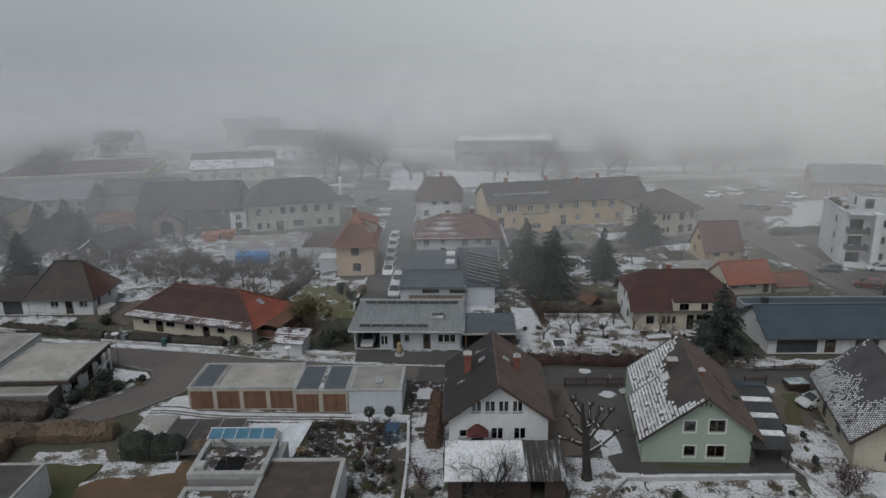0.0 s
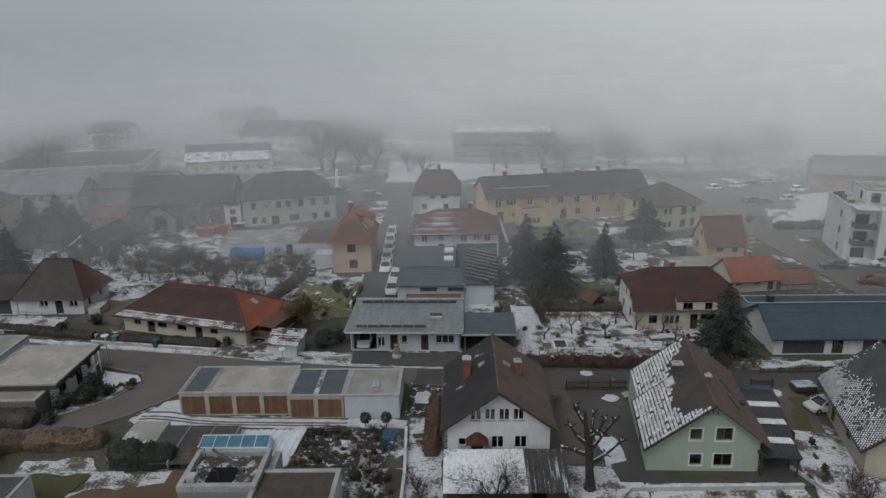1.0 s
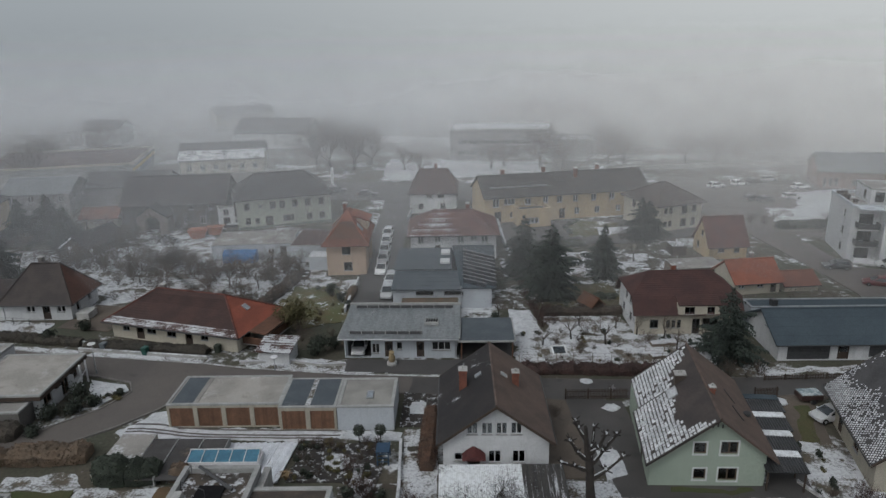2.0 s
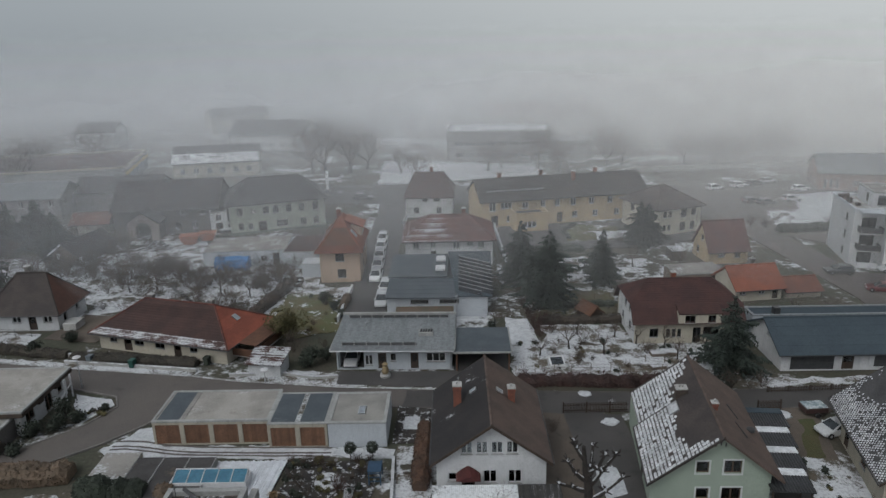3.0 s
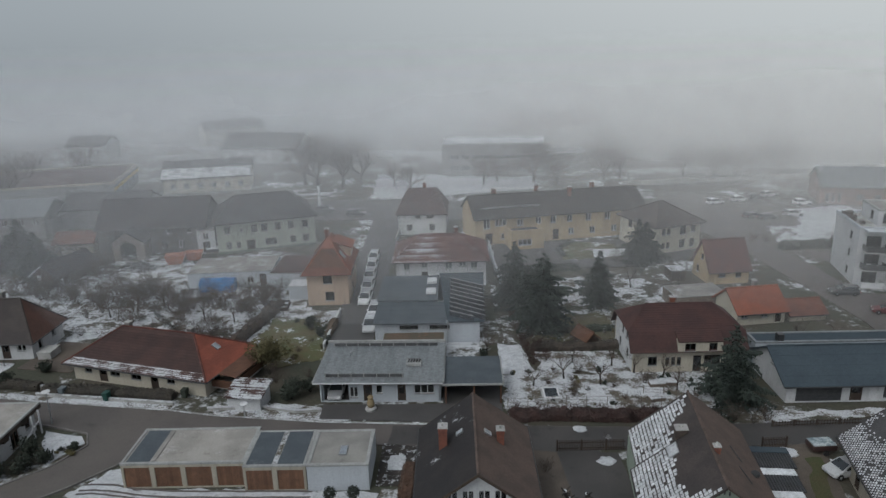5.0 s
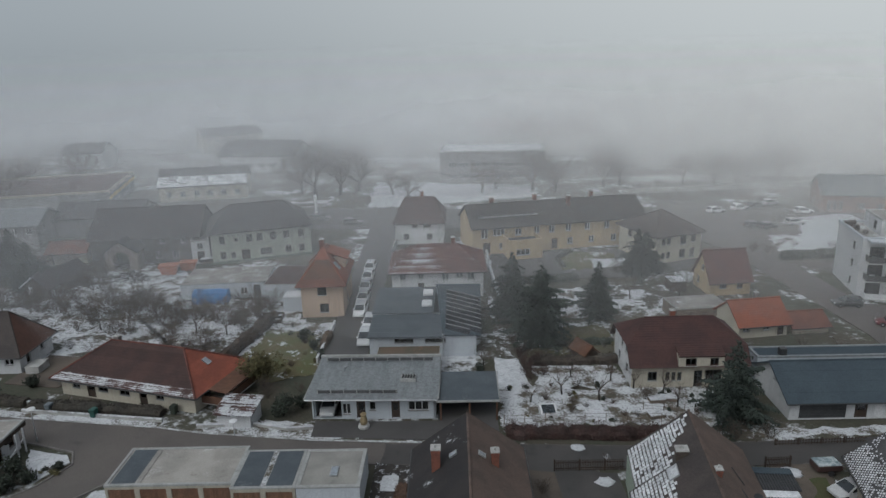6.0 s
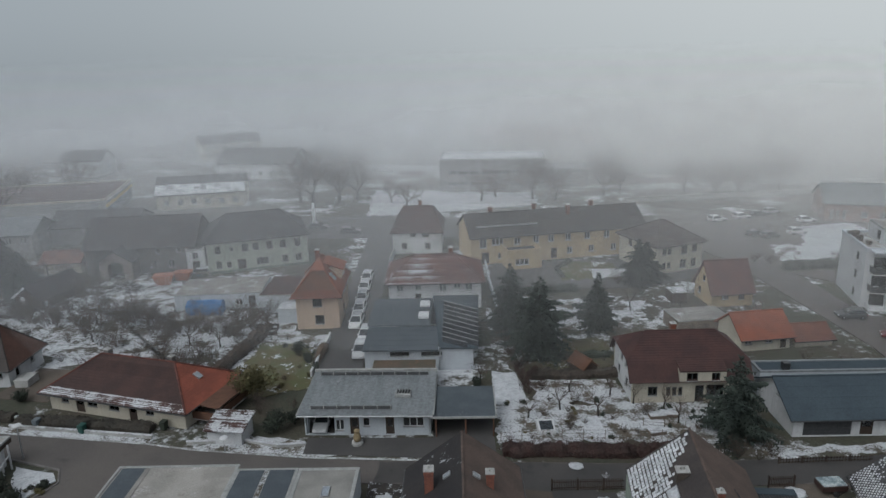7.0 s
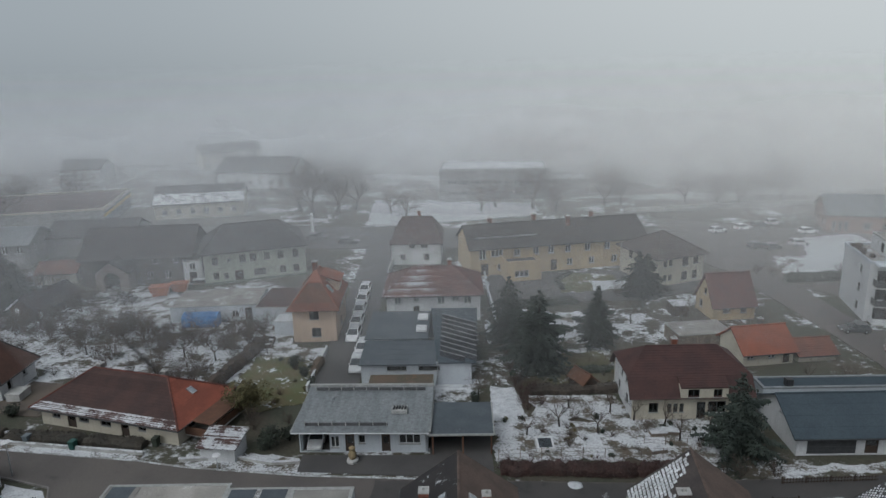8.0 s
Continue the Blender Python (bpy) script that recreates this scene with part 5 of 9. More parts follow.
xc = -HX - 0.4
part("roof", slope_geo([(xc, front, left_at(xc)), (RX, front, HR), (RX, 1.2, HR), (xc, 1.2, left_at(xc))], 0.36, 0.06), ROOF_DARK, gh)
xb = -HX + 0.05
part("roof", slope_geo([(xb, 1.2, left_at(xb)), (RX, 1.2, HR), (RX, back, HR), (xb, back, left_at(xb))], 0.36, 0.06), ROOF_DARK, gh)
part("roof", slope_geo([(HX + 0.85, front, HR - (HX + 0.85 - RX) * kr), (HX + 0.85, back, HR - (HX + 0.85 - RX) * kr), (RX, back, HR), (RX, front, HR)], 0.36, 0.05), ROOF_BROWN, gh)
ridge_on(gh, [(RX, front, HR + 0.04), (RX, back, HR + 0.04)], ROOF_BROWN, 0.13)


def snow_tiles(parent, x0, x1, y0, y1, keep, mat, mod=(0.36, 0.36)):
    """Pads of snow lying tile by tile on the left slope; keep(u, v) says where any is left."""
    q, rnd = Geo(), random.Random(5)
    sl = math.sqrt(1 + kl * kl)
    nu, nv = int((y1 - y0) / mod[0]), int((x1 - x0) * sl / mod[1])
    for i in range(nu):
        for j in range(nv):
            if rnd.random() > keep((i + 0.5) / nu, (j + 0.5) / nv):
                continue
            ya, yb = y0 + i * mod[0] + 0.01, y0 + (i + 1) * mod[0] - rnd.uniform(0.03, 0.08)
            xa, xe = x0 + j * mod[1] / sl + 0.01, x0 + (j + 1) * mod[1] / sl - (rnd.uniform(0.05, 0.11) if rnd.random() < 0.85 else 0.01)
            t = 0.075 + rnd.uniform(0, 0.02)
            q.box(xa, xe, ya, yb, 0, 0.02)
            for k in range(8):
                x, y, z = q.v[-8 + k]
                q.v[-8 + k] = (x - t * kl * 0.6, y, left_at(x) + t + z)
    o = part("roof_snow", q, mat, parent, "thin snow lying tile by tile")
    o["kind"] = "stuff"
    return o


snow_tiles(gh, xc + 0.05, RX - 0.2, front + 0.05, 1.2, lambda u, v: min(0.965, max(0.0, (0.63 + 0.05 * math.sin(u * 7 + 1) + (0.38 - 1.6 * u if u < 0.14 else 0) - v) * 9)), SNOW_ROOF)
snow_tiles(gh, xb + 0.05, RX - 0.2, 1.2, back - 0.05, lambda u, v: min(0.965, max(0.0, (0.60 + 0.68 * max(0, u - 0.2) + 0.05 * math.sin(u * 11) - v) * 9)), SNOW_ROOF)
chimney_on(gh, -1.1, 1.7, 4.6, 6.6, 1.0, 0.75, surf("sooty_brown_render", (0.075, 0.06, 0.05), (0.055, 0.046, 0.04), 1.5, 9, 0.9, 0.4), cap=CONCRETE, pots=2)
chimney_on(gh, 0.95, -1.9, 6.4, 7.4, 0.5, 0.45, BRICK, cap=CONCRETE)
skylight_on(gh, Matrix.Translation((-2.0, 0.3, left_at(-2.0) + 0.08)) @ Matrix.Rotation(-math.atan(kl), 4, "Y"), 1.0, 1.4, True)
for yy in (-0.6, -3.3):
    g = Geo()
    g.tube([(3.6, yy, HR - (3.6 - RX) * kr + 0.12), (3.0, yy + 1.6, HR - (3.0 - RX) * kr + 0.12)], 0.05, 5)
    part("snow_guard", g, METAL_DARK, gh)
for s in (-1, 1):
    g = Geo()
    g.tube([(HX + 0.85 if s > 0 else xc, front, 0), (HX + 0.85 if s > 0 else xc, back if s > 0 else 1.2, 0)], 0.07, 6)
    g.v = [(x, y, z + (HR - (HX + 0.85 - RX) * kr if x > 0 else left_at(xc)) - 0.1) for x, y, z in g.v]
    part("gutter", g, METAL_DARK, gh)
for dx in (-0.4, 0.0, 0.4):
    q = Geo()
    q.box(RX + dx - 0.07, RX + dx + 0.07, -HY - 0.03, -HY + 0.05, 5.95 - abs(dx) * 0.3, 6.3 - abs(dx) * 0.3, bev=0.02)
    part("vent", q, FRAME_DARK, gh)
g = Geo()
g.lathe([(0.38, 0), (0.40, 0.1), (0.36, 0.2), (0.3, 0.22)], 12)
part("vent_hood", g, METAL_DARK, gh, at=pose(4.6, -1.2, HR - 4.0 * kr + 0.1))



def skew(t, k):
    """Leans a whole thing's plan sideways, as old plots do."""
    s = Matrix(((1, k, 0, 0), (0, 1, 0, 0), (0, 0, 1, 0), (0, 0, 0, 1)))
    done = set()
    for o in t.children_recursive:
        m, q = o.matrix_basis.copy(), o.parent
        while q is not t:
            m, q = q.matrix_basis @ m, q.parent
        if o.data.name not in done:
            done.add(o.data.name)
            o.data.transform(m.inverted() @ s @ m)


skew(gh, 0.11)

# row of carport roofs beside the green house
for k, y in enumerate((47.6, 50.5, 53.4, 56.4)):
    cp = thing("carport", pose(29.5 + 0.28 * (y - 47), y + 1.3, 0, 0, 0, -5), "low carport with a dark corrugated roof and a strip of snow", "carport", "carports beside the green house")
    part("roof", corrugated(-1.6, 1.9, -1.35, 0.55, 2.25, 2.25 + 0.12, 0.25, 0.03), METAL_DARK, cp)
    g = Geo()
    g.box(-1.6, 1.9, 0.55, 1.35, 2.2, 2.46, bev=0.02)
    part("snow_cover", g, SNOW_ROOF if k < 3 else ROOF_TEAL, cp)
    for x in (-1.4, 1.7):
        for y_ in (-1.1, 0.7):
            g = Geo()
            g.box(x - 0.06, x + 0.06, y_, y_ + 0.12, 0, 2.2)
            part("post", g, WOOD_DARK, cp)

# ---- beige house with the diamond tile roof ----
nh_m = pose(43.3, 52.9, 0, 0, 0, -11.5)
nh = house(nh_m, 9.4, 11.6, 3.5, "beige house with a dark diamond-slate roof speckled with snow", PLASTER_BEIGE, "gable", "y", 7.6, 0.7, 0.6, roofs={"W": ROOF_SLATE, "E": ROOF_SLATE},
           openings={"W": [(-2.5, 0.05, 1.0, 2.1, "door"), (1.5, 0.9, 1.2, 1.2)], "S": [(-1.6, 0.9, 1.1, 1.2), (1.6, 0.9, 1.1, 1.2)]}, frame_mat=FRAME_BROWN)
q, rnd = Geo(), random.Random(9)
kw_ = (7.6 - 3.5) / 4.7
sl = math.sqrt(1 + kw_ * kw_)
for i in range(-2, 42):
    for j in range(0, 40):
        u, v = -6.4 + i * 0.34 + (j % 2) * 0.17, 0.1 + j * 0.19
        if not (-6.35 < u < 6.35 and v < 5.4 * sl):
            continue
        f = noise.noise((u * 0.35, v * 0.45, 2.0)) * 0.5
        near = max(0, 1 - (u + 6.4) / 2.2)
        keep = 0.88 + 0.5 * f + near * 0.5 - 1.25 * min(1.0, max(0.0, (v - 2.4 - 0.7 * math.sin(u * 0.9 + 0.5)) / 2.0)) * min(1.0, max(0.0, (u + 4.4) / 2.4)) * min(1.0, max(0.0, (6.6 - u) / 1.6))
        if rnd.random() > keep:
            continue
        x = -5.4 + v / sl
        z = 7.6 + x * kw_ + 0.07
        r = 0.118 * rnd.uniform(0.8, 1.15)
        q.solid([(x - r / sl, u, z - r / sl * kw_), (x, u - r, z), (x + r / sl, u, z + r / sl * kw_), (x, u + r, z), (x, u, z + 0.035)], [(0, 1, 4), (1, 2, 4), (2, 3, 4), (3, 0, 4)])
part("roof_snow", q, SNOW_ROOF, nh, "snow caught tile by tile on diamond slates")["kind"] = "stuff"
flat_building(pose(38.9, 51.6, 0, 0, 0, -11.5), 0.9, 3.0, 2.0, "narrow grey lean-to beside the beige house", WOOD_GREY, ROOF_BITUMEN, 0.1, 0.12, category="shed", name="lean_to")

# ---- red barn-roofed house ----
rg = thing("house", pose(31.8, 80.7, 0, 0, 0, 1), "white house with a maroon mansard roof", "house")
RW, RD = 6.6, 4.0
prof = [(-RD - 0.6, 2.9), (-RD + 1.1, 5.7), (0, 7.4), (RD - 1.1, 5.7), (RD + 0.6, 2.9)]
rows_w = [(-1.6, 0.9, 1.0, 1.2), (1.6, 0.9, 1.0, 1.2), (-0.6, 3.2, 0.8, 1.3), (1.2, 3.2, 0.8, 1.2)]
top_w = [(-RD + 0.3, 3.9), (-RD + 0.95, 4.75), (RD - 0.95, 4.75), (RD - 0.3, 3.9)]
for side in "EW":
    turn = SIDE[side][0]
    part("wall", wall_geo(2 * RD - 0.6, top_w, rows_w), PLASTER_WHITE, rg, at=pose(0, 0, 0, 0, 0, turn) @ pose(0, -RW, 0))
    for o in rows_w:
        window_on(rg, pose(0, 0, 0, 0, 0, turn) @ pose(o[0], -RW, o[1]), o[2], o[3], frame_mat=FRAME_DARK)
rs = [(-4.2, 0.9, 1.1, 1.2), (-2.4, 0.9, 0.5, 1.1), (-1.7, 0.9, 0.5, 1.1), (-1.0, 0.9, 0.5, 1.1), (1.2, 0.05, 1.0, 2.1), (3.0, 0.8, 2.0, 1.4), (5.2, 0.9, 0.9, 1.1)]
for side in "SN":
    turn = SIDE[side][0]
    part("wall", wall_geo(2 * RW, [(-RW, 3.2), (RW, 3.2)], rs), PLASTER_CREAM, rg, at=pose(0, 0, 0, 0, 0, turn) @ pose(0, -RD, 0))
    for o in rs:
        window_on(rg, pose(0, 0, 0, 0, 0, turn) @ pose(o[0], -RD, o[1]), o[2], o[3], frame_mat=FRAME_DARK, bars=1 if o[2] > 0.8 else 0)
e_, c_ = RW + 0.5, 2.9
for s in (-1, 1):
    part("roof", slope_geo([(-e_, s * (RD + 0.6), 2.9), (e_, s * (RD + 0.6), 2.9), (e_, s * (RD - 0.8), 4.95), (-e_, s * (RD - 0.8), 4.95)], 0.33, 0.04), ROOF_RED_DARK, rg)
    part("roof", slope_geo([(-e_, s * (RD - 0.8), 4.95), (e_, s * (RD - 0.8), 4.95), (e_ - c_, 0, 7.25), (-e_ + c_, 0, 7.25)], 0.33, 0.04), ROOF_RED_DARK, rg)
    part("roof", slope_geo([(s * e_, -RD + 0.8, 4.95), (s * e_, RD - 0.8, 4.95), (s * (e_ - c_), 0, 7.25)], 0.33, 0.04), ROOF_RED_DARK, rg, "half-hipped roof end")
ridge_on(rg, [(-e_ + c_, 0, 7.23), (e_ - c_, 0, 7.23)], ROOF_RED_DARK)
WD0, WD1 = -1.4, 3.9
part("wall_dormer", wall_geo(WD1 - WD0, [((WD0 - WD1) / 2, 4.35), ((WD1 - WD0) / 2, 4.35)], [(-1.2, 3.05, 1.3, 1.0), (1.5, 3.05, 1.0, 1.0)], 0.25, 2.85), PLASTER_CREAM, rg, "cream wall dormer rising through the roof", at=pose((WD0 + WD1) / 2, -RD - 0.55, 0))
for x, w in ((-1.2, 1.3), (1.5, 1.0)):
    window_on(rg, pose((WD0 + WD1) / 2 + x, -RD - 0.55, 3.05), w, 1.0, frame_mat=FRAME_DARK)
g = Geo()
g.box(WD0 + 0.01, WD0 + 0.2, -RD - 0.3, -RD + 0.5, 2.9, 4.34)
g.box(WD1 - 0.2, WD1 - 0.01, -RD - 0.3, -RD + 0.5, 2.9, 4.34)
part("dormer_cheek", g, PLASTER_CREAM, rg)
part("dormer_roof", slope_geo([(WD0 - 0.05, -RD - 0.7, 4.34), (WD1 + 0.05, -RD - 0.7, 4.34), (WD1 + 0.05, -RD + 1.0, 5.15), (WD0 - 0.05, -RD + 1.0, 5.15)], 0.33, 0.04), ROOF_RED_DARK, rg)
chimney_on(rg, -0.5, 0.9, 6.2, 7.7, 0.6, 0.5)
g = Geo()
g.box(-RW + 0.3, RW - 0.3, -RD + 0.3, RD - 0.3, -0.1, 0.05)
g.box(-RW + 0.3, RW - 0.3, -RD + 0.3, RD - 0.3, 2.8, 3.0)
part("floor", g, ROOM_DARK, rg)

# ---- long workshop with the blue-grey roof ----
tb = house(pose(53.6, 74.2, 0, 0, 0, 1.0), 27.0, 7.6, 2.75, "long white workshop with a blue-grey sheet roof", PLASTER_WHITE, "gable", "x", 5.0, 0.7, 0.7, roofs={"S": ROOF_TEAL, "N": ROOF_TEAL}, course=1.4, step=0.02, openings={
    "S": [(-9.8, 0.05, 5.2, 2.2, "darkgarage"), (-5.6, 0.05, 1.4, 2.1, "door"), (-3.6, 0.05, 1.0, 2.1, "whitedoor"), (-1.0, 0.3, 3.0, 1.9, "darkgarage"), (1.6, 0.05, 0.9, 2.1, "whitedoor"), (5.0, 0.05, 3.0, 2.2, "darkgarage")],
    "W": [(0.5, 2.9, 0.9, 1.0)]}, category="workshop", name="workshop")
flat_building(pose(54.0, 79.6, 0, 0, 0, 1.0), 27.4, 2.6, 3.1, "low rear wing with a grey roof edge", PLASTER_GREY, ROOF_TEAL, 0.2, 0.3, ROOF_METAL, category="workshop", name="rear_wing")
g = thing("roof_vent", pose(43.6, 78.6, 3.2), "dark square roof vent", "vent")
q = Geo()
q.box(-0.4, 0.4, -0.4, 0.4, 0, 0.9, bev=0.06)
part("body", q, METAL_DARK, g)

# ---- orange roof, yellow cottage, cream house ----
house(pose(46.5, 92.2, 0, 0, 0, 9), 7.2, 5.3, 2.3, "low house with a bright orange tile roof", PLASTER_CREAM, "gable", "x", 4.5, 0.6, 0.4, roofs={"S": ROOF_ORANGE, "N": ROOF_ORANGE}, openings={"S": [(-2.5, 0.9, 1.0, 1.1), (0.5, 0.9, 1.0, 1.1), (2.6, 0.05, 0.9, 1.9, "door")]},
      chimneys=[(0.6, 0.4, 3.9, 5.3, 0.5, 0.5, CONCRETE_DARK, 1)])
house(pose(53.8, 92.6, 0, 0, 0, 7), 5.4, 4.0, 1.2, "low outbuilding with a faded red tile roof", PLASTER_CREAM, "gable", "x", 2.5, 0.4, 0.3, roofs={"S": ROOF_ORANGE_DIM, "N": ROOF_ORANGE_DIM}, category="outbuilding", name="outbuilding")
flat_building(pose(40.4, 96.7, 0, 0, 0, 8), 8.0, 4.4, 2.0, "low shed with a pale sheet roof", WOOD_GREY, ROOF_GRAVEL_SNOW, 0.1, 0.15, category="shed", name="shed")
house(pose(48.5, 106.8, 0, 0, 0, 7.5), 6.8, 5.2, 2.7, "small yellow cottage with a steep red-brown roof", PLASTER_YELLOW, "gable", "x", 6.8, 0.4, 0.35, roofs={"S": ROOF_MAROON, "N": ROOF_MAROON}, openings={
    "S": [(-1.2, 1.1, 1.2, 0.8), (1.6, 1.0, 1.0, 1.1)], "W": [(0, 3.4, 0.8, 1.0), (-1.1, 0.9, 0.8, 1.2)]}, category="cottage", frame_mat=FRAME_DARK)
house(pose(44.0, 124.0, 0, 0, 0, 23), 10.0, 9.6, 5.6, "cream two-storey house with a dark brown hipped roof", PLASTER_CREAM, "hip", "x", 8.6, 0.6, roofs={"S": ROOF_TAUPE, "W": ROOF_TAUPE, "E": ROOF_TAUPE}, inset=5.2, openings={
    "S": [(-3.3, 3.5, 0.8, 1.2), (-2.2, 3.5, 0.8, 1.2), (1.0, 3.2, 1.3, 1.6), (3.3, 3.4, 1.1, 1.3), (-3.3, 0.9, 0.8, 1.1), (-2.2, 0.9, 0.8, 1.1), (0.9, 0.6, 1.3, 1.6), (3.2, 0.6, 1.1, 1.6)], "W": [(-2, 3.4, 1.0, 1.4), (2, 3.4, 1.0, 1.4)]}, frame_mat=FRAME_DARK)
gc = flat_building(pose(41.0, 106.6, 0, 0, 0, 5), 2.5, 2.6, 1.7, "small dark hut with snow on its flat roof", WOOD_DARK, SNOWY, 0.06, 0.1, category="hut", name="garden_hut")

# ---- long ochre building ----
ly = house(pose(25.0, 131.5, 0, 0, 0, 13), 35.0, 9.5, 5.6, "long ochre two-storey building with a dark slate roof", PLASTER_YELLOW, "gable", "x", 8.7, 0.5, 0.4, roofs={"S": ROOF_SOOT, "N": ROOF_SOOT}, openings={
    "S": [(-15.2, 3.2, 1.3, 2.0), (-12.4, 3.6, 2.2, 1.3, "big"), (-8.5, 3.4, 1.2, 1.3), (-4.8, 3.5, 1.1, 1.4), (-1.8, 3.5, 1.1, 1.4), (1.6, 3.5, 1.1, 1.4), (5.5, 3.5, 1.1, 1.4), (9.5, 3.5, 1.1, 1.4), (13, 3.5, 1.1, 1.4),
          (-14.8, 0.1, 1.4, 2.2, "door"), (-11.5, 0.9, 1.6, 1.2), (-4.2, 0.9, 1.1, 1.3), (-1.2, 0.1, 1.2, 2.1, "door"), (2.0, 0.9, 1.1, 1.3), (6.4, 0.9, 1.1, 1.3), (11, 0.9, 1.1, 1.3)]},
    chimneys=[(-12, 1.2, 7.4, 9.6, 0.7, 0.7, None, 1), (-3, 1.4, 7.4, 9.7, 0.6, 0.6, None, 1), (3, -1.2, 7.4, 9.6, 0.6, 0.6, None, 1), (9, 1.4, 7.4, 9.6, 0.6, 0.6, None, 1)], category="building", name="apartment_house")
g = Geo()
g.tube([(-16, -3.2, 6.85), (-4.0, -3.2, 6.85)], 0.06, 5)
g.tube([(-16, -3.2, 7.02), (-4.0, -3.2, 7.02)], 0.05, 5)
part("snow_guard", g, METAL_GREY, ly)
lb = flat_building(pose(18.2, 123.2, 0, 0, 0, 13), 6.4, 4.4, 2.9, "ochre porch wing with a flat roof terrace", PLASTER_YELLOW, ROOF_SLATE, 0.9, 0.15, PLASTER_YELLOW, openings={"S": [(-0.5, 0.8, 2.6, 1.2, "big")]}, category="building", name="porch_wing")

# ---- brown hip house, red-roofed white house, workshop with tubes ----
house(pose(-0.9, 134.6, 0, 0, 0, 0.5), 9.4, 9.0, 4.6, "white house with a steep dark red hipped roof", PLASTER_WHITE, "hip", "x", 8.5, 0.4, roofs={"S": ROOF_RED_DARK, "E": ROOF_RED_DARK, "W": ROOF_RED_DARK}, inset=2.2, openings={
    "S": [(-0.8, 3.4, 1.0, 1.1), (1.6, 3.4, 1.3, 1.1), (-2.5, 0.9, 1.0, 1.2), (2, 0.9, 1.0, 1.2)]}, chimneys=[(0.4, 0.6, 7.8, 9.6, 0.6, 0.6, None, 1)], frame_mat=FRAME_DARK)
house(pose(2.6, 108.0, 0, 0, 0, 2.0), 14.2, 9.0, 4.7, "white house with a red hipped tile roof dusted with snow", PLASTER_WHITE, "hip", "x", 7.4, 0.6, roofs={"S": ROOF_RED_SNOW, "E": ROOF_RED, "W": ROOF_RED_SNOW}, inset=4.6, openings={
    "S": [(-5.4, 2.9, 1.0, 1.2), (-2.6, 3.2, 0.9, 0.9), (-2.6, 0.4, 0.9, 2.1, "door"), (1.2, 2.9, 1.1, 1.2), (3.4, 3.3, 1.1, 0.9), (5.2, 2.9, 1.1, 1.2)], "E": [(0, 2.9, 1, 1.2)]}, chimneys=[(2.6, 0.6, 6.6, 8.3, 0.6, 0.6, None, 1)], frame_mat=None, curtain="full")
PANEL_BLACK = surf("black_solar_glass", (0.018, 0.02, 0.024), (0.014, 0.016, 0.02), 1, 6, 0.25, 0.0, spec=0.5)
wk = thing("workshop", pose(0.9, 90.8, 0), "workshop with a dark blue-grey sheet roof in two levels", "workshop")
part("wall", wall_geo(13.6, [(-6.8, 3.0), (6.8, 3.0)], [(-2.4, 1.9, 2.4, 0.6), (1.6, 1.9, 2.6, 0.6)]), PLASTER_GREY, wk, at=pose(0, -6.4, 0))
for o in ((-2.4, 1.9, 2.4, 0.6), (1.6, 1.9, 2.6, 0.6)):
    window_on(wk, pose(o[0], -6.4, o[1]), o[2], o[3], frame_mat=FRAME_DARK, bars=3)
part("wall", wall_geo(13.4, [(-6.7, 2.9), (6.7, 3.9)], []), PLASTER_GREY, wk, at=pose(6.8, 0.5, 0, 0, 0, 90))
part("wall", wall_geo(13.4, [(-6.7, 3.9), (6.7, 2.9)], []), PLASTER_GREY, wk, at=pose(-6.8, 0.5, 0, 0, 0, -90))
part("wall", wall_geo(13.6, [(-6.8, 3.9), (6.8, 3.9)], []), PLASTER_GREY, wk, at=pose(0, 7.4, 0, 0, 0, 180))
part("roof", slope_geo([(-7.0, -6.9, 3.0), (2.5, -6.9, 3.0), (2.2, -0.9, 3.4), (-7.0, -0.9, 3.4)], 1.2, 0.02), ROOF_BLUEGREY, wk, "blue-grey sheet roof")
part("roof", slope_geo([(-7.2, -0.9, 3.6), (1.2, -0.9, 3.6), (1.2, 7.4, 4.0), (-7.2, 7.4, 4.0)], 0, 0.0), ROOF_BLUEGREY, wk, "dark flat roof")
part("roof", slope_geo([(2.6, -6.7, 3.1), (7.4, -6.7, 3.1), (7.8, 7.8, 4.2), (1.2, 7.8, 4.2)], 1.2, 0.02), ROOF_TEAL, wk, "blue-grey sheet roof")
for y in (1.5, 5.0):
    g = Geo()
    g.box(-0.7, 0.7, -0.85, 0.85, 0, 0.35, bev=0.08)
    part("rooflight", g, WHITE_PAINT, wk, "white rooflight dome", at=pose(0.2, y, 3.7 + (y + 1) * 0.045))
g = Geo()
g.tube([(2.7, -6.65, 3.25), (2.6, -6.7, 0.05)], 0.08, 6)
part("downpipe", g, METAL_GREY, wk)
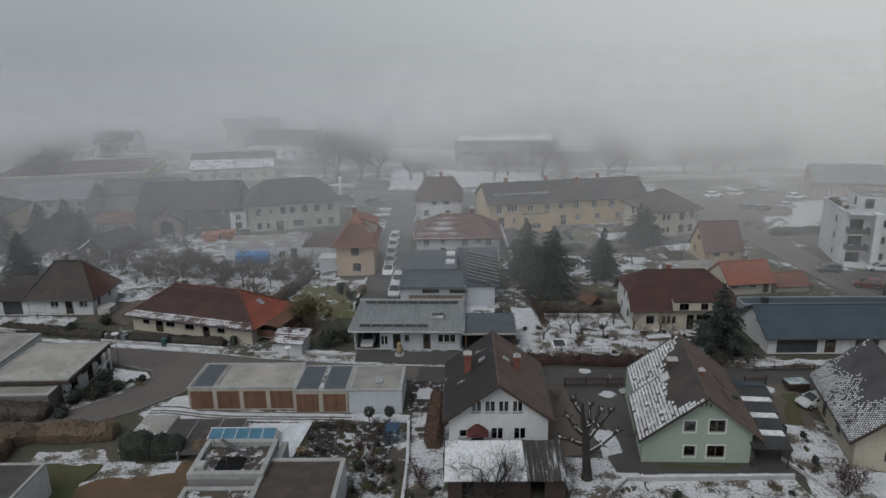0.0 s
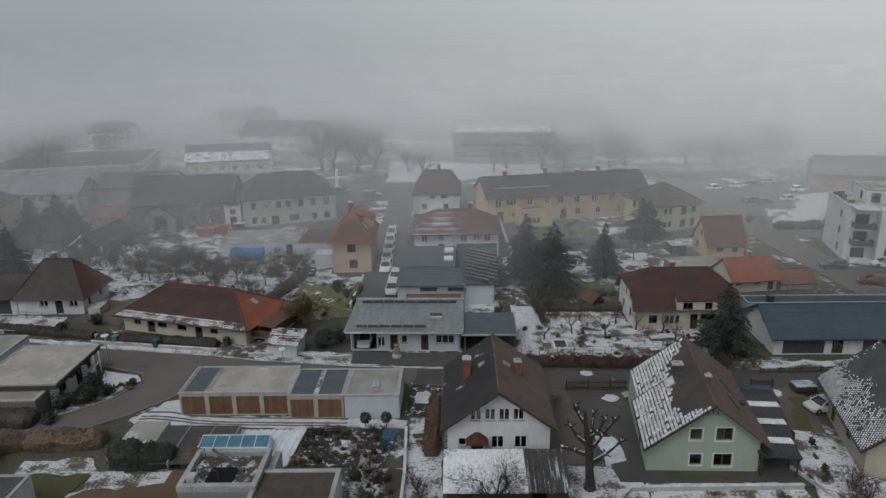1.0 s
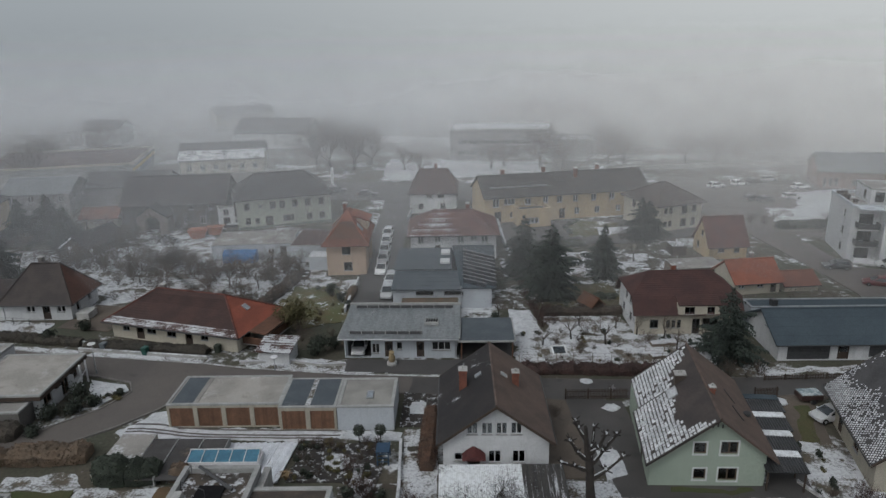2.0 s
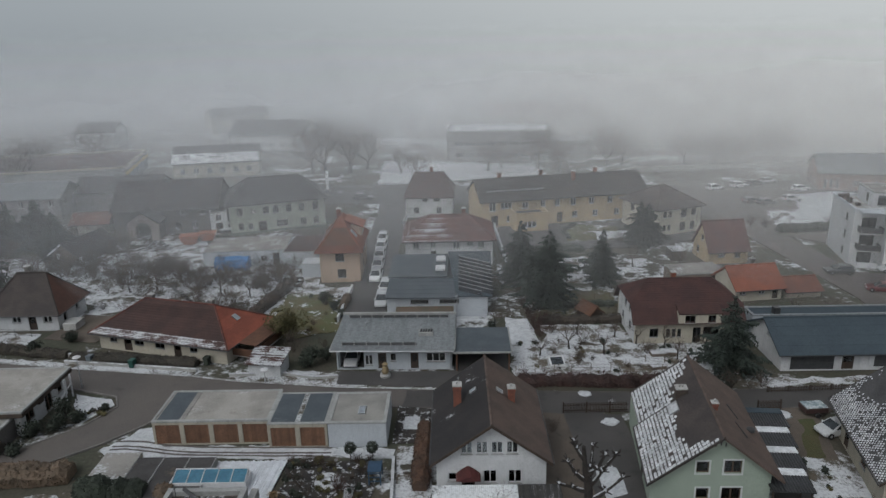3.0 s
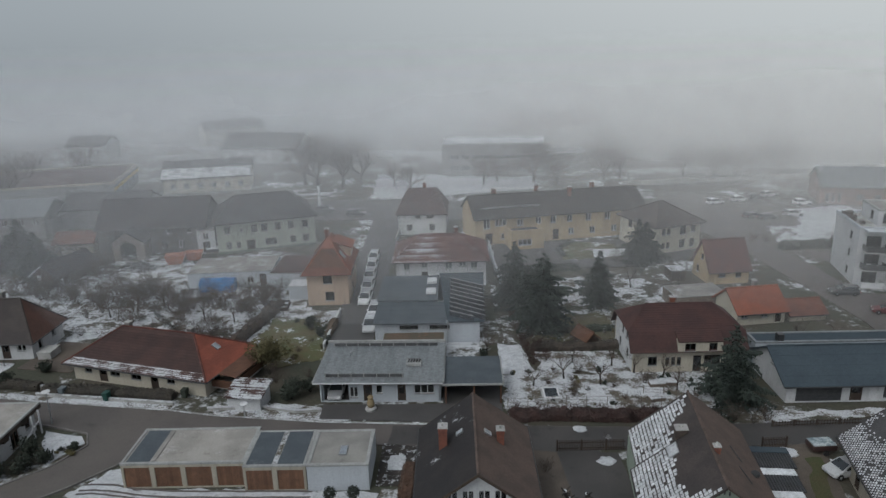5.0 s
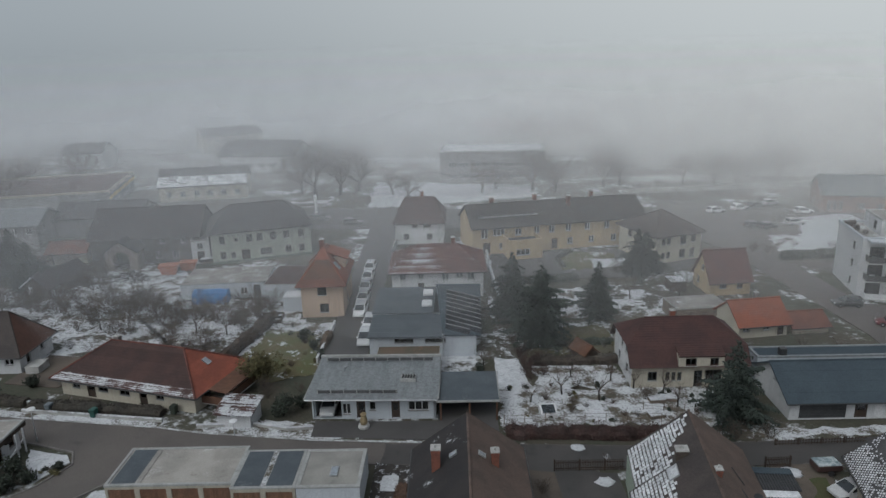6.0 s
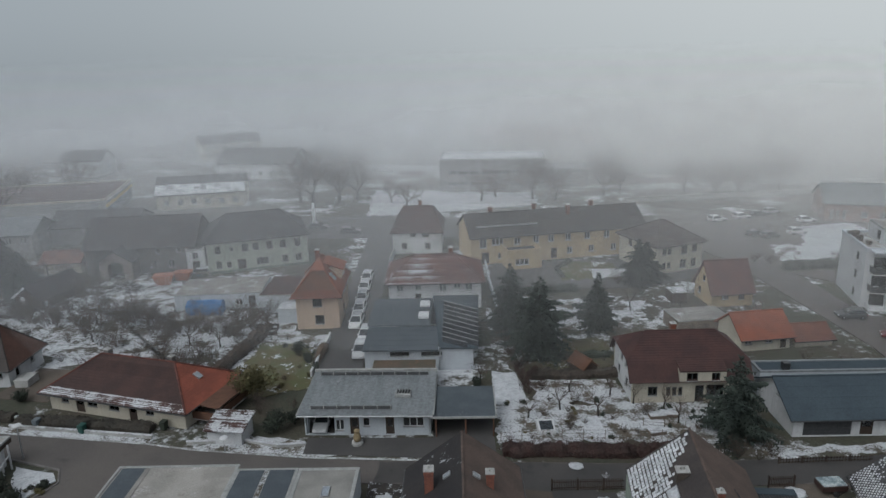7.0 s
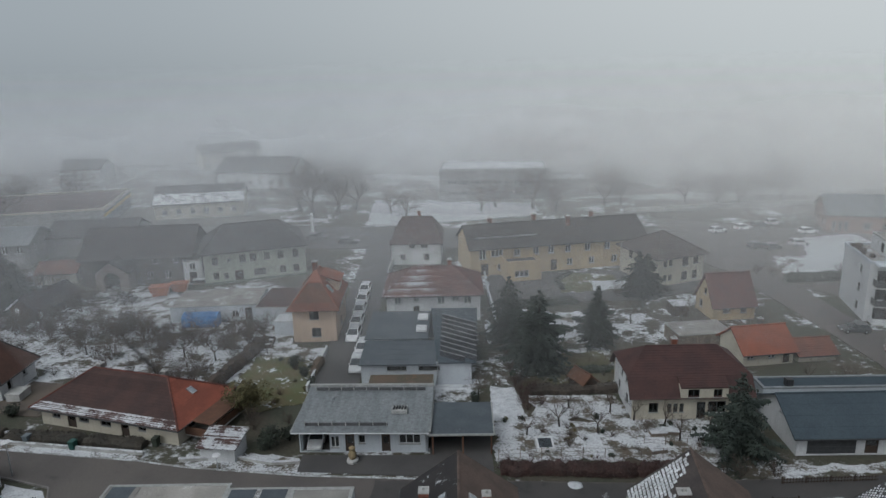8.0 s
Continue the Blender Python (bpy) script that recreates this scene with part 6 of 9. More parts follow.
for k in range(9):
    g = Geo()
    y = 5.4 - k * 1.22
    z = lambda yy: 3.1 + (yy + 6.7) * 0.0759 + 0.35
    x0, x1 = 2.9, 7.5
    y0, y1 = y, y - 2.6
    if k == 8:
        x1, y1 = 6.0, y - 1.6
    g.tube([(x0, y0, z(y0)), (x1, y1, z(y1))], 0.04, 6)
    part("collector_tube", g, RIM, wk)
    g = Geo()
    g.face([(x0, y0 - 0.12, z(y0) - 0.02), (x1, y1 - 0.12, z(y1) - 0.02), (x1, y1 - 0.75, z(y1) - 0.34), (x0, y0 - 0.75, z(y0) - 0.34)])
    g.face([(x0, y0 - 0.75, z(y0) - 0.38), (x1, y1 - 0.75, z(y1) - 0.38), (x1, y1 - 0.12, z(y1) - 0.06), (x0, y0 - 0.12, z(y0) - 0.06)])
    part("solar_panel", g, PANEL_BLACK, wk)
ms = flat_building(pose(-1.0, 80.6, 0), 7.6, 4.2, 2.2, "low shed with a mossy brown and green roof behind the bungalow", WOOD_GREY, surf("brown_mossy_boards", (0.105, 0.078, 0.058), (0.070, 0.066, 0.050), 0.6, 7, 0.9, 0.3, stain=(0.16, 0.09, 0.06), stain_scale=1.2), 0.08, 0.12, category="shed", name="shed")
part("sheet_roof", slope_geo([(-3.9, -2.6, 2.22), (3.9, -2.6, 2.22), (3.9, -0.3, 2.42), (-3.9, -0.3, 2.42)], 0.6, 0.03, 0.05), surf("green_ribbed_sheet", (0.062, 0.088, 0.078), (0.050, 0.072, 0.066), 0.8, 7, 0.7, 0.2), ms, "green ribbed roof sheets")

# ---- apricot house ----
ROOF_UMBER = surf("umber_roof_tiles", (0.12, 0.068, 0.05), (0.09, 0.054, 0.043), 0.5, 7, 0.8, 0.5, 0.03)
pk = house(pose(-14.15, 100.9, 0, 0, 0, 2), 6.0, 9.0, 5.75, "apricot two-storey house with a steep orange and brown tiled roof", PLASTER_PINK, "hip", "y", 9.4, 0.5, roofs={"S": ROOF_UMBER, "E": ROOF_ORANGE, "W": ROOF_UMBER}, inset=3.6, openings={
    "S": [(0.0, 3.4, 1.3, 1.4), (0.2, 0.7, 1.3, 1.4)], "E": [(-2.0, 3.4, 1.2, 1.4), (1.6, 3.4, 1.2, 1.4), (0, 0.7, 1.2, 1.4)]}, chimneys=[(-0.7, 1.6, 8.4, 10.1, 0.6, 0.6, None, 1)], frame_mat=FRAME_DARK, ridge_mat=ROOF_ORANGE)
part("eave_skirt", slope_geo([(-3.75, -5.3, 5.0), (3.75, -5.3, 5.0), (3.0, -4.5, 5.95), (-3.0, -4.5, 5.95)], 0.33, 0.04, 0.05), ROOF_ORANGE_DIM, pk, "orange tiled skirt along the eave")
part("roof_cap", slope_geo([(-1.1, -2.75, 8.35), (1.1, -2.75, 8.35), (0.15, -1.2, 9.75), (-0.15, -1.2, 9.75)], 0.33, 0.03, 0.05), ROOF_ORANGE, pk, "patch of newer orange tiles below the ridge")
g = Geo()
g.box(1.2, 3.0, -0.5, 2.3, 6.2, 7.9)
part("dormer", g, PLASTER_PINK, pk)
part("dormer_roof", slope_geo([(3.4, -0.9, 7.75), (3.4, 2.7, 7.75), (0.5, 2.7, 8.9), (0.5, -0.9, 8.9)], 0.33, 0.03), ROOF_ORANGE, pk)
window_on(pk, pose(3.01, 0.9, 6.55, 0, 0, 90), 1.6, 0.95, frame_mat=FRAME_DARK)
skylight_on(pk, plane_on((3.5, -5.0, 5.15), (3.5, 5.0, 5.15), (0, -5.0, 9.4), 0.30, 0.45), 0.8, 1.3)

flat_building(pose(-20.7, 106.2, 0), 6.6, 8.2, 2.8, "dark annex with a brown felt roof", PLASTER_GREY, ROOF_RED_DARK, 0.1, 0.15, category="annex", name="annex")
flat_building(pose(-19.0, 99.6, 0), 2.8, 2.6, 2.2, "small hut with snow on its roof", PLASTER_GREY, SNOWY, 0.08, 0.1, category="hut", name="hut")
# ---- long shed with the blue tarpaulin ----
flat_building(pose(-31.0, 106.8, 0, 0, 0, 5), 13.0, 7.0, 2.5, "long low shed with a pale snowy roof", PLASTER_GREY, ROOF_GRAVEL_SNOW, 0.1, 0.15, openings={"S": [(3.0, 0.6, 1.0, 1.0), (5.0, 0.05, 1.0, 2.0, "door")]}, category="shed", name="shed")
bt = thing("tarpaulin_stack", pose(-32.4, 101.9, 0, 0, 0, 3), "stack covered with a blue tarpaulin", "tarpaulin")
q, n_ = Geo(), 12
rnd = random.Random(4)
rings = []
for k in range(n_ + 1):
    x = -2.6 + 5.2 * k / n_
    j = lambda: rnd.uniform(-0.06, 0.06)
    rings.append([(x, -0.95 + j(), 0), (x, -0.9 + j(), 1.2 + j()), (x, -0.75 + j(), 1.75 + j()), (x, 0.1, 2.05 + j()), (x, 0.8 + j(), 1.9 + j()), (x, 0.95 + j(), 1.2), (x, 0.95, 0)])
q.rings(rings)
part("cover", q, BLUE_TARP, bt)

# ---- white institution, dark farm building with an arch ----
house(pose(-31.3, 126.6, 0, 0, 0, 19.5), 17.6, 10.5, 6.1, "long pale two-storey house with a dark hipped slate roof", PLASTER_PALE, "hip", "x", 9.6, 0.5, roofs={"S": ROOF_SLATE, "E": ROOF_SLATE, "W": ROOF_SLATE}, inset=4.5, openings={
    "S": [(-6.9, 3.6, 0.9, 1.4), (-4.5, 3.9, 0.5, 0.6), (-2.2, 3.6, 1.0, 1.4), (-0.4, 3.6, 1.0, 1.4), (2.0, 3.6, 1.0, 1.4), (4.4, 3.6, 1.0, 1.4), (7.0, 3.6, 1.0, 1.4),
          (-6.9, 0.8, 0.9, 1.3), (-5.2, 0.8, 0.7, 1.1), (-3.0, 0.05, 1.4, 2.1, "door"), (0.6, 0.9, 2.0, 1.2, "big"), (4.6, 0.8, 1.0, 1.3), (7.0, 0.8, 1.0, 1.3)], "E": [(-2, 3.6, 1, 1.4), (2, 3.6, 1, 1.4)]}, frame_mat=FRAME_DARK, plinth=surf("green_plinth", (0.16, 0.20, 0.16), (0.13, 0.16, 0.13)))
flat_building(pose(-40.9, 121.6, 0, 0, 0, 19.5), 3.0, 4.5, 4.2, "white porch beside the long house", PLASTER_WHITE, ROOF_SLATE, 0.2, 0.2, openings={"S": [(0, 0.1, 1.2, 2.1, "door"), (0, 2.6, 1.0, 1.2)]}, category="porch", name="porch")
ROOF_OLD = surf("old_dark_roof_tiles", (0.042, 0.036, 0.036), (0.030, 0.028, 0.029), 0.5, 6, 0.85, 0.4, 0.03, snow=(0.68, 0.72), snow_scale=0.4)
fb = house(pose(-50.2, 124.6, 0, 0, 0, 6), 18.6, 10.2, 5.3, "dark farm building with a broad slate roof", surf("dark_weathered_plaster", (0.10, 0.095, 0.092), (0.08, 0.075, 0.072), 0.4, 12, 0.9, 0.2, streak=0.25), "gable", "x", 9.3, 0.6, 0.3, roofs={"S": ROOF_OLD, "E": ROOF_OLD, "W": ROOF_OLD}, openings={
    "S": [(-1.0, 0.8, 1.0, 1.4), (2.0, 0.8, 1.0, 1.4), (5.0, 0.8, 1.0, 1.4), (-1.0, 3.6, 0.8, 0.9), (3.0, 3.6, 0.8, 0.9), (6.5, 3.6, 0.8, 0.9)]}, category="farm building", name="farm_building")
ar = thing("gate_house", pose(-52.6, 115.6, 0, 0, 0, 6), "old plastered gate house with an arched doorway", "gate house")
PL = surf("old_grey_plaster", (0.24, 0.215, 0.195), (0.19, 0.17, 0.155), 0.4, 12, 0.9, 0.2, streak=0.25)
q = Geo()
n_ = 10
arc = [(1.3 * math.cos(math.pi * k / n_), 2.2 + 1.2 * math.sin(math.pi * k / n_)) for k in range(n_ + 1)]
outer = [(-2.6, 0), (-2.6, 3.6), (0, 5.4), (2.6, 3.6), (2.6, 0)]
for y, s in ((0, 1), (0.4, -1)):
    ring = [(1.3, 0)] + arc + [(-1.3, 0)]
    left = [(-1.3, 0), (-2.6, 0), (-2.6, 3.6), (0, 5.4), (0, 3.4)] + [p for p in reversed(arc[5:])][::-1][1:]
    right = [(1.3, 0), (2.6, 0), (2.6, 3.6), (0, 5.4)] + [p for p in reversed(arc[:6])]
    for poly in (left, right):
        q.face([(x, y, z) for x, z in (poly if s > 0 else reversed(poly))])
for (xa, za), (xb, zb) in zip([(1.3, 0)] + arc, arc + [(-1.3, 0)]):
    q.face([(xa, 0, za), (xa, 0.4, za), (xb, 0.4, zb), (xb, 0, zb)])
part("wall", q, PL, ar)
for s in (-1, 1):
    q = Geo()
    q.box(s * 2.6 - 0.3 * (s > 0), s * 2.6 + 0.3 * (s < 0), 0.4, 4.5, 0, 3.6)
    part("wall", q, PL, ar)
    part("roof", slope_geo([(s * 3.0, -0.3, 3.3), (s * 3.0, 4.8, 3.3), (0, 4.8, 5.5), (0, -0.3, 5.5)], 0.35, 0.04), ROOF_SLATE, ar)

# ---- block of flats ----
AP_M = pose(68.5, 103.7, 0, 0, 0, -9.8)
ap = thing("apartment_block", AP_M, "white three-storey block of flats with stacked balconies", "apartment block")
# local x runs along the balcony front, local y into the block
LEN, DEP, TOP, FL = 30.0, 10.2, 9.3, 3.0
part("wall", wall_geo(DEP - 0.6, [(-DEP / 2 + 0.3, TOP), (DEP / 2 - 0.3, TOP)], [(2.0, 0.9 + FL * s, 1.0, 1.3) for s in range(3)]), PLASTER_WHITE, ap, at=pose(0, DEP / 2, 0, 0, 0, -90))
for s in range(3):
    window_on(ap, pose(0, DEP / 2, 0, 0, 0, -90) @ pose(2.0, 0, 0.9 + FL * s), 1.0, 1.3, frame_mat=FRAME_DARK)
ops = []
for s in range(3):
    for k in range(4):
        ops += [(-LEN / 2 + 2.3 + k * 7.2, 0.15 + FL * s, 2.2, 2.1), (-LEN / 2 + 6.6 + k * 7.2, 0.9 + FL * s, 1.2, 1.3)]
part("wall", wall_geo(LEN, [(-LEN / 2, TOP), (LEN / 2, TOP)], ops), PLASTER_WHITE, ap, at=pose(LEN / 2, 0, 0))
for o in ops:
    window_on(ap, pose(LEN / 2, 0, 0) @ pose(o[0], 0, o[1]), o[2], o[3], frame_mat=FRAME_DARK, bars=1, sill=False)
part("wall", wall_geo(LEN, [(-LEN / 2, TOP), (LEN / 2, TOP)], []), PLASTER_WHITE, ap, at=pose(LEN / 2, DEP, 0, 0, 0, 180))
part("wall", wall_geo(DEP - 0.6, [(-DEP / 2 + 0.3, TOP), (DEP / 2 - 0.3, TOP)], []), PLASTER_WHITE, ap, at=pose(LEN, DEP / 2, 0, 0, 0, 90))
g = Geo()
g.box(0.3, LEN - 0.3, 0.3, DEP - 0.3, TOP - 0.2, TOP + 0.1)
part("roof", g, ROOF_GRAVEL_SNOW, ap)
g = Geo()
g.box(-0.12, LEN, -0.12, 0.25, TOP, TOP + 0.5, bev=0.03)
g.box(-0.12, LEN, DEP - 0.25, DEP + 0.12, TOP, TOP + 0.5, bev=0.03)
g.box(-0.12, 0.25, 0.25, DEP - 0.25, TOP, TOP + 0.5, bev=0.03)
part("roof_rim", g, PLASTER_GREY, ap)
for s in range(3):
    g = Geo()
    g.box(0.3, LEN - 0.3, 0.3, DEP - 0.3, FL * s - 0.15, FL * s + 0.02)
    part("floor", g, ROOM_DARK, ap)
for k in range(4):
    bx = 0.7 + k * 7.2
    for s in range(3):
        g = Geo()
        g.box(bx, bx + 3.3, -1.7, -0.01, FL * s - 0.14, FL * s + 0.06)
        bc = part("balcony", g, CONCRETE, ap)
        q = Geo()
        q.box(bx, bx + 3.3, -1.7, -1.63, FL * s + 0.06, FL * s + 1.0)
        q.box(bx, bx + 0.07, -1.63, -0.02, FL * s + 0.06, FL * s + 1.0)
        q.box(bx + 3.23, bx + 3.3, -1.63, -0.02, FL * s + 0.06, FL * s + 1.0)
        part("railing", q, WHITE_PAINT if s == 0 else FRAME_DARK, bc, "white solid parapet" if s == 0 else "dark balcony panel")
        q = Geo()
        q.box(bx + 0.6, bx + 1.3, -1.2, -0.6, FL * s + 0.06, FL * s + 0.85, bev=0.05)
        part("balcony_chair", q, METAL_GREY if s % 2 else FRAME_DARK, bc)
    g = Geo()
    g.box(bx - 0.15, bx + 3.45, -1.85, -0.01, TOP + 0.05, TOP + 0.3, bev=0.03)
    part("balcony_roof", g, PLASTER_GREY, ap)
    g = Geo()
    g.box(bx + 3.75, bx + 5.0, -1.9, -0.01, 0, TOP + 0.35, bev=0.03)
    part("stair_tower", g, PLASTER_WHITE, ap)
flat_building(AP_M @ pose(16.0, 6.0, TOP + 0.11), 25.0, 6.6, 2.6, "white penthouse storey set back on the roof", PLASTER_WHITE, ROOF_GRAVEL_SNOW, 0.25, 0.3, RIM, openings={"S": [(-11 + 3.4 * k, 0.5, 1.5, 1.7) for k in range(7)], "W": [(0.8, 0.6, 1.2, 1.5)]}, category="penthouse", name="penthouse", frame_mat=FRAME_DARK)
for x, y, w, d, h in ((1.2, 7.8, 1.6, 0.9, 0.75), (1.0, 5.0, 0.8, 0.8, 0.9), (2.1, 9.0, 1.0, 0.6, 0.6), (1.6, 3.2, 0.7, 0.7, 0.5)):
    t = thing("roof_planter", AP_M @ pose(x, y, TOP + 0.1), "dark planter box on the roof terrace", "planter", "roof terrace planters")
    g = Geo()
    g.rings([[(-w * 0.45, -d * 0.45, 0), (w * 0.45, -d * 0.45, 0), (w * 0.45, d * 0.45, 0), (-w * 0.45, d * 0.45, 0)], [(-w / 2, -d / 2, h), (w / 2, -d / 2, h), (w / 2, d / 2, h), (-w / 2, d / 2, h)], [(-w * 0.42, -d * 0.42, h - 0.02), (w * 0.42, -d * 0.42, h - 0.02), (w * 0.42, d * 0.42, h - 0.02), (-w * 0.42, d * 0.42, h - 0.02)]])
    part("box", g, WOOD_DARK, t)

# ---- villa with pool enclosure in the foreground ----
fv = flat_building(pose(-11.4, 41.2, 0), 6.6, 7.0, 2.95, "low flat-roofed villa with a brown planted roof", PLASTER_WHITE, ROOF_MOSS, 0.22, 0.35, RIM, openings={"E": [(1.0, 0.6, 0.9, 1.6)]}, category="villa", name="villa")
fv2 = flat_building(pose(-17.6, 38.4, 0), 5.8, 6.4, 2.5, "lower wing of the villa with snow on a planted roof", PLASTER_WHITE, ROOF_MOSS_SNOW, 0.22, 0.35, RIM, category="villa", name="villa_wing")
rt = flat_building(pose(-17.3, 44.5, 0), 6.1, 4.6, 2.95, "roof terrace with a parapet, planted bed and stair opening", PLASTER_DIM, ROOF_MOSS_SNOW, 0.55, 0.4, RIM, category="villa", name="roof_terrace")
# Solid black plate: the stairwell's shade is painted, nothing opens here.
g = Geo()
g.box(-1.2, 0.9, -1.6, 0.3, 3.05, 3.2)
part("stair_opening", g, STAIRWELL_SHADE, rt, "black plate standing in for a shaded stair opening")
g = Geo()
g.tube([(-1.7, 1.9, 3.75), (1.6, -0.4, 3.35)], 0.16, 4)
part("beam", g, METAL_DARK, rt)
for x, y in ((-2.3, 1.7), (-0.2, -1.2), (-2.4, -0.2)):
    g = Geo()
    g.tube([(x, y, 3.1), (x, y, 4.0)], 0.035, 5)
    part("post", g, METAL_DARK, rt)
g = Geo()
g.tube([(-2.3, 1.7, 4.0), (-2.4, -0.2, 4.0), (-0.2, -1.2, 4.0)], 0.03, 5)
part("handrail", g, METAL_DARK, rt)
g = Geo()
g.box(-2.55, -1.9, -1.7, -0.9, 3.1, 3.75, bev=0.04)
part("roof_unit", g, CONCRETE, rt)
g = Geo()
g.box(3.05, 3.6, 0.6, 3.2, 0, 2.6)
part("stair_wall", g, CONCRETE, rt)
fl = flat_building(pose(-36.9, 40.6, 0), 8.0, 6.6, 2.95, "flat-roofed house with a dark felt roof and white wall", PLASTER_WHITE, ROOF_BITUMEN, 0.15, 0.25, RIM, category="house", name="house")

# pool hall: low flat roofs, glazed pool cover, white decking
ph1 = flat_building(pose(-27.9, 51.8, 0), 3.2, 5.6, 0.75, "low white plinth roof beside the pool hall with snow", PLASTER_CREAM, ROOF_GRAVEL_SNOW, 0.08, 0.15, RIM, category="plinth", name="terrace_plinth")
for k in range(3):
    rp = thing("pool_cover_panel", pose(-25.1 + k * 2.35, 51.4, 0), "dark sliding roof panel beside the pool", "pool cover", "pool cover panels")
    part("panel", slope_geo([(-1.12, -3.0, 0.75), (1.12, -3.0, 0.75), (1.12, 2.5, 0.85), (-1.12, 2.5, 0.85)], 0, 0, 0.12), ROOF_BITUMEN, rp)
    g = Geo()
    g.box(1.12, 1.2, -3.0, 2.5, 0, 0.92)
    part("frame", g, RIM, rp)
pl = thing("pool_enclosure", pose(-18.75, 51.1, 0), "blue glazed pool enclosure with white glazing bars", "pool enclosure")
POOL = surf("blue_pool_glazing", (0.060, 0.165, 0.235), (0.042, 0.125, 0.185), 0.8, 5, 0.15, 0.05, spec=0.7)
part("glazing", slope_geo([(-3.1, -0.75, 1.0), (3.1, -0.75, 1.0), (2.9, 0.75, 1.2), (-3.2, 0.75, 1.2)], 0, 0, 0.06), POOL, pl)
for k in range(6):
    x = -3.1 + 6.2 * k / 5
    g = Geo()
    g.tube([(x, -0.77, 1.05), (x - 0.12, 0.77, 1.25)], 0.045, 4)
    part("glazing_bar", g, WHITE_PAINT, pl)
g = Geo()
g.box(-3.2, 3.2, -0.85, -0.75, 0, 1.05)
g.box(-3.3, 3.0, 0.75, 0.85, 0, 1.25)
g.box(-3.3, -3.15, -0.75, 0.75, 0, 1.0)
g.box(3.05, 3.2, -0.75, 0.75, 0, 1.0)
part("curb", g, WHITE_PAINT, pl)
dk = thing("pool_deck", pose(-16.8, 51.5, 0), "snow-covered boarded pool deck", "deck", kind="structure")
g = Geo()
g.box(-0.105, 0.06, -2.7, 2.7, 0.06, 0.22)
me = g.mesh("board", surf("snowy_boards", (0.62, 0.64, 0.68), (0.52, 0.54, 0.58), 1.0, 8, 0.9, 0.2, per_object=0.12))
for k in range(34):
    part("board", me, None, dk, at=pose(-3.5 + 0.21 * k, 0.06 * math.sin(k * 2.1), 0.012 * (k % 2), 0, 0, -6))

# ---- far buildings in the fog ----
lf = house(pose(-56.8, 170.4, 0, 0, 0, 13), 20.5, 10, 4.0, "long low building with snow on the lower half of its roof", PLASTER_CREAM, "gable", "x", 7.3, 0.5, 0.5, roofs={"S": ROOF_SLATE, "N": ROOF_SLATE}, openings={"S": [(-8 + 3.2 * k, 1.0, 1.2, 1.4) for k in range(6)]}, category="building", name="building", gutters=False)
part("roof_snow", slope_geo([(-10.6, -5.4, 3.80), (10.6, -5.4, 3.80), (10.6, -2.6, 5.66), (-10.6, -2.3, 5.86)], 0.35, 0.03, 0.02), ROOF_SNOW, lf, "snow along the lower half of the roof")
house(pose(-50.6, 206, 0, 0, 0, -6), 22, 13, 5.0, "large gabled building with a white end wall", PLASTER_WHITE, "gable", "x", 8.6, 0.5, 0.4, roofs={"S": ROOF_SLATE, "N": ROOF_SLATE}, category="building", name="building", gutters=False, openings={"S": [(-8 + 3.2 * k, 1.0, 1.2, 1.4) for k in range(6)], "E": [(-2, 2, 1.2, 1.4), (2, 2, 1.2, 1.4)]})
far_hall = flat_building(pose(-92.5, 160.9, 0, 0, 0, 14), 34, 22, 4.6, "flat-roofed hall with a dull red roof and beige fascia", PLASTER_DIM, ROOF_RED_DARK, 0.4, 0.3, PLASTER_BEIGE, category="hall", name="hall", openings={"E": [(-6 + 4 * k, 1.0, 2.4, 2.0, "big") for k in range(4)]})
FASCIA_YELLOW = surf("yellow_fascia_paint", (0.46, 0.35, 0.10), (0.40, 0.31, 0.10), 0.6, 8, 0.7, 0.1, streak=0.1)
for z0, z1, mt in ((3.0, 3.7, FASCIA_YELLOW), (4.2, 4.75, PLASTER_CREAM)):
    g = Geo()
    g.box(17.06, 17.3, -11.1, 11.1, z0, z1, bev=0.03)
    part("fascia", g, mt, far_hall, "yellow fascia band" if mt is FASCIA_YELLOW else "cream fascia band")
house(pose(-80.5, 131, 0, 0, 0, 8), 12, 9, 5.0, "house with a pale sheet roof", PLASTER_DIM, "gable", "x", 7.2, 0.5, 0.5, roofs={"S": ROOF_METAL, "N": ROOF_METAL}, openings={"S": [(-4, 3, 1, 1.3), (-1, 3, 1, 1.3), (2, 3, 1, 1.3), (4.5, 3, 1, 1.3)], "E": [(-2, 3, 1, 1.3), (1.5, 3, 1, 1.3)]}, gutters=False)
house(pose(-67, 140, 0, 0, 0, 6), 16, 9, 4.2, "long shed with a grey roof", PLASTER_DIM, "gable", "x", 6.4, 0.5, 0.5, roofs={"S": ROOF_SLATE, "N": ROOF_SLATE}, category="shed", name="shed", gutters=False)
house(pose(-64.5, 121.5, 0, 0, 0, 8), 6.5, 4.5, 2.2, "low outbuilding with a faded red roof", PLASTER_BEIGE, "gable", "x", 3.6, 0.4, 0.3, roofs={"S": ROOF_ORANGE_DIM, "N": ROOF_ORANGE_DIM}, category="outbuilding", name="outbuilding")
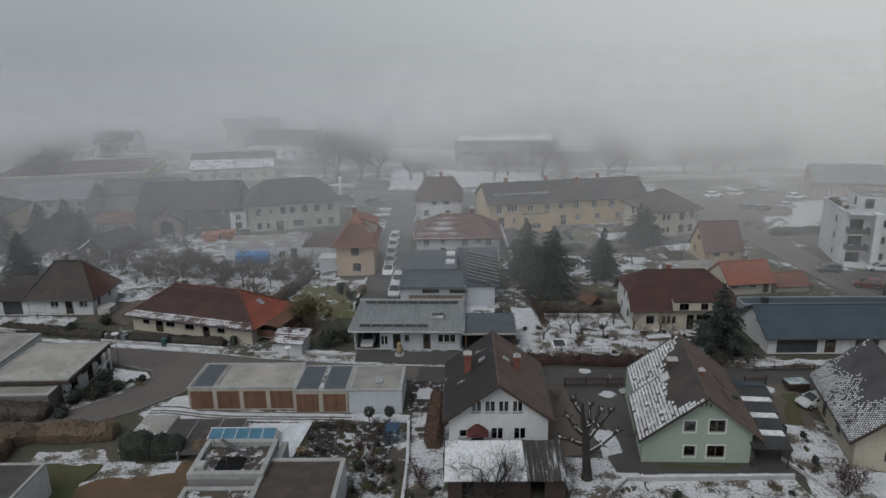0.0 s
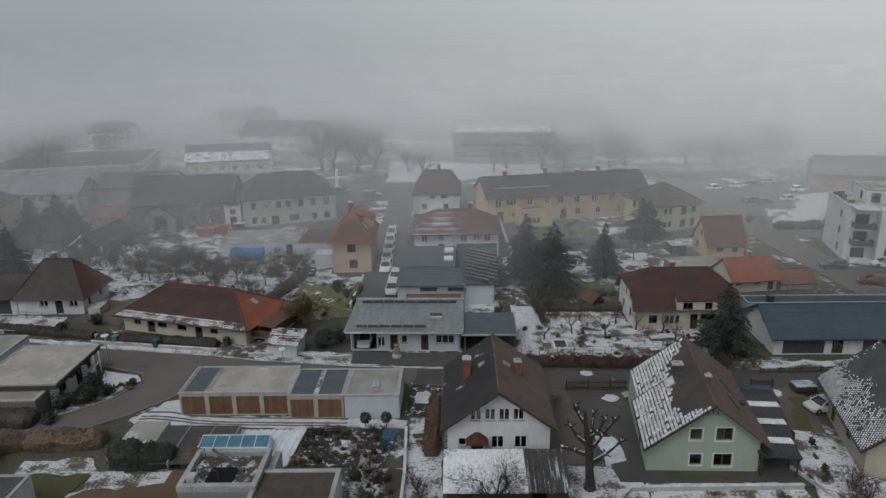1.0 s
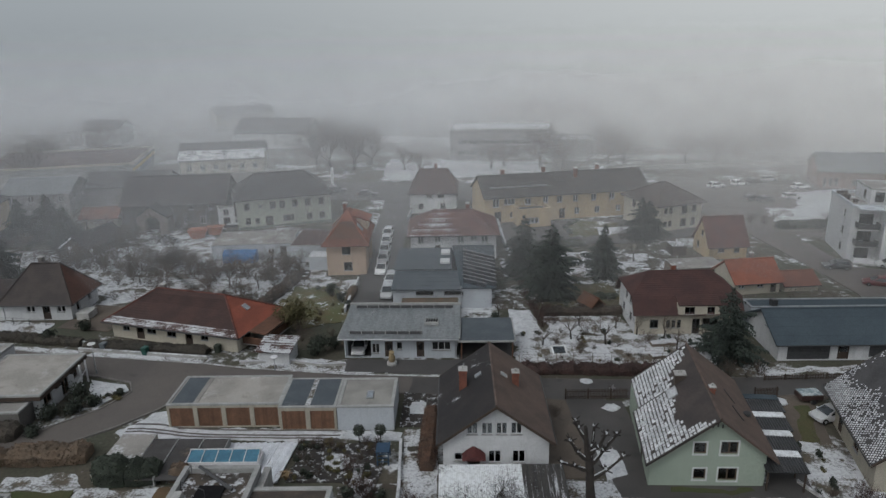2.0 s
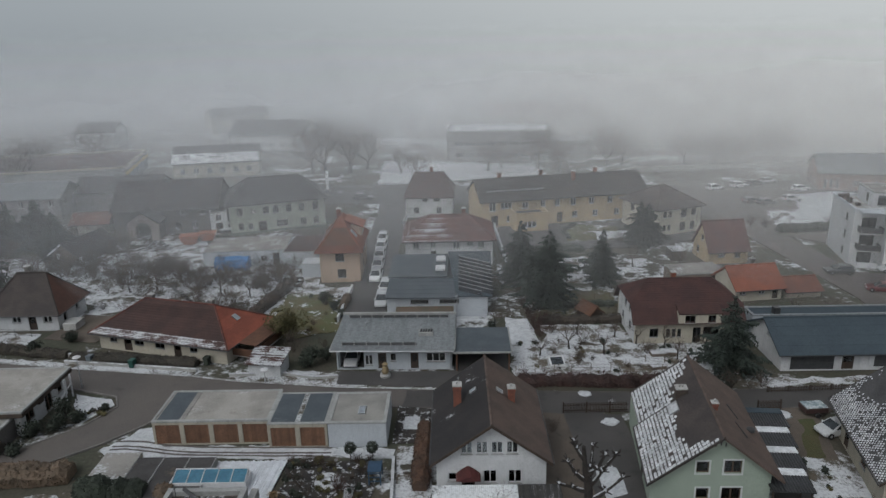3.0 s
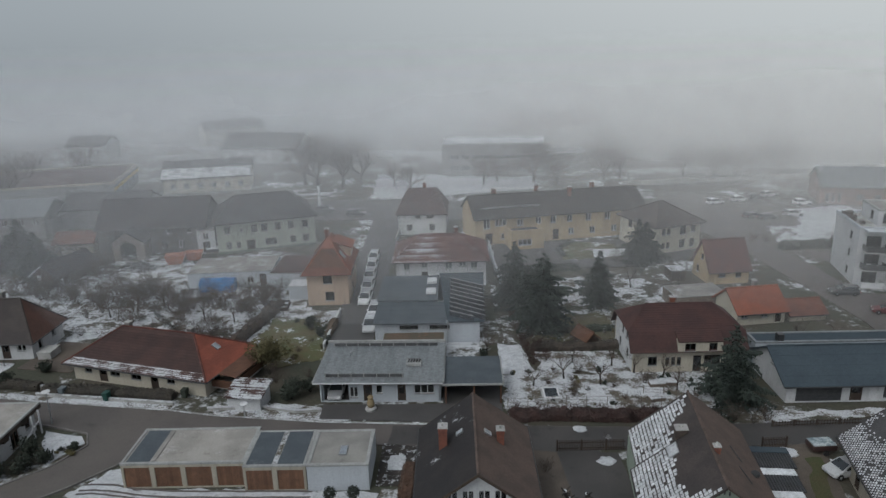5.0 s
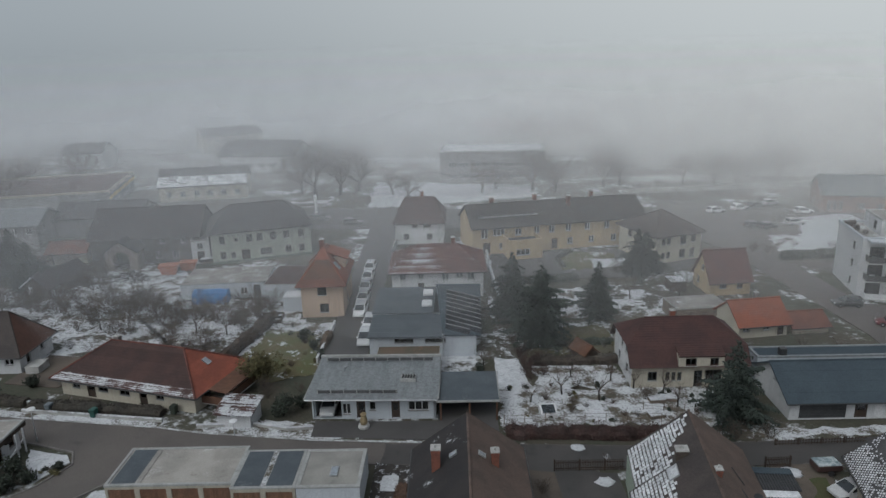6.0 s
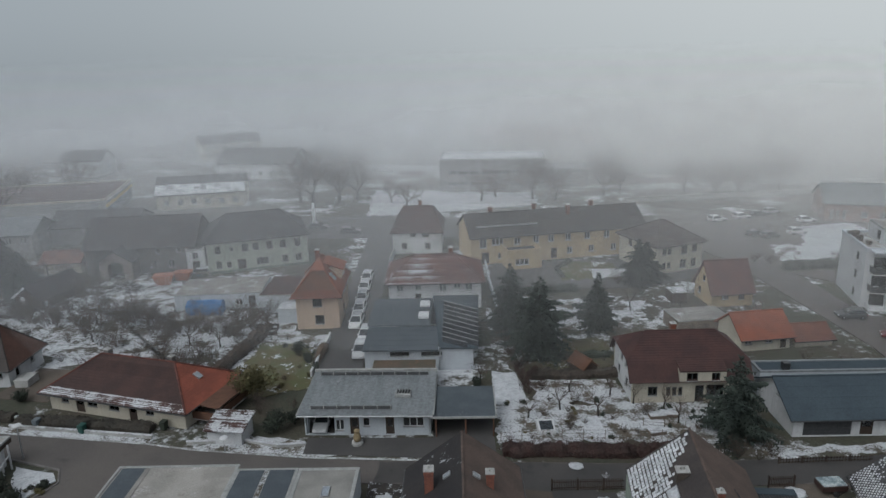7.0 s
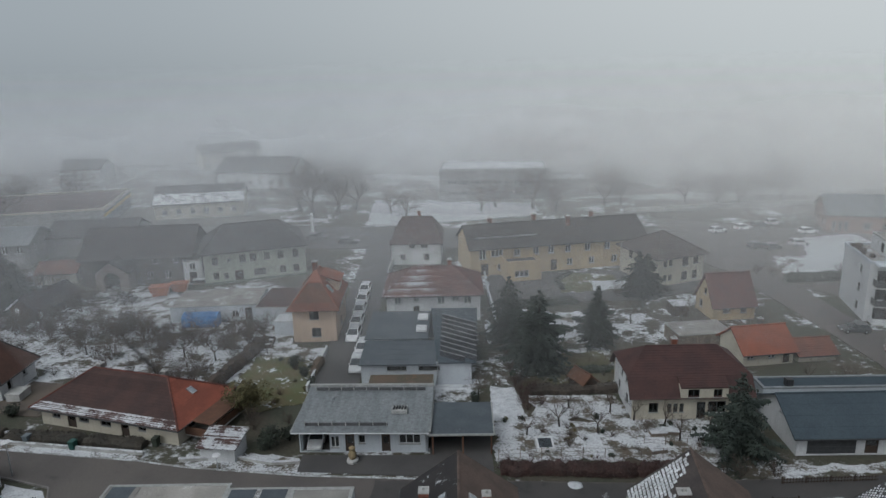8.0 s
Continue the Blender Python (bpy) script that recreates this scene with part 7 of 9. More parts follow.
house(pose(-59.2, 107.6, 0, 0, 0, 76), 8.0, 4.4, 2.0, "wooden shed with snow on its roof", WOOD_DARK, "gable", "x", 3.7, 0.5, 0.4, roofs={"S": ROOF_OLD, "N": ROOF_SNOW}, category="shed", name="shed", openings={"S": [(-3.2, 0.1, 0.7, 1.7, "whitedoor")], "W": [(-1.0, 0.1, 0.8, 1.7, "whitedoor")]})
house(pose(-88, 116, 0, 0, 0, 10), 12, 10, 5.5, "yellowish house with a dark roof", PLASTER_YELLOW, "hip", "x", 8.5, 0.5, roofs={"S": ROOF_SLATE}, openings={"S": [(-4, 3, 1, 1.3), (-1, 3, 1, 1.3), (2, 3, 1, 1.3)]}, gutters=False)
flat_building(pose(18.4, 191.5, 0, 0, 0, -1), 29, 13, 8.4, "pale two-storey commercial building with bands of windows", PLASTER_DIM, SNOW_ROOF, 0.4, 0.3, category="building", name="office_building", openings={"S": [(-11 + 3.1 * k, z, 2.4, 1.4, "big") for k in range(8) for z in (1.0, 4.2)]})
flat_building(pose(38, 193, 0, 0, 0, -1), 15, 11, 5.0, "low pale hall beside the commercial building", PLASTER_DIM, SNOWY_THIN, 0.4, 0.3, category="hall", name="hall")
house(pose(40, 252, 0), 44, 14, 4.0, "long building with a dull red roof", PLASTER_BEIGE, "gable", "x", 8.5, 0.5, 0.5, roofs={"S": ROOF_ORANGE_DIM, "N": ROOF_ORANGE_DIM}, category="building", name="building", gutters=False)
house(pose(-106, 208, 0, 0, 0, 5), 11, 9, 5, "white building far off in fog", PLASTER_WHITE, "gable", "x", 7.5, 0.4, 0.4, roofs={"S": ROOF_SLATE, "N": ROOF_SLATE}, category="building", name="building", gutters=False, openings={"S": [(-4 + 2.6 * k, 2.0, 1.0, 1.3) for k in range(4)]})
house(pose(-72, 238, 0, 0, 0, 30), 20, 11, 6, "pale yellow building with many windows", PLASTER_CREAM, "gable", "x", 8.2, 0.4, 0.4, roofs={"S": ROOF_SLATE, "N": ROOF_SLATE}, category="building", name="building", gutters=False, openings={"S": [(-8 + 2.6 * k, z, 1.2, 1.4) for k in range(7) for z in (1, 3.8)]})
house(pose(101.2, 156.6, 0, 0, 0, -12), 17.0, 11.0, 4.6, "red-brown house with a broad pale roof beside the car park", surf("red_brown_plaster", (0.24, 0.15, 0.125), (0.20, 0.13, 0.11), 0.4, 12, 0.9, 0.2, streak=0.15), "gable", "x", 8.0, 0.6, 0.5, roofs={"S": ROOF_METAL, "N": ROOF_METAL}, category="house", openings={"S": [(-6.9, 0.5, 0.7, 2.2), (-5.6, 0.5, 0.7, 2.2), (-4.3, 0.5, 0.7, 2.2), (0, 1.0, 1.4, 1.4), (4, 1.0, 1.4, 1.4)], "W": [(-2, 1.0, 1.2, 1.4), (2, 1.0, 1.2, 1.4)]})
g = Geo()
g.box(0, 62, 0, 0.4, 0, 1.1)
g.box(0, 62, -0.05, 0.45, 1.1, 1.22)
tagged(new("boundary_wall", g.mesh("boundary_wall", CONCRETE)), "low concrete wall along the railway", "wall", kind="structure").matrix_basis = pose(50, 170, 0, 0, 0, 9)

# ---- plants ----
OLIVE = surf("olive_evergreen_leaves", (0.105, 0.092, 0.045), (0.080, 0.074, 0.036), 0.8, 5, 0.9, 0.2, island=0.6)
def limb(g, p, d, length, r, depth, rnd, spread=0.6, droop=0.0, sides=4, stop=0.006, kids=3, up=0.25):
    """A tapering limb that forks into thinner ones."""
    pts, rad = [p.copy()], [r]
    steps = 3 if depth > 1 else 2
    for k in range(steps):
        d = (d + Vector((rnd.uniform(-1, 1), rnd.uniform(-1, 1), rnd.uniform(-1, 1) + up - droop)) * 0.2).normalized()
        p = p + d * (length / steps)
        pts.append(p.copy())
        rad.append(max(stop, r * (1 - 0.5 * (k + 1) / steps)))
    g.tube(pts, rad, sides if depth > 1 else 3, caps=depth > 2)
    if depth == 0:
        return
    for k in range(kids + (depth > 2)):
        i = rnd.randint(1, steps)
        a = rnd.uniform(0, 2 * math.pi)
        side = d.cross(Vector((math.cos(a), math.sin(a), 0.3))).normalized()
        nd = (d + side * spread * rnd.uniform(0.7, 1.5)).normalized()
        limb(g, pts[i], nd, length * rnd.uniform(0.5, 0.8), rad[i] * 0.62, depth - 1, rnd, spread, droop, sides, stop, kids, up)


def bare_tree(m, h, label, seed, depth=4, r=0.14, mat=None, twig=None, spread=0.6, trunk=0.3, kids=3, category="tree", name="bare_tree", snowcap=False, droop=0.0):
    rnd = random.Random(seed)
    t = thing(name, m, label, category)
    g = Geo()
    top = Vector((rnd.uniform(-0.1, 0.1) * h * 0.3, rnd.uniform(-0.1, 0.1) * h * 0.3, h * trunk))
    g.tube([(0, 0, -0.2), (0, 0, 0.15), top * 0.5, top], [r * 1.5, r * 1.15, r, r * 0.85], 7)
    part("trunk", g, mat or BARK, t)
    g = Geo()
    for k in range(kids + 1):
        a = 2 * math.pi * (k + rnd.random() * 0.6) / (kids + 1)
        d = Vector((math.cos(a) * 0.65, math.sin(a) * 0.65, rnd.uniform(0.6, 1.1))).normalized()
        limb(g, top - Vector((0, 0, h * trunk * 0.1 * k / 3)), d, h * (1 - trunk) * 0.5, r * 0.6, depth, rnd, spread, droop, kids=kids)
    part("crown", g, twig or TWIG, t)["kind"] = "stuff"
    return t


def shrub(m, h, label, seed, stems=9, mat=None, depth=2, spread=0.6, name="shrub", kids=3):
    rnd = random.Random(seed)
    t = thing(name, m, label, "shrub")
    g = Geo()
    for k in range(stems):
        a = rnd.uniform(0, 2 * math.pi)
        q = rnd.uniform(0.15, 0.75)
        d = Vector((math.cos(a) * q, math.sin(a) * q, 1)).normalized()
        limb(g, Vector((math.cos(a) * 0.15 * h * 0.3, math.sin(a) * 0.15 * h * 0.3, -0.05)), d, h * rnd.uniform(0.45, 0.65), 0.028, depth, rnd, spread, kids=kids, stop=0.009)
    part("crown", g, mat or TWIG, t)["kind"] = "stuff"
    return t


def leaf_clump(g, c, r, n, rnd, size=0.14, flat=1.0):
    for _ in range(n):
        v = Vector((rnd.gauss(0, 1), rnd.gauss(0, 1), rnd.gauss(0, 1)))
        v = v.normalized() * r * rnd.uniform(0.72, 1.05)
        p = Vector(c) + Vector((v.x, v.y, v.z * flat))
        u = Vector((rnd.uniform(-1, 1), rnd.uniform(-1, 1), rnd.uniform(-1, 1))).normalized()
        w = u.cross(v).normalized() if u.cross(v).length > 1e-3 else Vector((1, 0, 0))
        s = size * rnd.uniform(0.6, 1.3)
        g.face([p - u * s, p + w * s * 0.6, p + u * s, p - w * s * 0.6])


def hedge(pts, w, h, mat, label, seed=1, dens=34, size=0.13, uneven=0.15, name="hedge", parts=True):
    """A clipped hedge along a line of points: a dark twiggy core under a skin of leaves."""
    rnd = random.Random(seed)
    t = thing(name, pose(pts[0][0], pts[0][1], 0), label, "hedge")
    core, g = Geo(), Geo()
    o = Vector((pts[0][0], pts[0][1], 0))
    for (xa, ya), (xb, yb) in zip(pts, pts[1:]):
        a, b = Vector((xa, ya, 0)) - o, Vector((xb, yb, 0)) - o
        d = (b - a)
        ln = d.length
        d = d.normalized()
        s = Vector((-d.y, d.x, 0))
        k = max(2, int(ln / 0.55))
        rings = []
        for i in range(k + 1):
            p = a + d * (ln * i / k)
            e = lambda q: 1 + uneven * (noise.noise((p.x * 0.9 + o.x, p.y * 0.9 + o.y, q)) + 0.4 * noise.noise((p.x * 2.3, p.y * 2.3, q + 3))) - (0.22 if i in (0, k) else 0.0)
            hw, hh = w / 2 * e(seed), h * e(seed + 5)
            rings.append([p - s * hw, p - s * hw + Vector((0, 0, hh * 0.55)), p - s * hw * 0.55 + Vector((0, 0, hh * 0.92)), p + s * hw * 0.55 + Vector((0, 0, hh * 0.92)), p + s * hw + Vector((0, 0, hh * 0.55)), p + s * hw])
        core.rings(rings)
        for i in range(k):
            for j in range(5):
                q00, q01, q10, q11 = rings[i][j], rings[i][j + 1], rings[i + 1][j], rings[i + 1][j + 1]
                area = (q01 - q00).length * (q10 - q00).length
                nn = (q01 - q00).cross(q10 - q00).normalized() * -1
                for _ in range(int(area * dens + rnd.random())):
                    u, v = rnd.random(), rnd.random()
                    p = q00 * (1 - u) * (1 - v) + q10 * u * (1 - v) + q01 * (1 - u) * v + q11 * u * v
                    p = p + nn * (rnd.uniform(-0.06, 0.12) + 0.25 * uneven * max(0.0, noise.noise((p.x * 2.6, p.y * 2.6, p.z * 2.6 + seed))))
                    x = Vector((rnd.uniform(-1, 1), rnd.uniform(-1, 1), rnd.uniform(-0.4, 1))).normalized()
                    y = x.cross(Vector((rnd.uniform(-1, 1), rnd.uniform(-1, 1), rnd.uniform(-1, 1)))).normalized()
                    z = size * rnd.uniform(0.5, 1.3)
                    g.face([p - x * z, p + y * z * 0.55, p + x * z, p - y * z * 0.55])
    part("core", core, mat, t)
    part("foliage", g, mat, t)["kind"] = "stuff"
    return t


def round_bush(m, r, h, mat, label, seed=1, n=900, size=0.12, name="bush"):
    rnd = random.Random(seed)
    t = thing(name, m, label, "bush")
    g = Geo()
    for k in range(9):
        a, q = rnd.uniform(0, 6.28), rnd.uniform(0, 0.6) * r
        rr = r * rnd.uniform(0.4, 0.62)
        leaf_clump(g, (math.cos(a) * q, math.sin(a) * q, max(rr * 0.7, h * rnd.uniform(0.3, 0.75))), rr, n // 9, rnd, size)
    part("foliage", g, mat, t)["kind"] = "stuff"
    g = Geo()
    for k in range(5):
        a = k * 1.3
        g.tube([(0, 0, -0.1), (math.cos(a) * r * 0.4, math.sin(a) * r * 0.4, h * 0.6)], [0.04, 0.015], 4)
    part("branch_frame", g, BARK, t)
    return t


def conifer(m, h, r, label, seed=1, levels=24, mat=None, droop=0.30, gap=0.13):
    """A spruce: ragged whorls of drooping boughs, each with many flat sprays of needles."""
    rnd = random.Random(seed)
    t = thing("conifer", m, label, "conifer")
    g = Geo()
    g.tube([(0, 0, -0.2), (0.05, 0, h * 0.5), (0, 0.04, h * 0.98)], [0.022 * h, 0.014 * h, 0.02], 7)
    part("trunk", g, BARK, t)
    g = Geo()
    for k in range(levels):
        f = k / (levels - 1)
        z = h * (0.07 + 0.92 * f)
        reach = r * min(1.0, 1.32 * (1 - f) ** 0.85) * rnd.uniform(0.72, 1.12) + 0.15
        cnt = max(5, int(11 * (1 - f * 0.5)))
        for b in range(cnt):
            if rnd.random() < gap:
                continue
            a = 2 * math.pi * (b + rnd.random() * 0.9) / cnt + k * 1.7
            lobe = 1.0 + 0.55 * noise.noise((math.cos(a) * 1.3 + seed * 3.1, math.sin(a) * 1.3, f * 4.0))
            ln = reach * lobe * rnd.uniform(0.6, 1.15)
            d = Vector((math.cos(a), math.sin(a), 0))
            s = Vector((-d.y, d.x, 0))
            dr = droop * rnd.uniform(0.6, 1.5)
            n = max(3, int(ln / 0.24))
            for i in range(n):
                u = (i + 0.6) / n
                p = Vector((0, 0, z)) + d * ln * u + Vector((0, 0, -dr * ln * u * u + 0.10 * ln * u + rnd.uniform(-0.08, 0.08)))
                wdt = ln * 0.26 * (1.2 - u) + 0.12
                for sg in (-1, 1):
                    tip = p + s * sg * wdt * rnd.uniform(0.6, 1.3) + d * wdt * rnd.uniform(0.3, 0.9) + Vector((0, 0, -wdt * rnd.uniform(0.1, 0.7)))
                    q = p + d * 0.30 * rnd.uniform(0.6, 1.2)
                    g.face([p, q, tip] if sg > 0 else [p, tip, q])
                    low = p + (tip - p) * 0.5 + Vector((0, 0, -rnd.uniform(0.15, 0.45)))
                    g.face([p, (p + tip) * 0.5 + d * 0.12, low])
    part("crown", g, mat or NEEDLE, t)["kind"] = "stuff"
    return t


for x, y, h, r, s in ((16.5, 88.9, 11.0, 5.0, 1), (13.4, 96.6, 10.0, 3.9, 2), (25.8, 95.8, 8.8, 3.1, 3), (36.6, 112.8, 8.6, 3.2, 4), (34.2, 70.3, 9.4, 3.9, 5), (-64.7, 91.4, 8.8, 3.4, 6), (-73.0, 110.0, 8.4, 3.2, 7), (-78.0, 106.0, 9.0, 3.4, 8), (38.6, 114.6, 7.4, 2.8, 9), (-66.0, 111.0, 7.0, 2.8, 10), (-71.5, 115.5, 8.0, 3.0, 11), (-63.5, 106.0, 5.6, 2.4, 12)):
    conifer(pose(x, y, 0), h, r, "dark green spruce with drooping boughs" if s != 5 else "tall dark spruce beside the long workshop", s, gap=0.42 if s == 5 else 0.16)

# pollarded tree with snow on its limbs, and the spreading tree before the shed
pt = thing("pollarded_tree", pose(12.8, 46.3, 0), "dark pollarded tree with snow on its stubby limbs", "tree")
rnd = random.Random(17)
g = Geo()
g.tube([(0, 0, -0.2), (0.05, 0, 0.4), (-0.1, 0, 2.0), (-0.15, 0.1, 3.6), (-0.5, 0, 5.4), (-0.7, 0, 7.6)], [0.62, 0.44, 0.36, 0.34, 0.24, 0.15], 9)
part("trunk", g, BARK, pt)
BOUGHS = [((-0.1, 0, 2.6), (1.1, -0.2, 3.6), (2.4, -0.3, 5.0)), ((-0.15, 0, 3.4), (-1.4, 0.2, 3.7), (-2.5, 0.1, 4.1)), ((-0.2, 0, 3.8), (0.9, 0.4, 5.0), (1.9, 0.3, 6.6)), ((-0.3, 0, 4.4), (-1.3, -0.3, 5.4), (-1.9, -0.2, 6.4)), ((-0.4, 0, 5.0), (0.3, -0.5, 6.0), (0.8, -0.6, 7.3)), ((-0.15, 0.1, 3.6), (0.2, 1.2, 4.8), (0.5, 2.0, 6.2)), ((-0.6, 0, 6.4), (-1.2, 0.4, 7.2), (-1.5, 0.3, 7.9))]
caps = Geo()
for a, b, c in BOUGHS:
    g = Geo()
    g.tube([a, ((a[0] + b[0]) / 2, (a[1] + b[1]) / 2, (a[2] + b[2]) / 2 - 0.12), b, c], [0.2, 0.16, 0.13, 0.11], 7)
    ends = [Vector(c), Vector(b)]
    for e in ends:
        for _ in range(7):
            d = Vector((rnd.uniform(-1, 1), rnd.uniform(-1, 1), rnd.uniform(0.0, 1.2))).normalized()
            g.tube([e - d * 0.05, e + d * rnd.uniform(0.25, 0.7)], [0.09, 0.04], 5)
    part("limb", g, BARK, pt)
    for p, q in ((a, b), (b, c)):
        p, q = Vector(p), Vector(q)
        for i in range(3):
            u = rnd.uniform(0.1, 0.8)
            w = p.lerp(q, u) + Vector((0, 0, 0.13))
            caps.tube([w, w + (q - p).normalized() * rnd.uniform(0.25, 0.5)], 0.055, 5)
    for e in ends:
        caps.lathe([(0.15, e.z + 0.1), (0.13, e.z + 0.2), (0.04, e.z + 0.25)], 7, e.x, e.y)
part("snow_cap", caps, SNOWY, pt)["kind"] = "stuff"
bare_tree(pose(4.2, 42.2, 0), 6.6, "bare spreading fruit tree before the shed", 22, 4, 0.17, None, BARK, 0.85, 0.26, 4)
for x, y, h, s in ((16.8, 75.2, 4.2, 31), (20.8, 73.9, 4.4, 32), (29.2, 72.6, 3.6, 33), (40.2, 102.6, 5.0, 34), (23.2, 78.2, 3.4, 35), (49.5, 84.6, 3.6, 36), (8.2, 81.4, 3.8, 37), (-47.0, 98.0, 4.4, 38), (-38.6, 96.4, 4.8, 39), (-31.0, 91.5, 4.2, 40), (-44.6, 92.2, 4.4, 41), (-26.5, 90.6, 4.0, 42), (32.5, 102.5, 4.6, 43), (54.0, 84.0, 3.2, 44), (-60.0, 113.5, 6.0, 45), (-57.0, 117.0, 6.6, 46), (-66.0, 118.0, 7.0, 47), (-46.5, 117.5, 5.6, 48), (-63.0, 126.0, 8.5, 49), (-55.6, 110.6, 4.6, 50), (25.4, 76.4, 3.4, 151), (13.0, 73.6, 3.0, 152), (28.6, 75.6, 3.2, 153), (18.6, 79.0, 3.2, 154), (33.4, 75.0, 3.0, 155)):
    bare_tree(pose(x, y, 0), h, "small bare fruit tree in a snowy garden", s, 3, 0.09, None, TWIG, 0.7, 0.3, 3)
far = [bare_tree(pose(-28.5, 168.5, 0), 15, "tall bare tree fading into the fog", 51, 4, 0.5, None, TWIG, 0.7, 0.2, 4), bare_tree(pose(-22.5, 169.5, 0), 14, "tall bare tree fading into the fog", 52, 4, 0.46, None, TWIG, 0.75, 0.2, 4)]
for k, (x, y, z) in enumerate(((-32.5, 172, 0.9), (-18.5, 174, 0.8), (14, 172, 0.55), (18, 176, 0.6), (27.5, 174, 0.8), (33, 172, 0.75), (47, 178, 0.8), (52, 180, 0.7), (76, 176, 0.7), (83, 178, 0.75), (70, 182, 0.6), (97, 184, 0.9), (-5, 166, 0.45), (-9, 170, 0.5), (-96, 150, 0.8), (-104, 170, 0.9), (-92, 176, 0.8))):
    copy_thing(far[k % 2], pose(x, y, 0, 0, 0, k * 71) @ Matrix.Scale(z, 4))

# small plants of the near garden
rnd = random.Random(77)
low = [round_bush(pose(-11.9, 53.9, 0), 0.45, 0.5, HEDGE_GREEN, "low dark garden plant among snow", 131, 160, 0.09), shrub(pose(-9.8, 54.0, 0), 0.9, "small bare perennial in a garden bed", 132, 12, TWIG, 1), round_bush(pose(-11.0, 49.8, 0), 0.35, 0.4, OLIVE, "low olive garden plant among snow", 133, 140, 0.08)]
for xa, xb, ya, yb, cnt in ((-12.7, -5.2, 49.2, 54.5, 46), (-8.2, -3.8, 41, 48.8, 26), (-3.0, -0.2, 41, 46, 6), (31.8, 35.6, 42, 55, 20), (15, 31, 42, 45.6, 14), (10.5, 33, 69.6, 77, 30), (14, 26, 84, 93, 20), (-19, -12.5, 79, 91, 12), (-35, -33.2, 60.8, 64, 6)):
    for _ in range(cnt):
        copy_thing(low[rnd.randrange(3)], pose(rnd.uniform(xa, xb), rnd.uniform(ya, yb), 0, 0, 0, rnd.uniform(0, 360)) @ Matrix.Scale(rnd.uniform(0.6, 1.3), 4))
# scrub of the old orchard
proto = [shrub(pose(-50.5, 101.5, 0), 2.2, "leafless brown scrub bush", 61, 9, TWIG, 2), shrub(pose(-42.2, 101.0, 0), 2.8, "leafless brown scrub bush", 62, 10, TWIG, 3), shrub(pose(-36.8, 99.2, 0), 1.7, "leafless brown scrub bush", 63, 9, TWIG_SNOW, 2), shrub(pose(-33.2, 100.8, 0), 2.4, "leafless brown scrub bush", 64, 11, TWIG, 3)]
rnd = random.Random(12)
SCRUB = [(-60, -23, 93.5, 101.5, 74), (-62, -46, 100, 108, 26), (-58, -24, 86, 93, 20), (-74, -60, 92, 108, 24), (-41, -27, 81.8, 86, 10), (-27, -22, 93, 100, 8), (-74, -64, 110, 122, 14), (-62, -52, 108, 113, 8)]
for xa, xb, ya, yb, cnt in SCRUB:
    for _ in range(cnt):
        kind_, x, y, turn, size = rnd.randrange(4), rnd.uniform(xa, xb), rnd.uniform(ya, yb), rnd.uniform(0, 360), rnd.uniform(0.6, 1.25)
        if not (-62.5 < x < -55.5 and 102.5 < y < 113):
            copy_thing(proto[kind_], pose(x, y, 0, 0, 0, turn) @ Matrix.Scale(size, 4))
red = [shrub(pose(12.9, 84.0, 0), 2.0, "red-brown leafless bush beside the path", 71, 10, HEDGE_RED, 3), shrub(pose(13.4, 80.6, 0), 2.2, "red-brown leafless bush beside the path", 72, 10, HEDGE_RED, 3)]
for k, (x, y, z) in enumerate(((12.6, 87.5, 0.9), (13.8, 78.6, 0.9), (12.4, 91, 0.8), (14.8, 82.4, 0.8), (15.5, 79.5, 0.7), (-0.9, 51.0, 0.9), (-2.0, 46.2, 0.9), (-1.6, 45.0, 0.8), (35.2, 46.2, 1.0), (36.0, 45.2, 1.1), (34.4, 44.0, 1.0), (-6.5, 47.6, 0.9), (-5.6, 46.8, 0.8), (-7.6, 50.2, 0.7), (62.0, 124.5, 1.0), (64.5, 123, 0.9), (78, 124, 1.2), (84, 125, 1.2), (89, 127, 1.2))):
    copy_thing(red[k % 2], pose(x, y, 0, 0, 0, k * 53) @ Matrix.Scale(z, 4))
for k, (x, y, z) in enumerate(((19.0, 76.6, 0.8), (26.0, 74.0, 0.6), (24.2, 70.6, 0.6), (17.2, 71.6, 0.6), (30.6, 70.8, 0.7), (33.0, 66.6, 0.7), (34.8, 66.2, 0.7), (36.4, 66.6, 0.6), (31.4, 66.8, 0.7), (20, 84, 0.8), (24.5, 86.5, 0.6), (18.5, 93.8, 0.7), (30.0, 110.0, 0.8), (33.5, 113.5, 0.9), (-20.6, 73.8, 0.7), (-16.8, 74.6, 0.9), (-13.2, 75.8, 0.8), (12.0, 58.6, 0.5), (19.0, 63.5, 0.5), (-6.0, 52.6, 0.5), (-9.4, 53.2, 0.5), (-11.2, 51.0, 0.45), (-8.4, 51.4, 0.5), (-10.6, 53.6, 0.45), (1.4, 41.2, 0.7), (14.5, 43.0, 0.6))):
    copy_thing(proto[k % 4], pose(x, y, 0, 0, 0, k * 47) @ Matrix.Scale(z, 4))

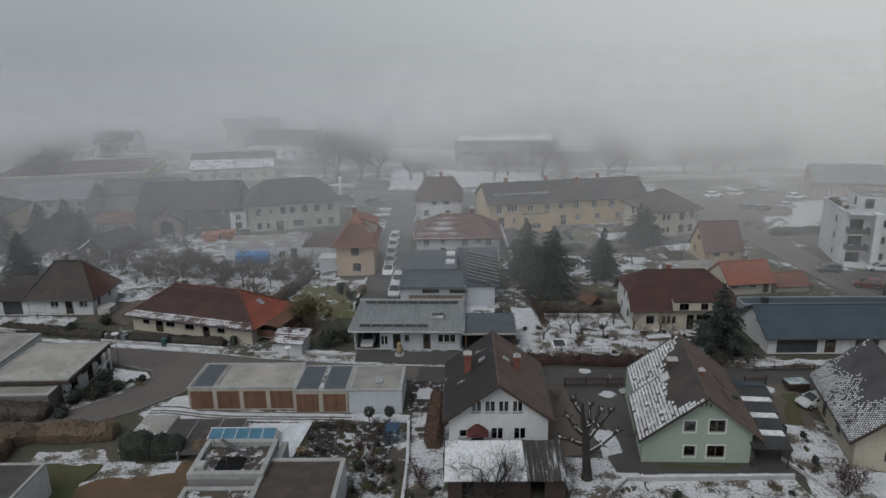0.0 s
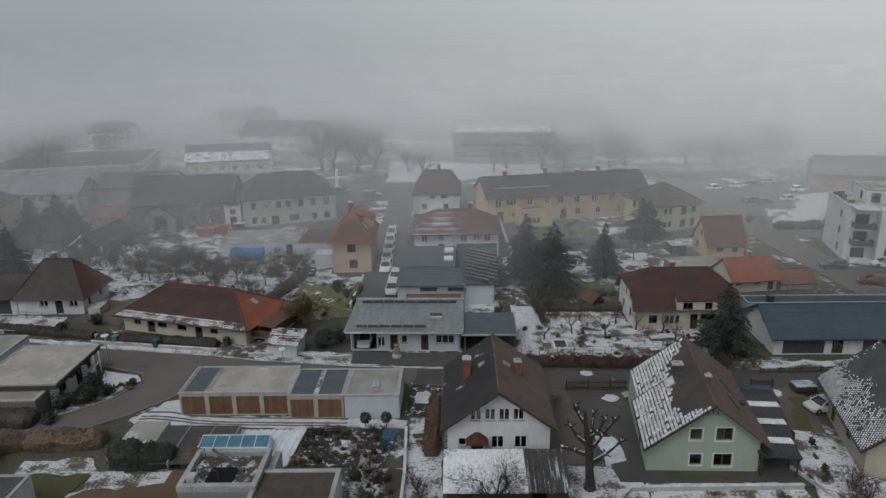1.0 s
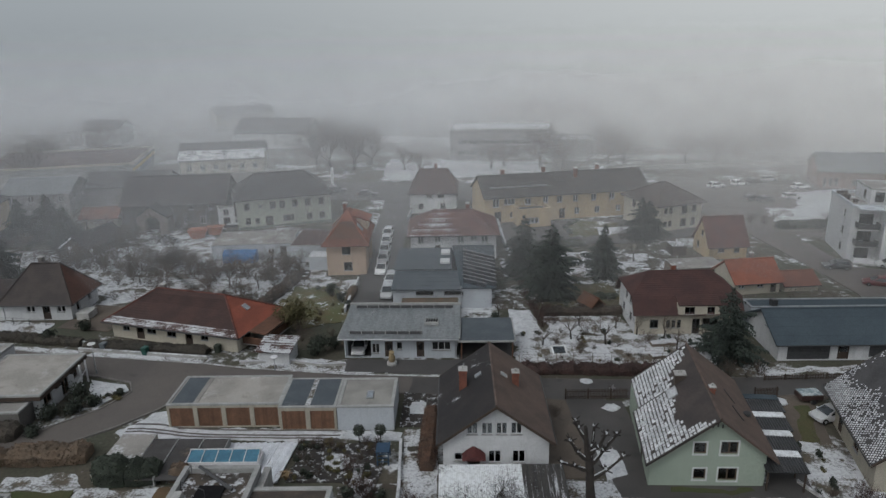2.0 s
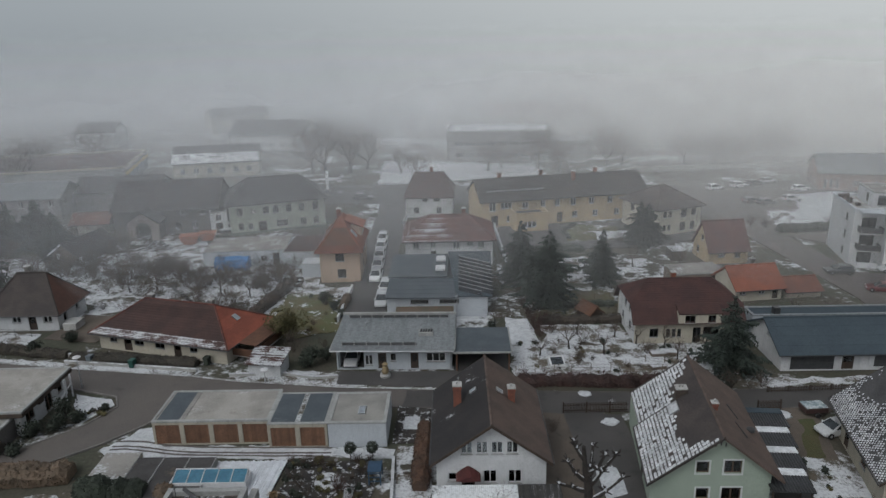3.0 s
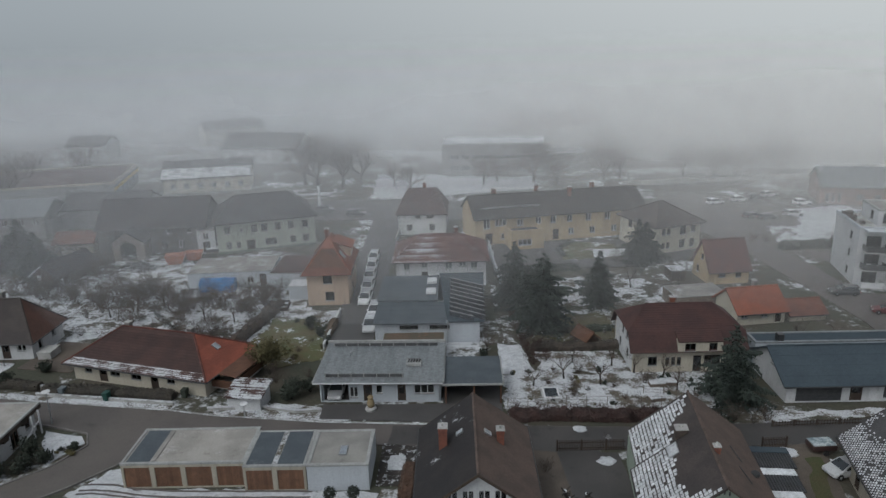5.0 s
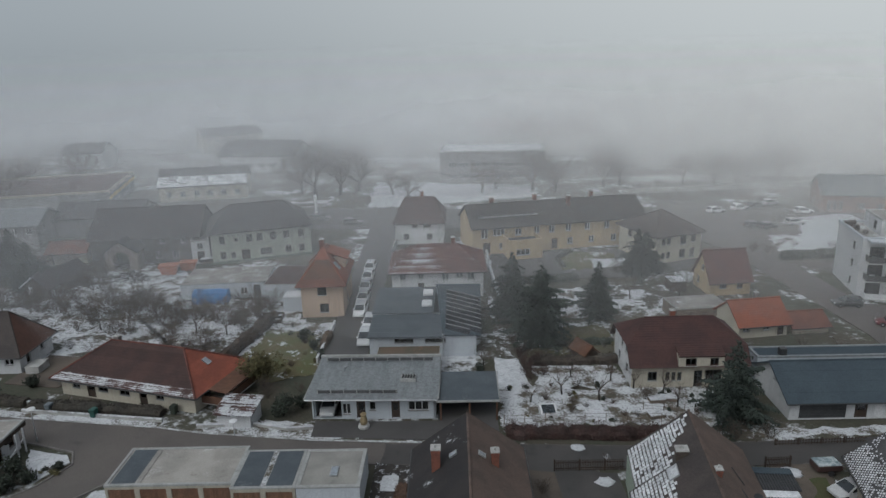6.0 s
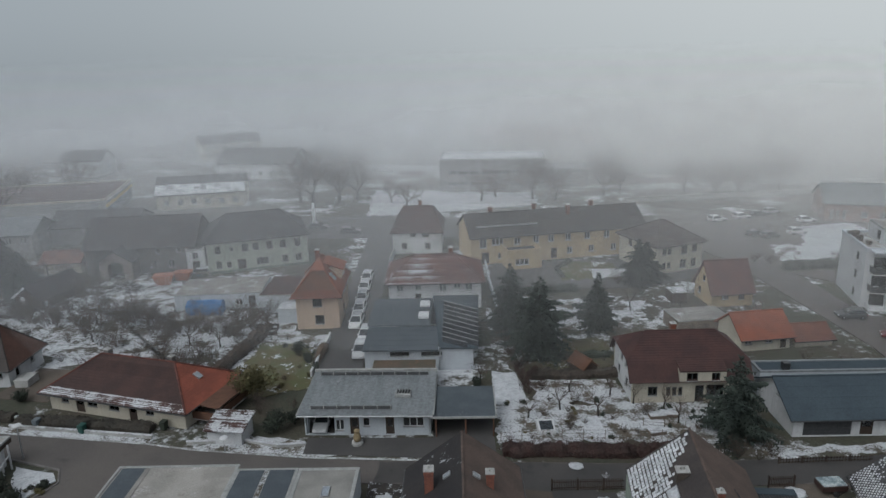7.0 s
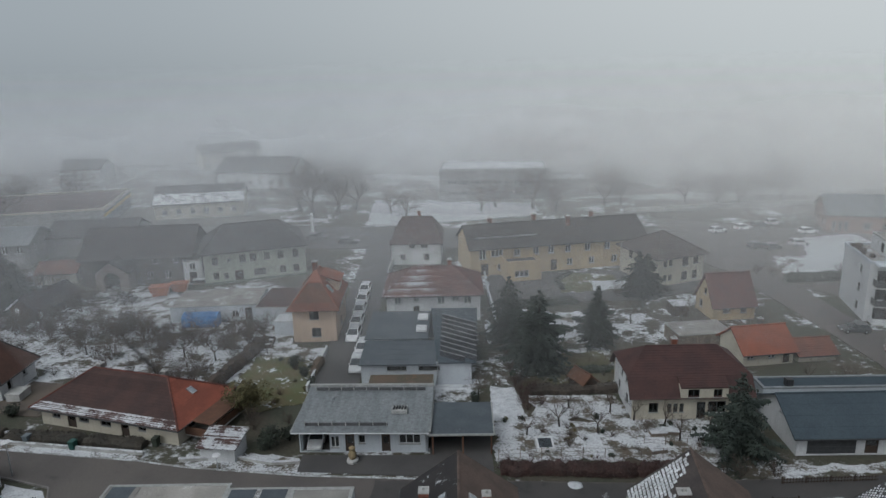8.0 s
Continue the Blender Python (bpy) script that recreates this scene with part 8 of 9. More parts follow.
round_bush(pose(-17.9, 77.2, 0), 2.7, 5.0, OLIVE, "tall olive-green evergreen bush on a lawn", 81, 2600, 0.15)
round_bush(pose(-14.2, 71.2, 0), 1.6, 2.4, HEDGE_GREEN, "dark evergreen bush by the annex", 82, 1300, 0.13)
round_bush(pose(-12.4, 72.6, 0), 1.1, 1.8, HEDGE_GREEN, "dark evergreen bush by the annex", 83, 800, 0.13)
for k, (x, y, r, h) in enumerate(((-38.6, 58.2, 1.3, 1.5), (-36.6, 59.4, 1.2, 1.4), (-37.0, 61.4, 1.4, 2.2), (-38.6, 55.4, 1.0, 0.9), (-35.4, 60.6, 0.9, 1.0), (-33.6, 62.4, 0.6, 0.7), (-13.6, 86.2, 0.9, 1.6), (-12.4, 84.0, 0.7, 1.2), (-15.6, 88.8, 1.2, 1.9), (-7.4, 47.2, 0.7, 1.2), (7.6, 80.4, 0.7, 1.2), (-45, 77.2, 1.0, 1.4), (-48.0, 74.2, 1.2, 1.6))):
    round_bush(pose(x, y, 0), r, h, HEDGE_GREEN, "low dark evergreen bush", 90 + k, 700, 0.12)
for x, y in ((-7.2, 54.3), (-5.2, 54.4)):
    tp = thing("topiary", pose(x, y, 0), "clipped ball tree on a thin stem with snow", "topiary", "ball trees")
    g = Geo()
    g.tube([(0, 0, -0.1), (0, 0, 1.1)], 0.04, 5)
    part("stem", g, BARK, tp)
    g = Geo()
    leaf_clump(g, (0, 0, 1.5), 0.55, 700, random.Random(7), 0.08)
    part("foliage", g, HEDGE_GREEN, tp)["kind"] = "stuff"

HEDGE_TAN = surf("russet_beech_hedge_leaves", (0.085, 0.050, 0.034), (0.060, 0.040, 0.030), 0.8, 5, 0.9, 0.2, island=0.6)
HEDGE_DARK = surf("dark_ragged_hedge_leaves", (0.050, 0.044, 0.036), (0.036, 0.034, 0.029), 0.8, 5, 0.9, 0.2, island=0.6)
hedge([(9.6, 67.4), (16, 67.2), (23, 66.9), (29.5, 67.2)], 1.3, 1.1, HEDGE_RED, "ragged red-brown hedge along the street", 3, 60, 0.11, 0.6)
for k in range(26):
    copy_thing(red[k % 2], pose(9.8 + k * 0.78, 67.3 - 0.012 * k + 0.3 * math.sin(k * 2.3), 0, 0, 0, k * 67) @ Matrix.Scale(0.62 + 0.16 * math.sin(k * 1.7), 4))
hedge([(-42.5, 72.8), (-34, 71.9), (-27.4, 70.8)], 1.5, 1.0, HEDGE_DARK, "dark clipped hedge before the red-roofed bungalow", 4, 36, 0.12, 0.3)
hedge([(-58, 75.6), (-50.5, 74.2), (-43.4, 72.9)], 1.2, 1.0, HEDGE_DARK, "dark clipped hedge along the street", 5, 36, 0.12, 0.4)
hedge([(-43.5, 50.8), (-38.5, 51.6), (-31.6, 52.0)], 1.8, 1.6, HEDGE_BROWN, "broad brown beech hedge", 6, 55, 0.11, 0.3)
hedge([(-40.8, 50.2), (-40.2, 46.6)], 1.6, 1.5, HEDGE_BROWN, "broad brown beech hedge", 7, 40, 0.13, 0.12)
hedge([(-47.5, 55.3), (-39.8, 55.2)], 2.0, 1.5, surf("dark_bare_hedge", (0.068, 0.058, 0.048), (0.05, 0.045, 0.038), 0.8, 5, 0.9, 0.2, island=0.5), "dense dark hedge before the villa", 8, 40, 0.13, 0.2)
hedge([(-29.3, 49.3), (-26.5, 49.2), (-23.8, 49.4)], 1.9, 2.2, HEDGE_GREEN, "thick dark evergreen hedge dusted with snow", 9, 60, 0.11, 0.3)
hedge([(-23.0, 49.6), (-21.6, 49.6)], 1.6, 1.5, HEDGE_BROWN, "brown beech bush beside the terrace", 10, 50, 0.11, 0.15)
hedge([(-0.8, 50.4), (-0.6, 58.6)], 1.5, 1.7, HEDGE_TAN, "brown beech hedge beside the white house", 11, 60, 0.10, 0.2)
hedge([(14.0, 86.6), (26, 87.6)], 0.9, 0.9, HEDGE_GREEN, "low dark hedge across the gardens", 12, 30, 0.13, 0.4)
hedge([(14.0, 82.4), (25.5, 82.6)], 1.4, 1.1, surf("bramble_twigs", (0.06, 0.05, 0.042), (0.042, 0.038, 0.033), 0.8, 5, 0.9, 0.2, island=0.5), "tangled dark hedge across the gardens", 13, 30, 0.13, 0.5)
hedge([(62.5, 80.5), (66, 86), (70, 92)], 1.5, 1.4, HEDGE_GREEN, "dark hedge by the car park", 14, 26, 0.15, 0.3)
hedge([(65.4, 120.6), (76, 122.0), (92, 127.0)], 2.0, 1.5, HEDGE_GREEN, "dark hedge beside the snowy car park", 15, 22, 0.16, 0.4)
hedge([(15.5, 109.2), (26, 110.5)], 1.2, 1.1, HEDGE_GREEN, "dark hedge behind a meadow", 16, 26, 0.15, 0.4)
hedge([(24.8, 116.5), (24.2, 121), (27.5, 125)], 0.8, 0.6, HEDGE_GREEN, "low hedge round a green bed", 17, 26, 0.13, 0.4)
hedge([(-24.5, 82.5), (-21.5, 96.0)], 1.2, 1.5, TWIG, "loose hedge of bare twigs", 18, 30, 0.16, 0.5)
hedge([(-12.6, 86.0), (-12.4, 90.6)], 0.8, 1.0, HEDGE_BROWN, "low brown hedge by the street", 19, 30, 0.13, 0.4)

# ---- vehicles ----
TYRE = surf("black_rubber", (0.025, 0.025, 0.026), (0.02, 0.02, 0.02), 2, 10, 0.9, 0.2)
CAR_GLASS = surf("dark_car_glass", (0.03, 0.035, 0.04), (0.025, 0.03, 0.033), 1, 4, 0.06, 0.0, spec=0.8)
LAMP_GLASS = surf("lamp_glass", (0.55, 0.56, 0.56), (0.5, 0.5, 0.5), 2, 10, 0.15, 0.0, spec=0.7)
REAR_LAMP = surf("red_lamp_glass", (0.30, 0.02, 0.02), (0.25, 0.02, 0.02), 2, 10, 0.2, 0.0, spec=0.7)


def paint(name, c):
    return surf(name, c, tuple(q * 0.9 for q in c), 1.0, 8, 0.3, 0.0, spec=0.6, stain=tuple(q * 0.7 + 0.02 for q in c), stain_at=(0.62, 0.8))


CAR_WHITE, CAR_SILVER, CAR_DARK, CAR_RED = paint("white_car_paint", (0.66, 0.67, 0.68)), paint("silver_car_paint", (0.42, 0.43, 0.44)), paint("dark_grey_car_paint", (0.045, 0.048, 0.052)), paint("dark_red_car_paint", (0.095, 0.018, 0.02))


def car(m, mat, label, L=4.3, W=1.78, H=1.47, van=False, group="", snow=False):
    c = thing("car", m, label, "car", group)
    g, hw = Geo(), W / 2
    belt = 0.92 if not van else 1.05
    st = [(-L / 2, 0.80, 0.42, 0.78), (-L / 2 + 0.12, 0.95, 0.28, belt), (-L * 0.3, 1.0, 0.24, belt + 0.01), (L * 0.1, 1.0, 0.24, belt - 0.02), (L * 0.3, 0.99, 0.24, belt - 0.10), (L / 2 - 0.2, 0.93, 0.28, belt - 0.24), (L / 2, 0.78, 0.38, 0.60)]
    g.rings([[(x, -hw * k * 0.94, z0), (x, -hw * k, (z0 + z1) / 2), (x, -hw * k * 0.95, z1 - 0.05), (x, -hw * k * 0.86, z1), (x, hw * k * 0.86, z1), (x, hw * k * 0.95, z1 - 0.05), (x, hw * k, (z0 + z1) / 2), (x, hw * k * 0.94, z0)] for x, k, z0, z1 in st])
    part("body", g, mat, c, smooth=False)
    x0, x1, x2, x3 = (-L / 2 + 0.12, -L / 2 + 0.5, L * 0.02, L * 0.26) if not van else (-L / 2 + 0.05, -L / 2 + 0.2, L * 0.2, L * 0.36)
    if van:
        H = H + 0.4
    b0, t0 = hw * 0.93, hw * 0.76
    q = Geo()
    zb = belt - 0.03
    P = [(x0, -b0, zb), (x3, -b0, zb), (x3, b0, zb), (x0, b0, zb), (x1, -t0, H), (x2, -t0, H - 0.02), (x2, t0, H - 0.02), (x1, t0, H)]
    q.solid(P, [(4, 5, 6, 7), (0, 1, 5, 4), (1, 2, 6, 5), (2, 3, 7, 6), (3, 0, 4, 7)])
    cab = part("cabin", q, mat, c)
    V3 = [Vector(p) for p in P]

    def pane(a, b, d, e, s=0.12, off=0.012):
        pts = [V3[i] for i in (a, b, d, e)]
        mid = sum(pts, Vector()) / 4
        nrm = (pts[1] - pts[0]).cross(pts[3] - pts[0]).normalized()
        w = Geo()
        w.face([mid + (p - mid) * (1 - s) + nrm * off for p in pts])
        part("car_window", w, CAR_GLASS, cab)

    pane(1, 2, 6, 5)
    pane(3, 0, 4, 7)
    for s0, s1, s2, s3 in ((0, 1, 5, 4), (2, 3, 7, 6)):
        pane(s0, s1, s2, s3, 0.16)
    for sx in (-1, 1):
        for sy in (-1, 1):
            w = Geo()
            prof = [(0.20, -0.1), (0.31, -0.1), (0.33, -0.06), (0.33, 0.06), (0.31, 0.1), (0.20, 0.1)]
            w.lathe(prof, 14)
            ty = part("wheel", w, TYRE, c, at=pose(sx * L * 0.31, sy * (hw - 0.09), 0.33, 90))
            r = Geo()
            r.lathe([(0.04, -0.11), (0.20, -0.095), (0.20, 0.095), (0.04, 0.11)], 10)
            part("rim", r, METAL_GREY, ty)
    for sy in (-1, 1):
        h = Geo()
        h.box(L / 2 - 0.16, L / 2 - 0.02, sy * hw * 0.62 - 0.16, sy * hw * 0.62 + 0.16, 0.58, 0.72, bev=0.03)
        part("headlight", h, LAMP_GLASS, c)
        h = Geo()
        h.box(-L / 2 - 0.01, -L / 2 + 0.1, sy * hw * 0.72 - 0.1, sy * hw * 0.72 + 0.1, 0.62, 0.85, bev=0.03)
        part("rear_light", h, REAR_LAMP, c)
        h = Geo()
        h.box(L * 0.17, L * 0.2, sy * (hw + 0.02) - 0.09, sy * (hw + 0.02) + 0.09, 0.92, 1.05, bev=0.02)
        part("mirror", h, mat, c)
    if snow:
        s = Geo()
        s.box(x1 + 0.05, x2 - 0.05, -t0 + 0.06, t0 - 0.06, H, H + 0.05, bev=0.02)
        part("roof_snow", s, SNOWY, c)
    return c


row = car(pose(-8.9, 97.6, 0.03, 0, 0, -91), CAR_WHITE, "white estate car parked in a row along the street", group="parked cars along the street", snow=True)
for k, y in enumerate((102.0, 106.4, 110.9, 115.3)):
    copy_thing(row, pose(-9.0 - 0.1 * k, y, 0.03, 0, 0, -91 + k % 2))
car(pose(-7.3, 88.6, 0.03, 0, 0, -89), CAR_SILVER, "silver car parked in the side street", group="parked cars along the street", snow=True)
car(pose(-7.1, 93.2, 0.03, 0, 0, -91), CAR_WHITE, "white car parked in the side street", group="parked cars along the street", snow=True)
car(pose(-9.3, 72.3, 0.06, 0, 0, -90), CAR_SILVER, "silver car standing in an open garage", W=1.72, L=4.0)
car(pose(39.5, 58.3, 0.04, 0, 0, 194), CAR_SILVER, "silver hatchback parked on a gravel drive", L=3.7, W=1.65, H=1.42)
car(pose(66.8, 92.6, 0.05, 0, 0, 160), CAR_RED, "dark red car at the block of flats")
car(pose(64.6, 99.6, 0.05, 0, 0, 175), CAR_DARK, "dark car at the block of flats")
for x, y, a, mt, lb in ((66.5, 152.2, 20, CAR_WHITE, "white car in the car park"), (73.2, 154.6, 20, CAR_WHITE, "white car in the car park"), (78.0, 156.6, 22, CAR_DARK, "dark car in the car park"), (82.4, 159.0, 20, CAR_SILVER, "grey car in the car park"), (69.8, 140.6, 25, CAR_DARK, "dark car in the snowy car park"), (72.4, 139.6, 25, CAR_DARK, "dark car in the snowy car park"), (79.6, 142.4, 10, CAR_SILVER, "grey car in the snowy car park"), (86.5, 151.5, 10, CAR_WHITE, "snow-covered car in the car park"),
                     (-16.0, 143.4, 3, CAR_DARK, "dark car at the crossing"), (-23.5, 146.6, 8, CAR_DARK, "dark car at the crossing"), (73.6, 100.2, 170, CAR_SILVER, "grey car at the block of flats"), (52.0, 62.0, 180, CAR_DARK, "dark car beside the street")):
    car(pose(x, y, 0.05, 0, 0, a), mt, lb, group="cars in the car park" if y > 135 and x > 0 else "")
tr = thing("trailer", pose(39.3, 61.7, 0, 0, 0, 4), "small car trailer with a snowy cover", "trailer")
g = Geo()
g.box(-1.2, 1.2, -0.7, 0.7, 0.45, 1.0, bev=0.04)
part("box", g, paint("dark_trailer_paint", (0.050, 0.030, 0.028)), tr)
g = Geo()
g.box(-1.15, 1.15, -0.66, 0.66, 1.0, 1.1, bev=0.08)
part("cover", g, surf("blue_white_cover", (0.38, 0.42, 0.43), (0.14, 0.19, 0.21), 2.5, 6, 0.6, 0.2), tr)
g = Geo()
g.tube([(1.3, 0, 0.5), (2.3, 0, 0.45)], 0.05, 5)
part("drawbar", g, METAL_DARK, tr)
for sy in (-1, 1):
    g = Geo()
    g.lathe([(0.1, -0.08), (0.28, -0.08), (0.28, 0.08), (0.1, 0.08)], 12)
    part("wheel", g, TYRE, tr, at=pose(0, sy * 0.85, 0.28, 90))

for x, y, r, lb in ((18.1, 60.2, 0.7, "heap of cleared snow by the fence"), (35.9, 61.4, 0.8, "heap of cleared snow by the drive"), (16.6, 65.3, 0.6, "flat remnant of snow on the street")):
    t = thing("snow_heap", pose(x, y, 0.03), lb, "snow heap")
    g, rnd = Geo(), random.Random(int(x * 10))
    hh = 0.10 if r < 0.65 else 0.35
    rings = []
    for z, q in ((0, 1.0), (0.35, 0.85), (0.75, 0.55), (1.0, 0.15)):
        rings.append([(r * q * math.cos(k * math.pi / 6) * rnd.uniform(0.8, 1.25) * 1.3, r * q * math.sin(k * math.pi / 6) * rnd.uniform(0.8, 1.2), z * hh) for k in range(12)])
    g.rings(rings)
    part("snow", g, SNOWY, t, smooth=True)
# ---- street furniture ----
def street_lamp(m, h, label):
    t = thing("street_lamp", m, label, "street lamp")
    g = Geo()
    g.lathe([(0.09, 0), (0.09, 0.5), (0.055, 0.6), (0.045, h)], 8)
    part("pole", g, METAL_GREY, t)
    g = Geo()
    g.lathe([(0.05, h - 0.05), (0.14, h), (0.42, h + 0.10), (0.40, h + 0.16), (0.1, h + 0.24)], 12)
    part("lamp_head", g, WHITE_PAINT, t)
    return t


street_lamp(pose(-38.2, 66.7, 0), 3.7, "grey street lamp with a round white head")
street_lamp(pose(-18.4, 67.6, 0), 1.6, "low lamp with a round white head by the street")
pole = thing("advert_column", pose(-25.0, 150.0, 0), "slender white column at the crossing", "column")
g = Geo()
g.lathe([(0.45, 0), (0.45, 0.3), (0.35, 0.35), (0.33, 4.8), (0.2, 5.2)], 10)
part("shaft", g, WHITE_PAINT, pole)

# bins along the hedge
for x, y, mt, lb in ((-34.6, 71.0, surf("green_bin_plastic", (0.02, 0.07, 0.06), (0.018, 0.06, 0.05), 1, 8, 0.5, 0.05), "dark green wheeled bin"), (-40.0, 72.0, surf("grey_bin_plastic", (0.12, 0.14, 0.16), (0.10, 0.12, 0.13), 1, 8, 0.5, 0.05), "grey wheeled bin with a snowy lid"), (-26.2, 71.6, HEDGE_GREEN, "dark green compost bin by the hedge")):
    t = thing("wheeled_bin", pose(x, y, 0, 0, 0, -10), lb, "bin")
    g = Geo()
    g.rings([[(-0.24, -0.26, 0.08), (0.24, -0.26, 0.08), (0.24, 0.26, 0.08), (-0.24, 0.26, 0.08)], [(-0.3, -0.34, 1.0), (0.3, -0.34, 1.0), (0.3, 0.34, 1.0), (-0.3, 0.34, 1.0)]])
    part("body", g, mt, t)
    g = Geo()
    g.box(-0.32, 0.32, -0.37, 0.37, 1.0, 1.08, bev=0.03)
    part("lid", g, mt, t)
    for s in (-1, 1):
        g = Geo()
        g.lathe([(0.03, -0.03), (0.1, -0.03), (0.1, 0.03), (0.03, 0.03)], 10)
        part("wheel", g, TYRE, t, at=pose(s * 0.27, 0.3, 0.1, 0, 90))

# wrapped plant before the bungalow
wp = thing("wrapped_plant", pose(-5.2, 69.0, 0), "plant wrapped in straw matting for winter, on a stone", "plant")
g = Geo()
g.lathe([(0.6, 0), (0.62, 0.25), (0.5, 0.4)], 9)
part("stone", g, CONCRETE, wp)
g = Geo()
g.lathe([(0.3, 0.38), (0.42, 0.7), (0.36, 1.1), (0.25, 1.35), (0.34, 1.6), (0.12, 1.75)], 9)
part("matting", g, surf("straw_matting", (0.24, 0.19, 0.11), (0.18, 0.14, 0.085), 2, 12, 0.9, 0.6, 0.03), wp)
wp2 = thing("wrapped_plant", pose(-13.0, 49.4, 0), "dry straw-coloured ornamental grass", "plant")
g, rnd = Geo(), random.Random(3)
for k in range(160):
    a, q = rnd.uniform(0, 6.28), rnd.uniform(0.1, 0.9)
    g.tube([(math.cos(a) * 0.1, math.sin(a) * 0.1, 0), (math.cos(a) * q * 0.4, math.sin(a) * q * 0.4, 0.7), (math.cos(a) * q * 0.8, math.sin(a) * q * 0.8, 0.85 - q * 0.3)], [0.02, 0.015, 0.005], 3, caps=False)
part("blades", g, surf("dry_grass", (0.26, 0.19, 0.11), (0.2, 0.14, 0.08), 2, 9, 0.9, 0.2, island=0.4), wp2)["kind"] = "stuff"


# ---- fences and low walls ----
def picket_fence(pts, h, mat, label, gap=0.16, rails=2, post_every=2.4, pw=0.07):
    t = thing("fence", pose(pts[0][0], pts[0][1], 0), label, "fence")
    ox, oy = pts[0]
    slat = Geo()
    slat.box(-pw / 2, pw / 2, -0.012, 0.012, 0.06, h)
    sm = slat.mesh("slat", mat)
    post = Geo()
    post.box(-0.05, 0.05, -0.05, 0.05, -0.2, h + 0.08)
    pm = post.mesh("post", mat)
    for (xa, ya), (xb, yb) in zip(pts, pts[1:]):
        ln = math.hypot(xb - xa, yb - ya)
        a = math.degrees(math.atan2(yb - ya, xb - xa))
        base = pose(xa - ox, ya - oy, 0, 0, 0, a)
        for k in range(int(ln / gap)):
            part("slat", sm, mat, t, at=base @ pose((k + 0.5) * gap, -0.05, 0))
        for k in range(int(ln / post_every) + 1):
            part("post", pm, mat, t, at=base @ pose(min(ln, k * post_every), 0, 0))
        for r in range(rails):
            g = Geo()
            z = h * (0.25 + 0.5 * r / max(1, rails - 1))
            g.box(0, ln, -0.035, 0.0, z - 0.04, z + 0.04)
            part("rail", g, mat, t, at=base)
    return t


def wire_fence(pts, h, mat, label, every=2.2, wires=3):
    t = thing("fence", pose(pts[0][0], pts[0][1], 0), label, "fence")
    ox, oy = pts[0]
    post = Geo()
    post.tube([(0, 0, -0.2), (0, 0, h)], 0.04, 5)
    pm = post.mesh("post", mat)
    for (xa, ya), (xb, yb) in zip(pts, pts[1:]):
        ln = math.hypot(xb - xa, yb - ya)
        for k in range(int(ln / every) + 1):
            u = min(1, k * every / ln)
            part("post", pm, mat, t, at=pose(xa + (xb - xa) * u - ox, ya + (yb - ya) * u - oy, 0))
        for w in range(wires):
            z = h * (0.2 + 0.75 * w / max(1, wires - 1))
            g = Geo()
            g.tube([(xa - ox, ya - oy, z), (xb - ox, yb - oy, z)], 0.018, 4)
            part("rail", g, mat, t)
    return t


def low_wall(pts, h, w, mat, cap, label):
    t = thing("garden_wall", pose(pts[0][0], pts[0][1], 0), label, "wall")
    ox, oy = pts[0]
    for (xa, ya), (xb, yb) in zip(pts, pts[1:]):
        ln = math.hypot(xb - xa, yb - ya)
        at = pose(xa - ox, ya - oy, 0, 0, 0, math.degrees(math.atan2(yb - ya, xb - xa)))
        g = Geo()
        g.box(0, ln, -w / 2, w / 2, -0.3, h)
        part("wall", g, mat, t, at=at)
        g = Geo()
        g.box(-0.03, ln + 0.03, -w / 2 - 0.04, w / 2 + 0.04, h, h + 0.06, bev=0.02)
        part("coping", g, cap, t, at=at)
    return t


low_wall([(14.0, 43.6), (16.2, 46.0), (31.0, 46.2)], 0.45, 0.22, CONCRETE, SNOWY, "low concrete garden wall with a snowy top")
low_wall([(31.4, 49.0), (34.6, 42.0)], 0.3, 0.16, CONCRETE, KERB, "low concrete edging beside a drive")
low_wall([(-3.3, 40.0), (-3.2, 48.0), (-3.5, 54.6)], 0.4, 0.2, CONCRETE, SNOWY, "low garden wall dividing two gardens")
low_wall([(-75, 76.6), (-43.2, 72.2)], 0.45, 0.22, CONCRETE, SNOWY, "low wall with snow along the street")
low_wall([(-43.0, 72.0), (-27.0, 69.6)], 0.35, 0.2, CONCRETE, KERB, "low wall with thin snow along the street")
low_wall([(-22.8, 69.0), (-17.0, 69.2), (-13.2, 68.2), (-10.6, 68.4)], 0.35, 0.2, CONCRETE, SNOWY, "low wall with snow before the annex")
low_wall([(-12.6, 82.5), (-12.4, 93.5)], 0.8, 0.2, PLASTER_WHITE, WHITE_PAINT, "white garden wall along the side street")
low_wall([(11.6, 128.5), (12.4, 114.0), (13.2, 104.5)], 0.9, 0.25, PLASTER_GREY, SNOWY, "pale wall along a footpath")
low_wall([(-6.0, 124.0), (-5.7, 138.6)], 1.2, 0.25, PLASTER_GREY, CONCRETE, "grey wall along the side street")
picket_fence([(13.6, 61.8), (20.3, 61.9)], 1.25, WOOD_DARK, "dark wooden fence along the street")
picket_fence([(33.8, 62.2), (36.4, 62.3)], 1.2, WOOD_DARK, "dark wooden gate by a drive")
picket_fence([(36.5, 65.6), (46.0, 66.0)], 0.7, WOOD_DARK, "low dark fence along the street", 0.3)
wire_fence([(9.6, 69.2), (16, 69.6), (24, 69.2), (30.5, 69.4)], 1.2, WOOD_GREY, "thin garden fence of posts and rails")
wire_fence([(25.2, 72.0), (30.2, 71.4)], 1.0, WOOD_GREY, "thin rail fence in a garden")
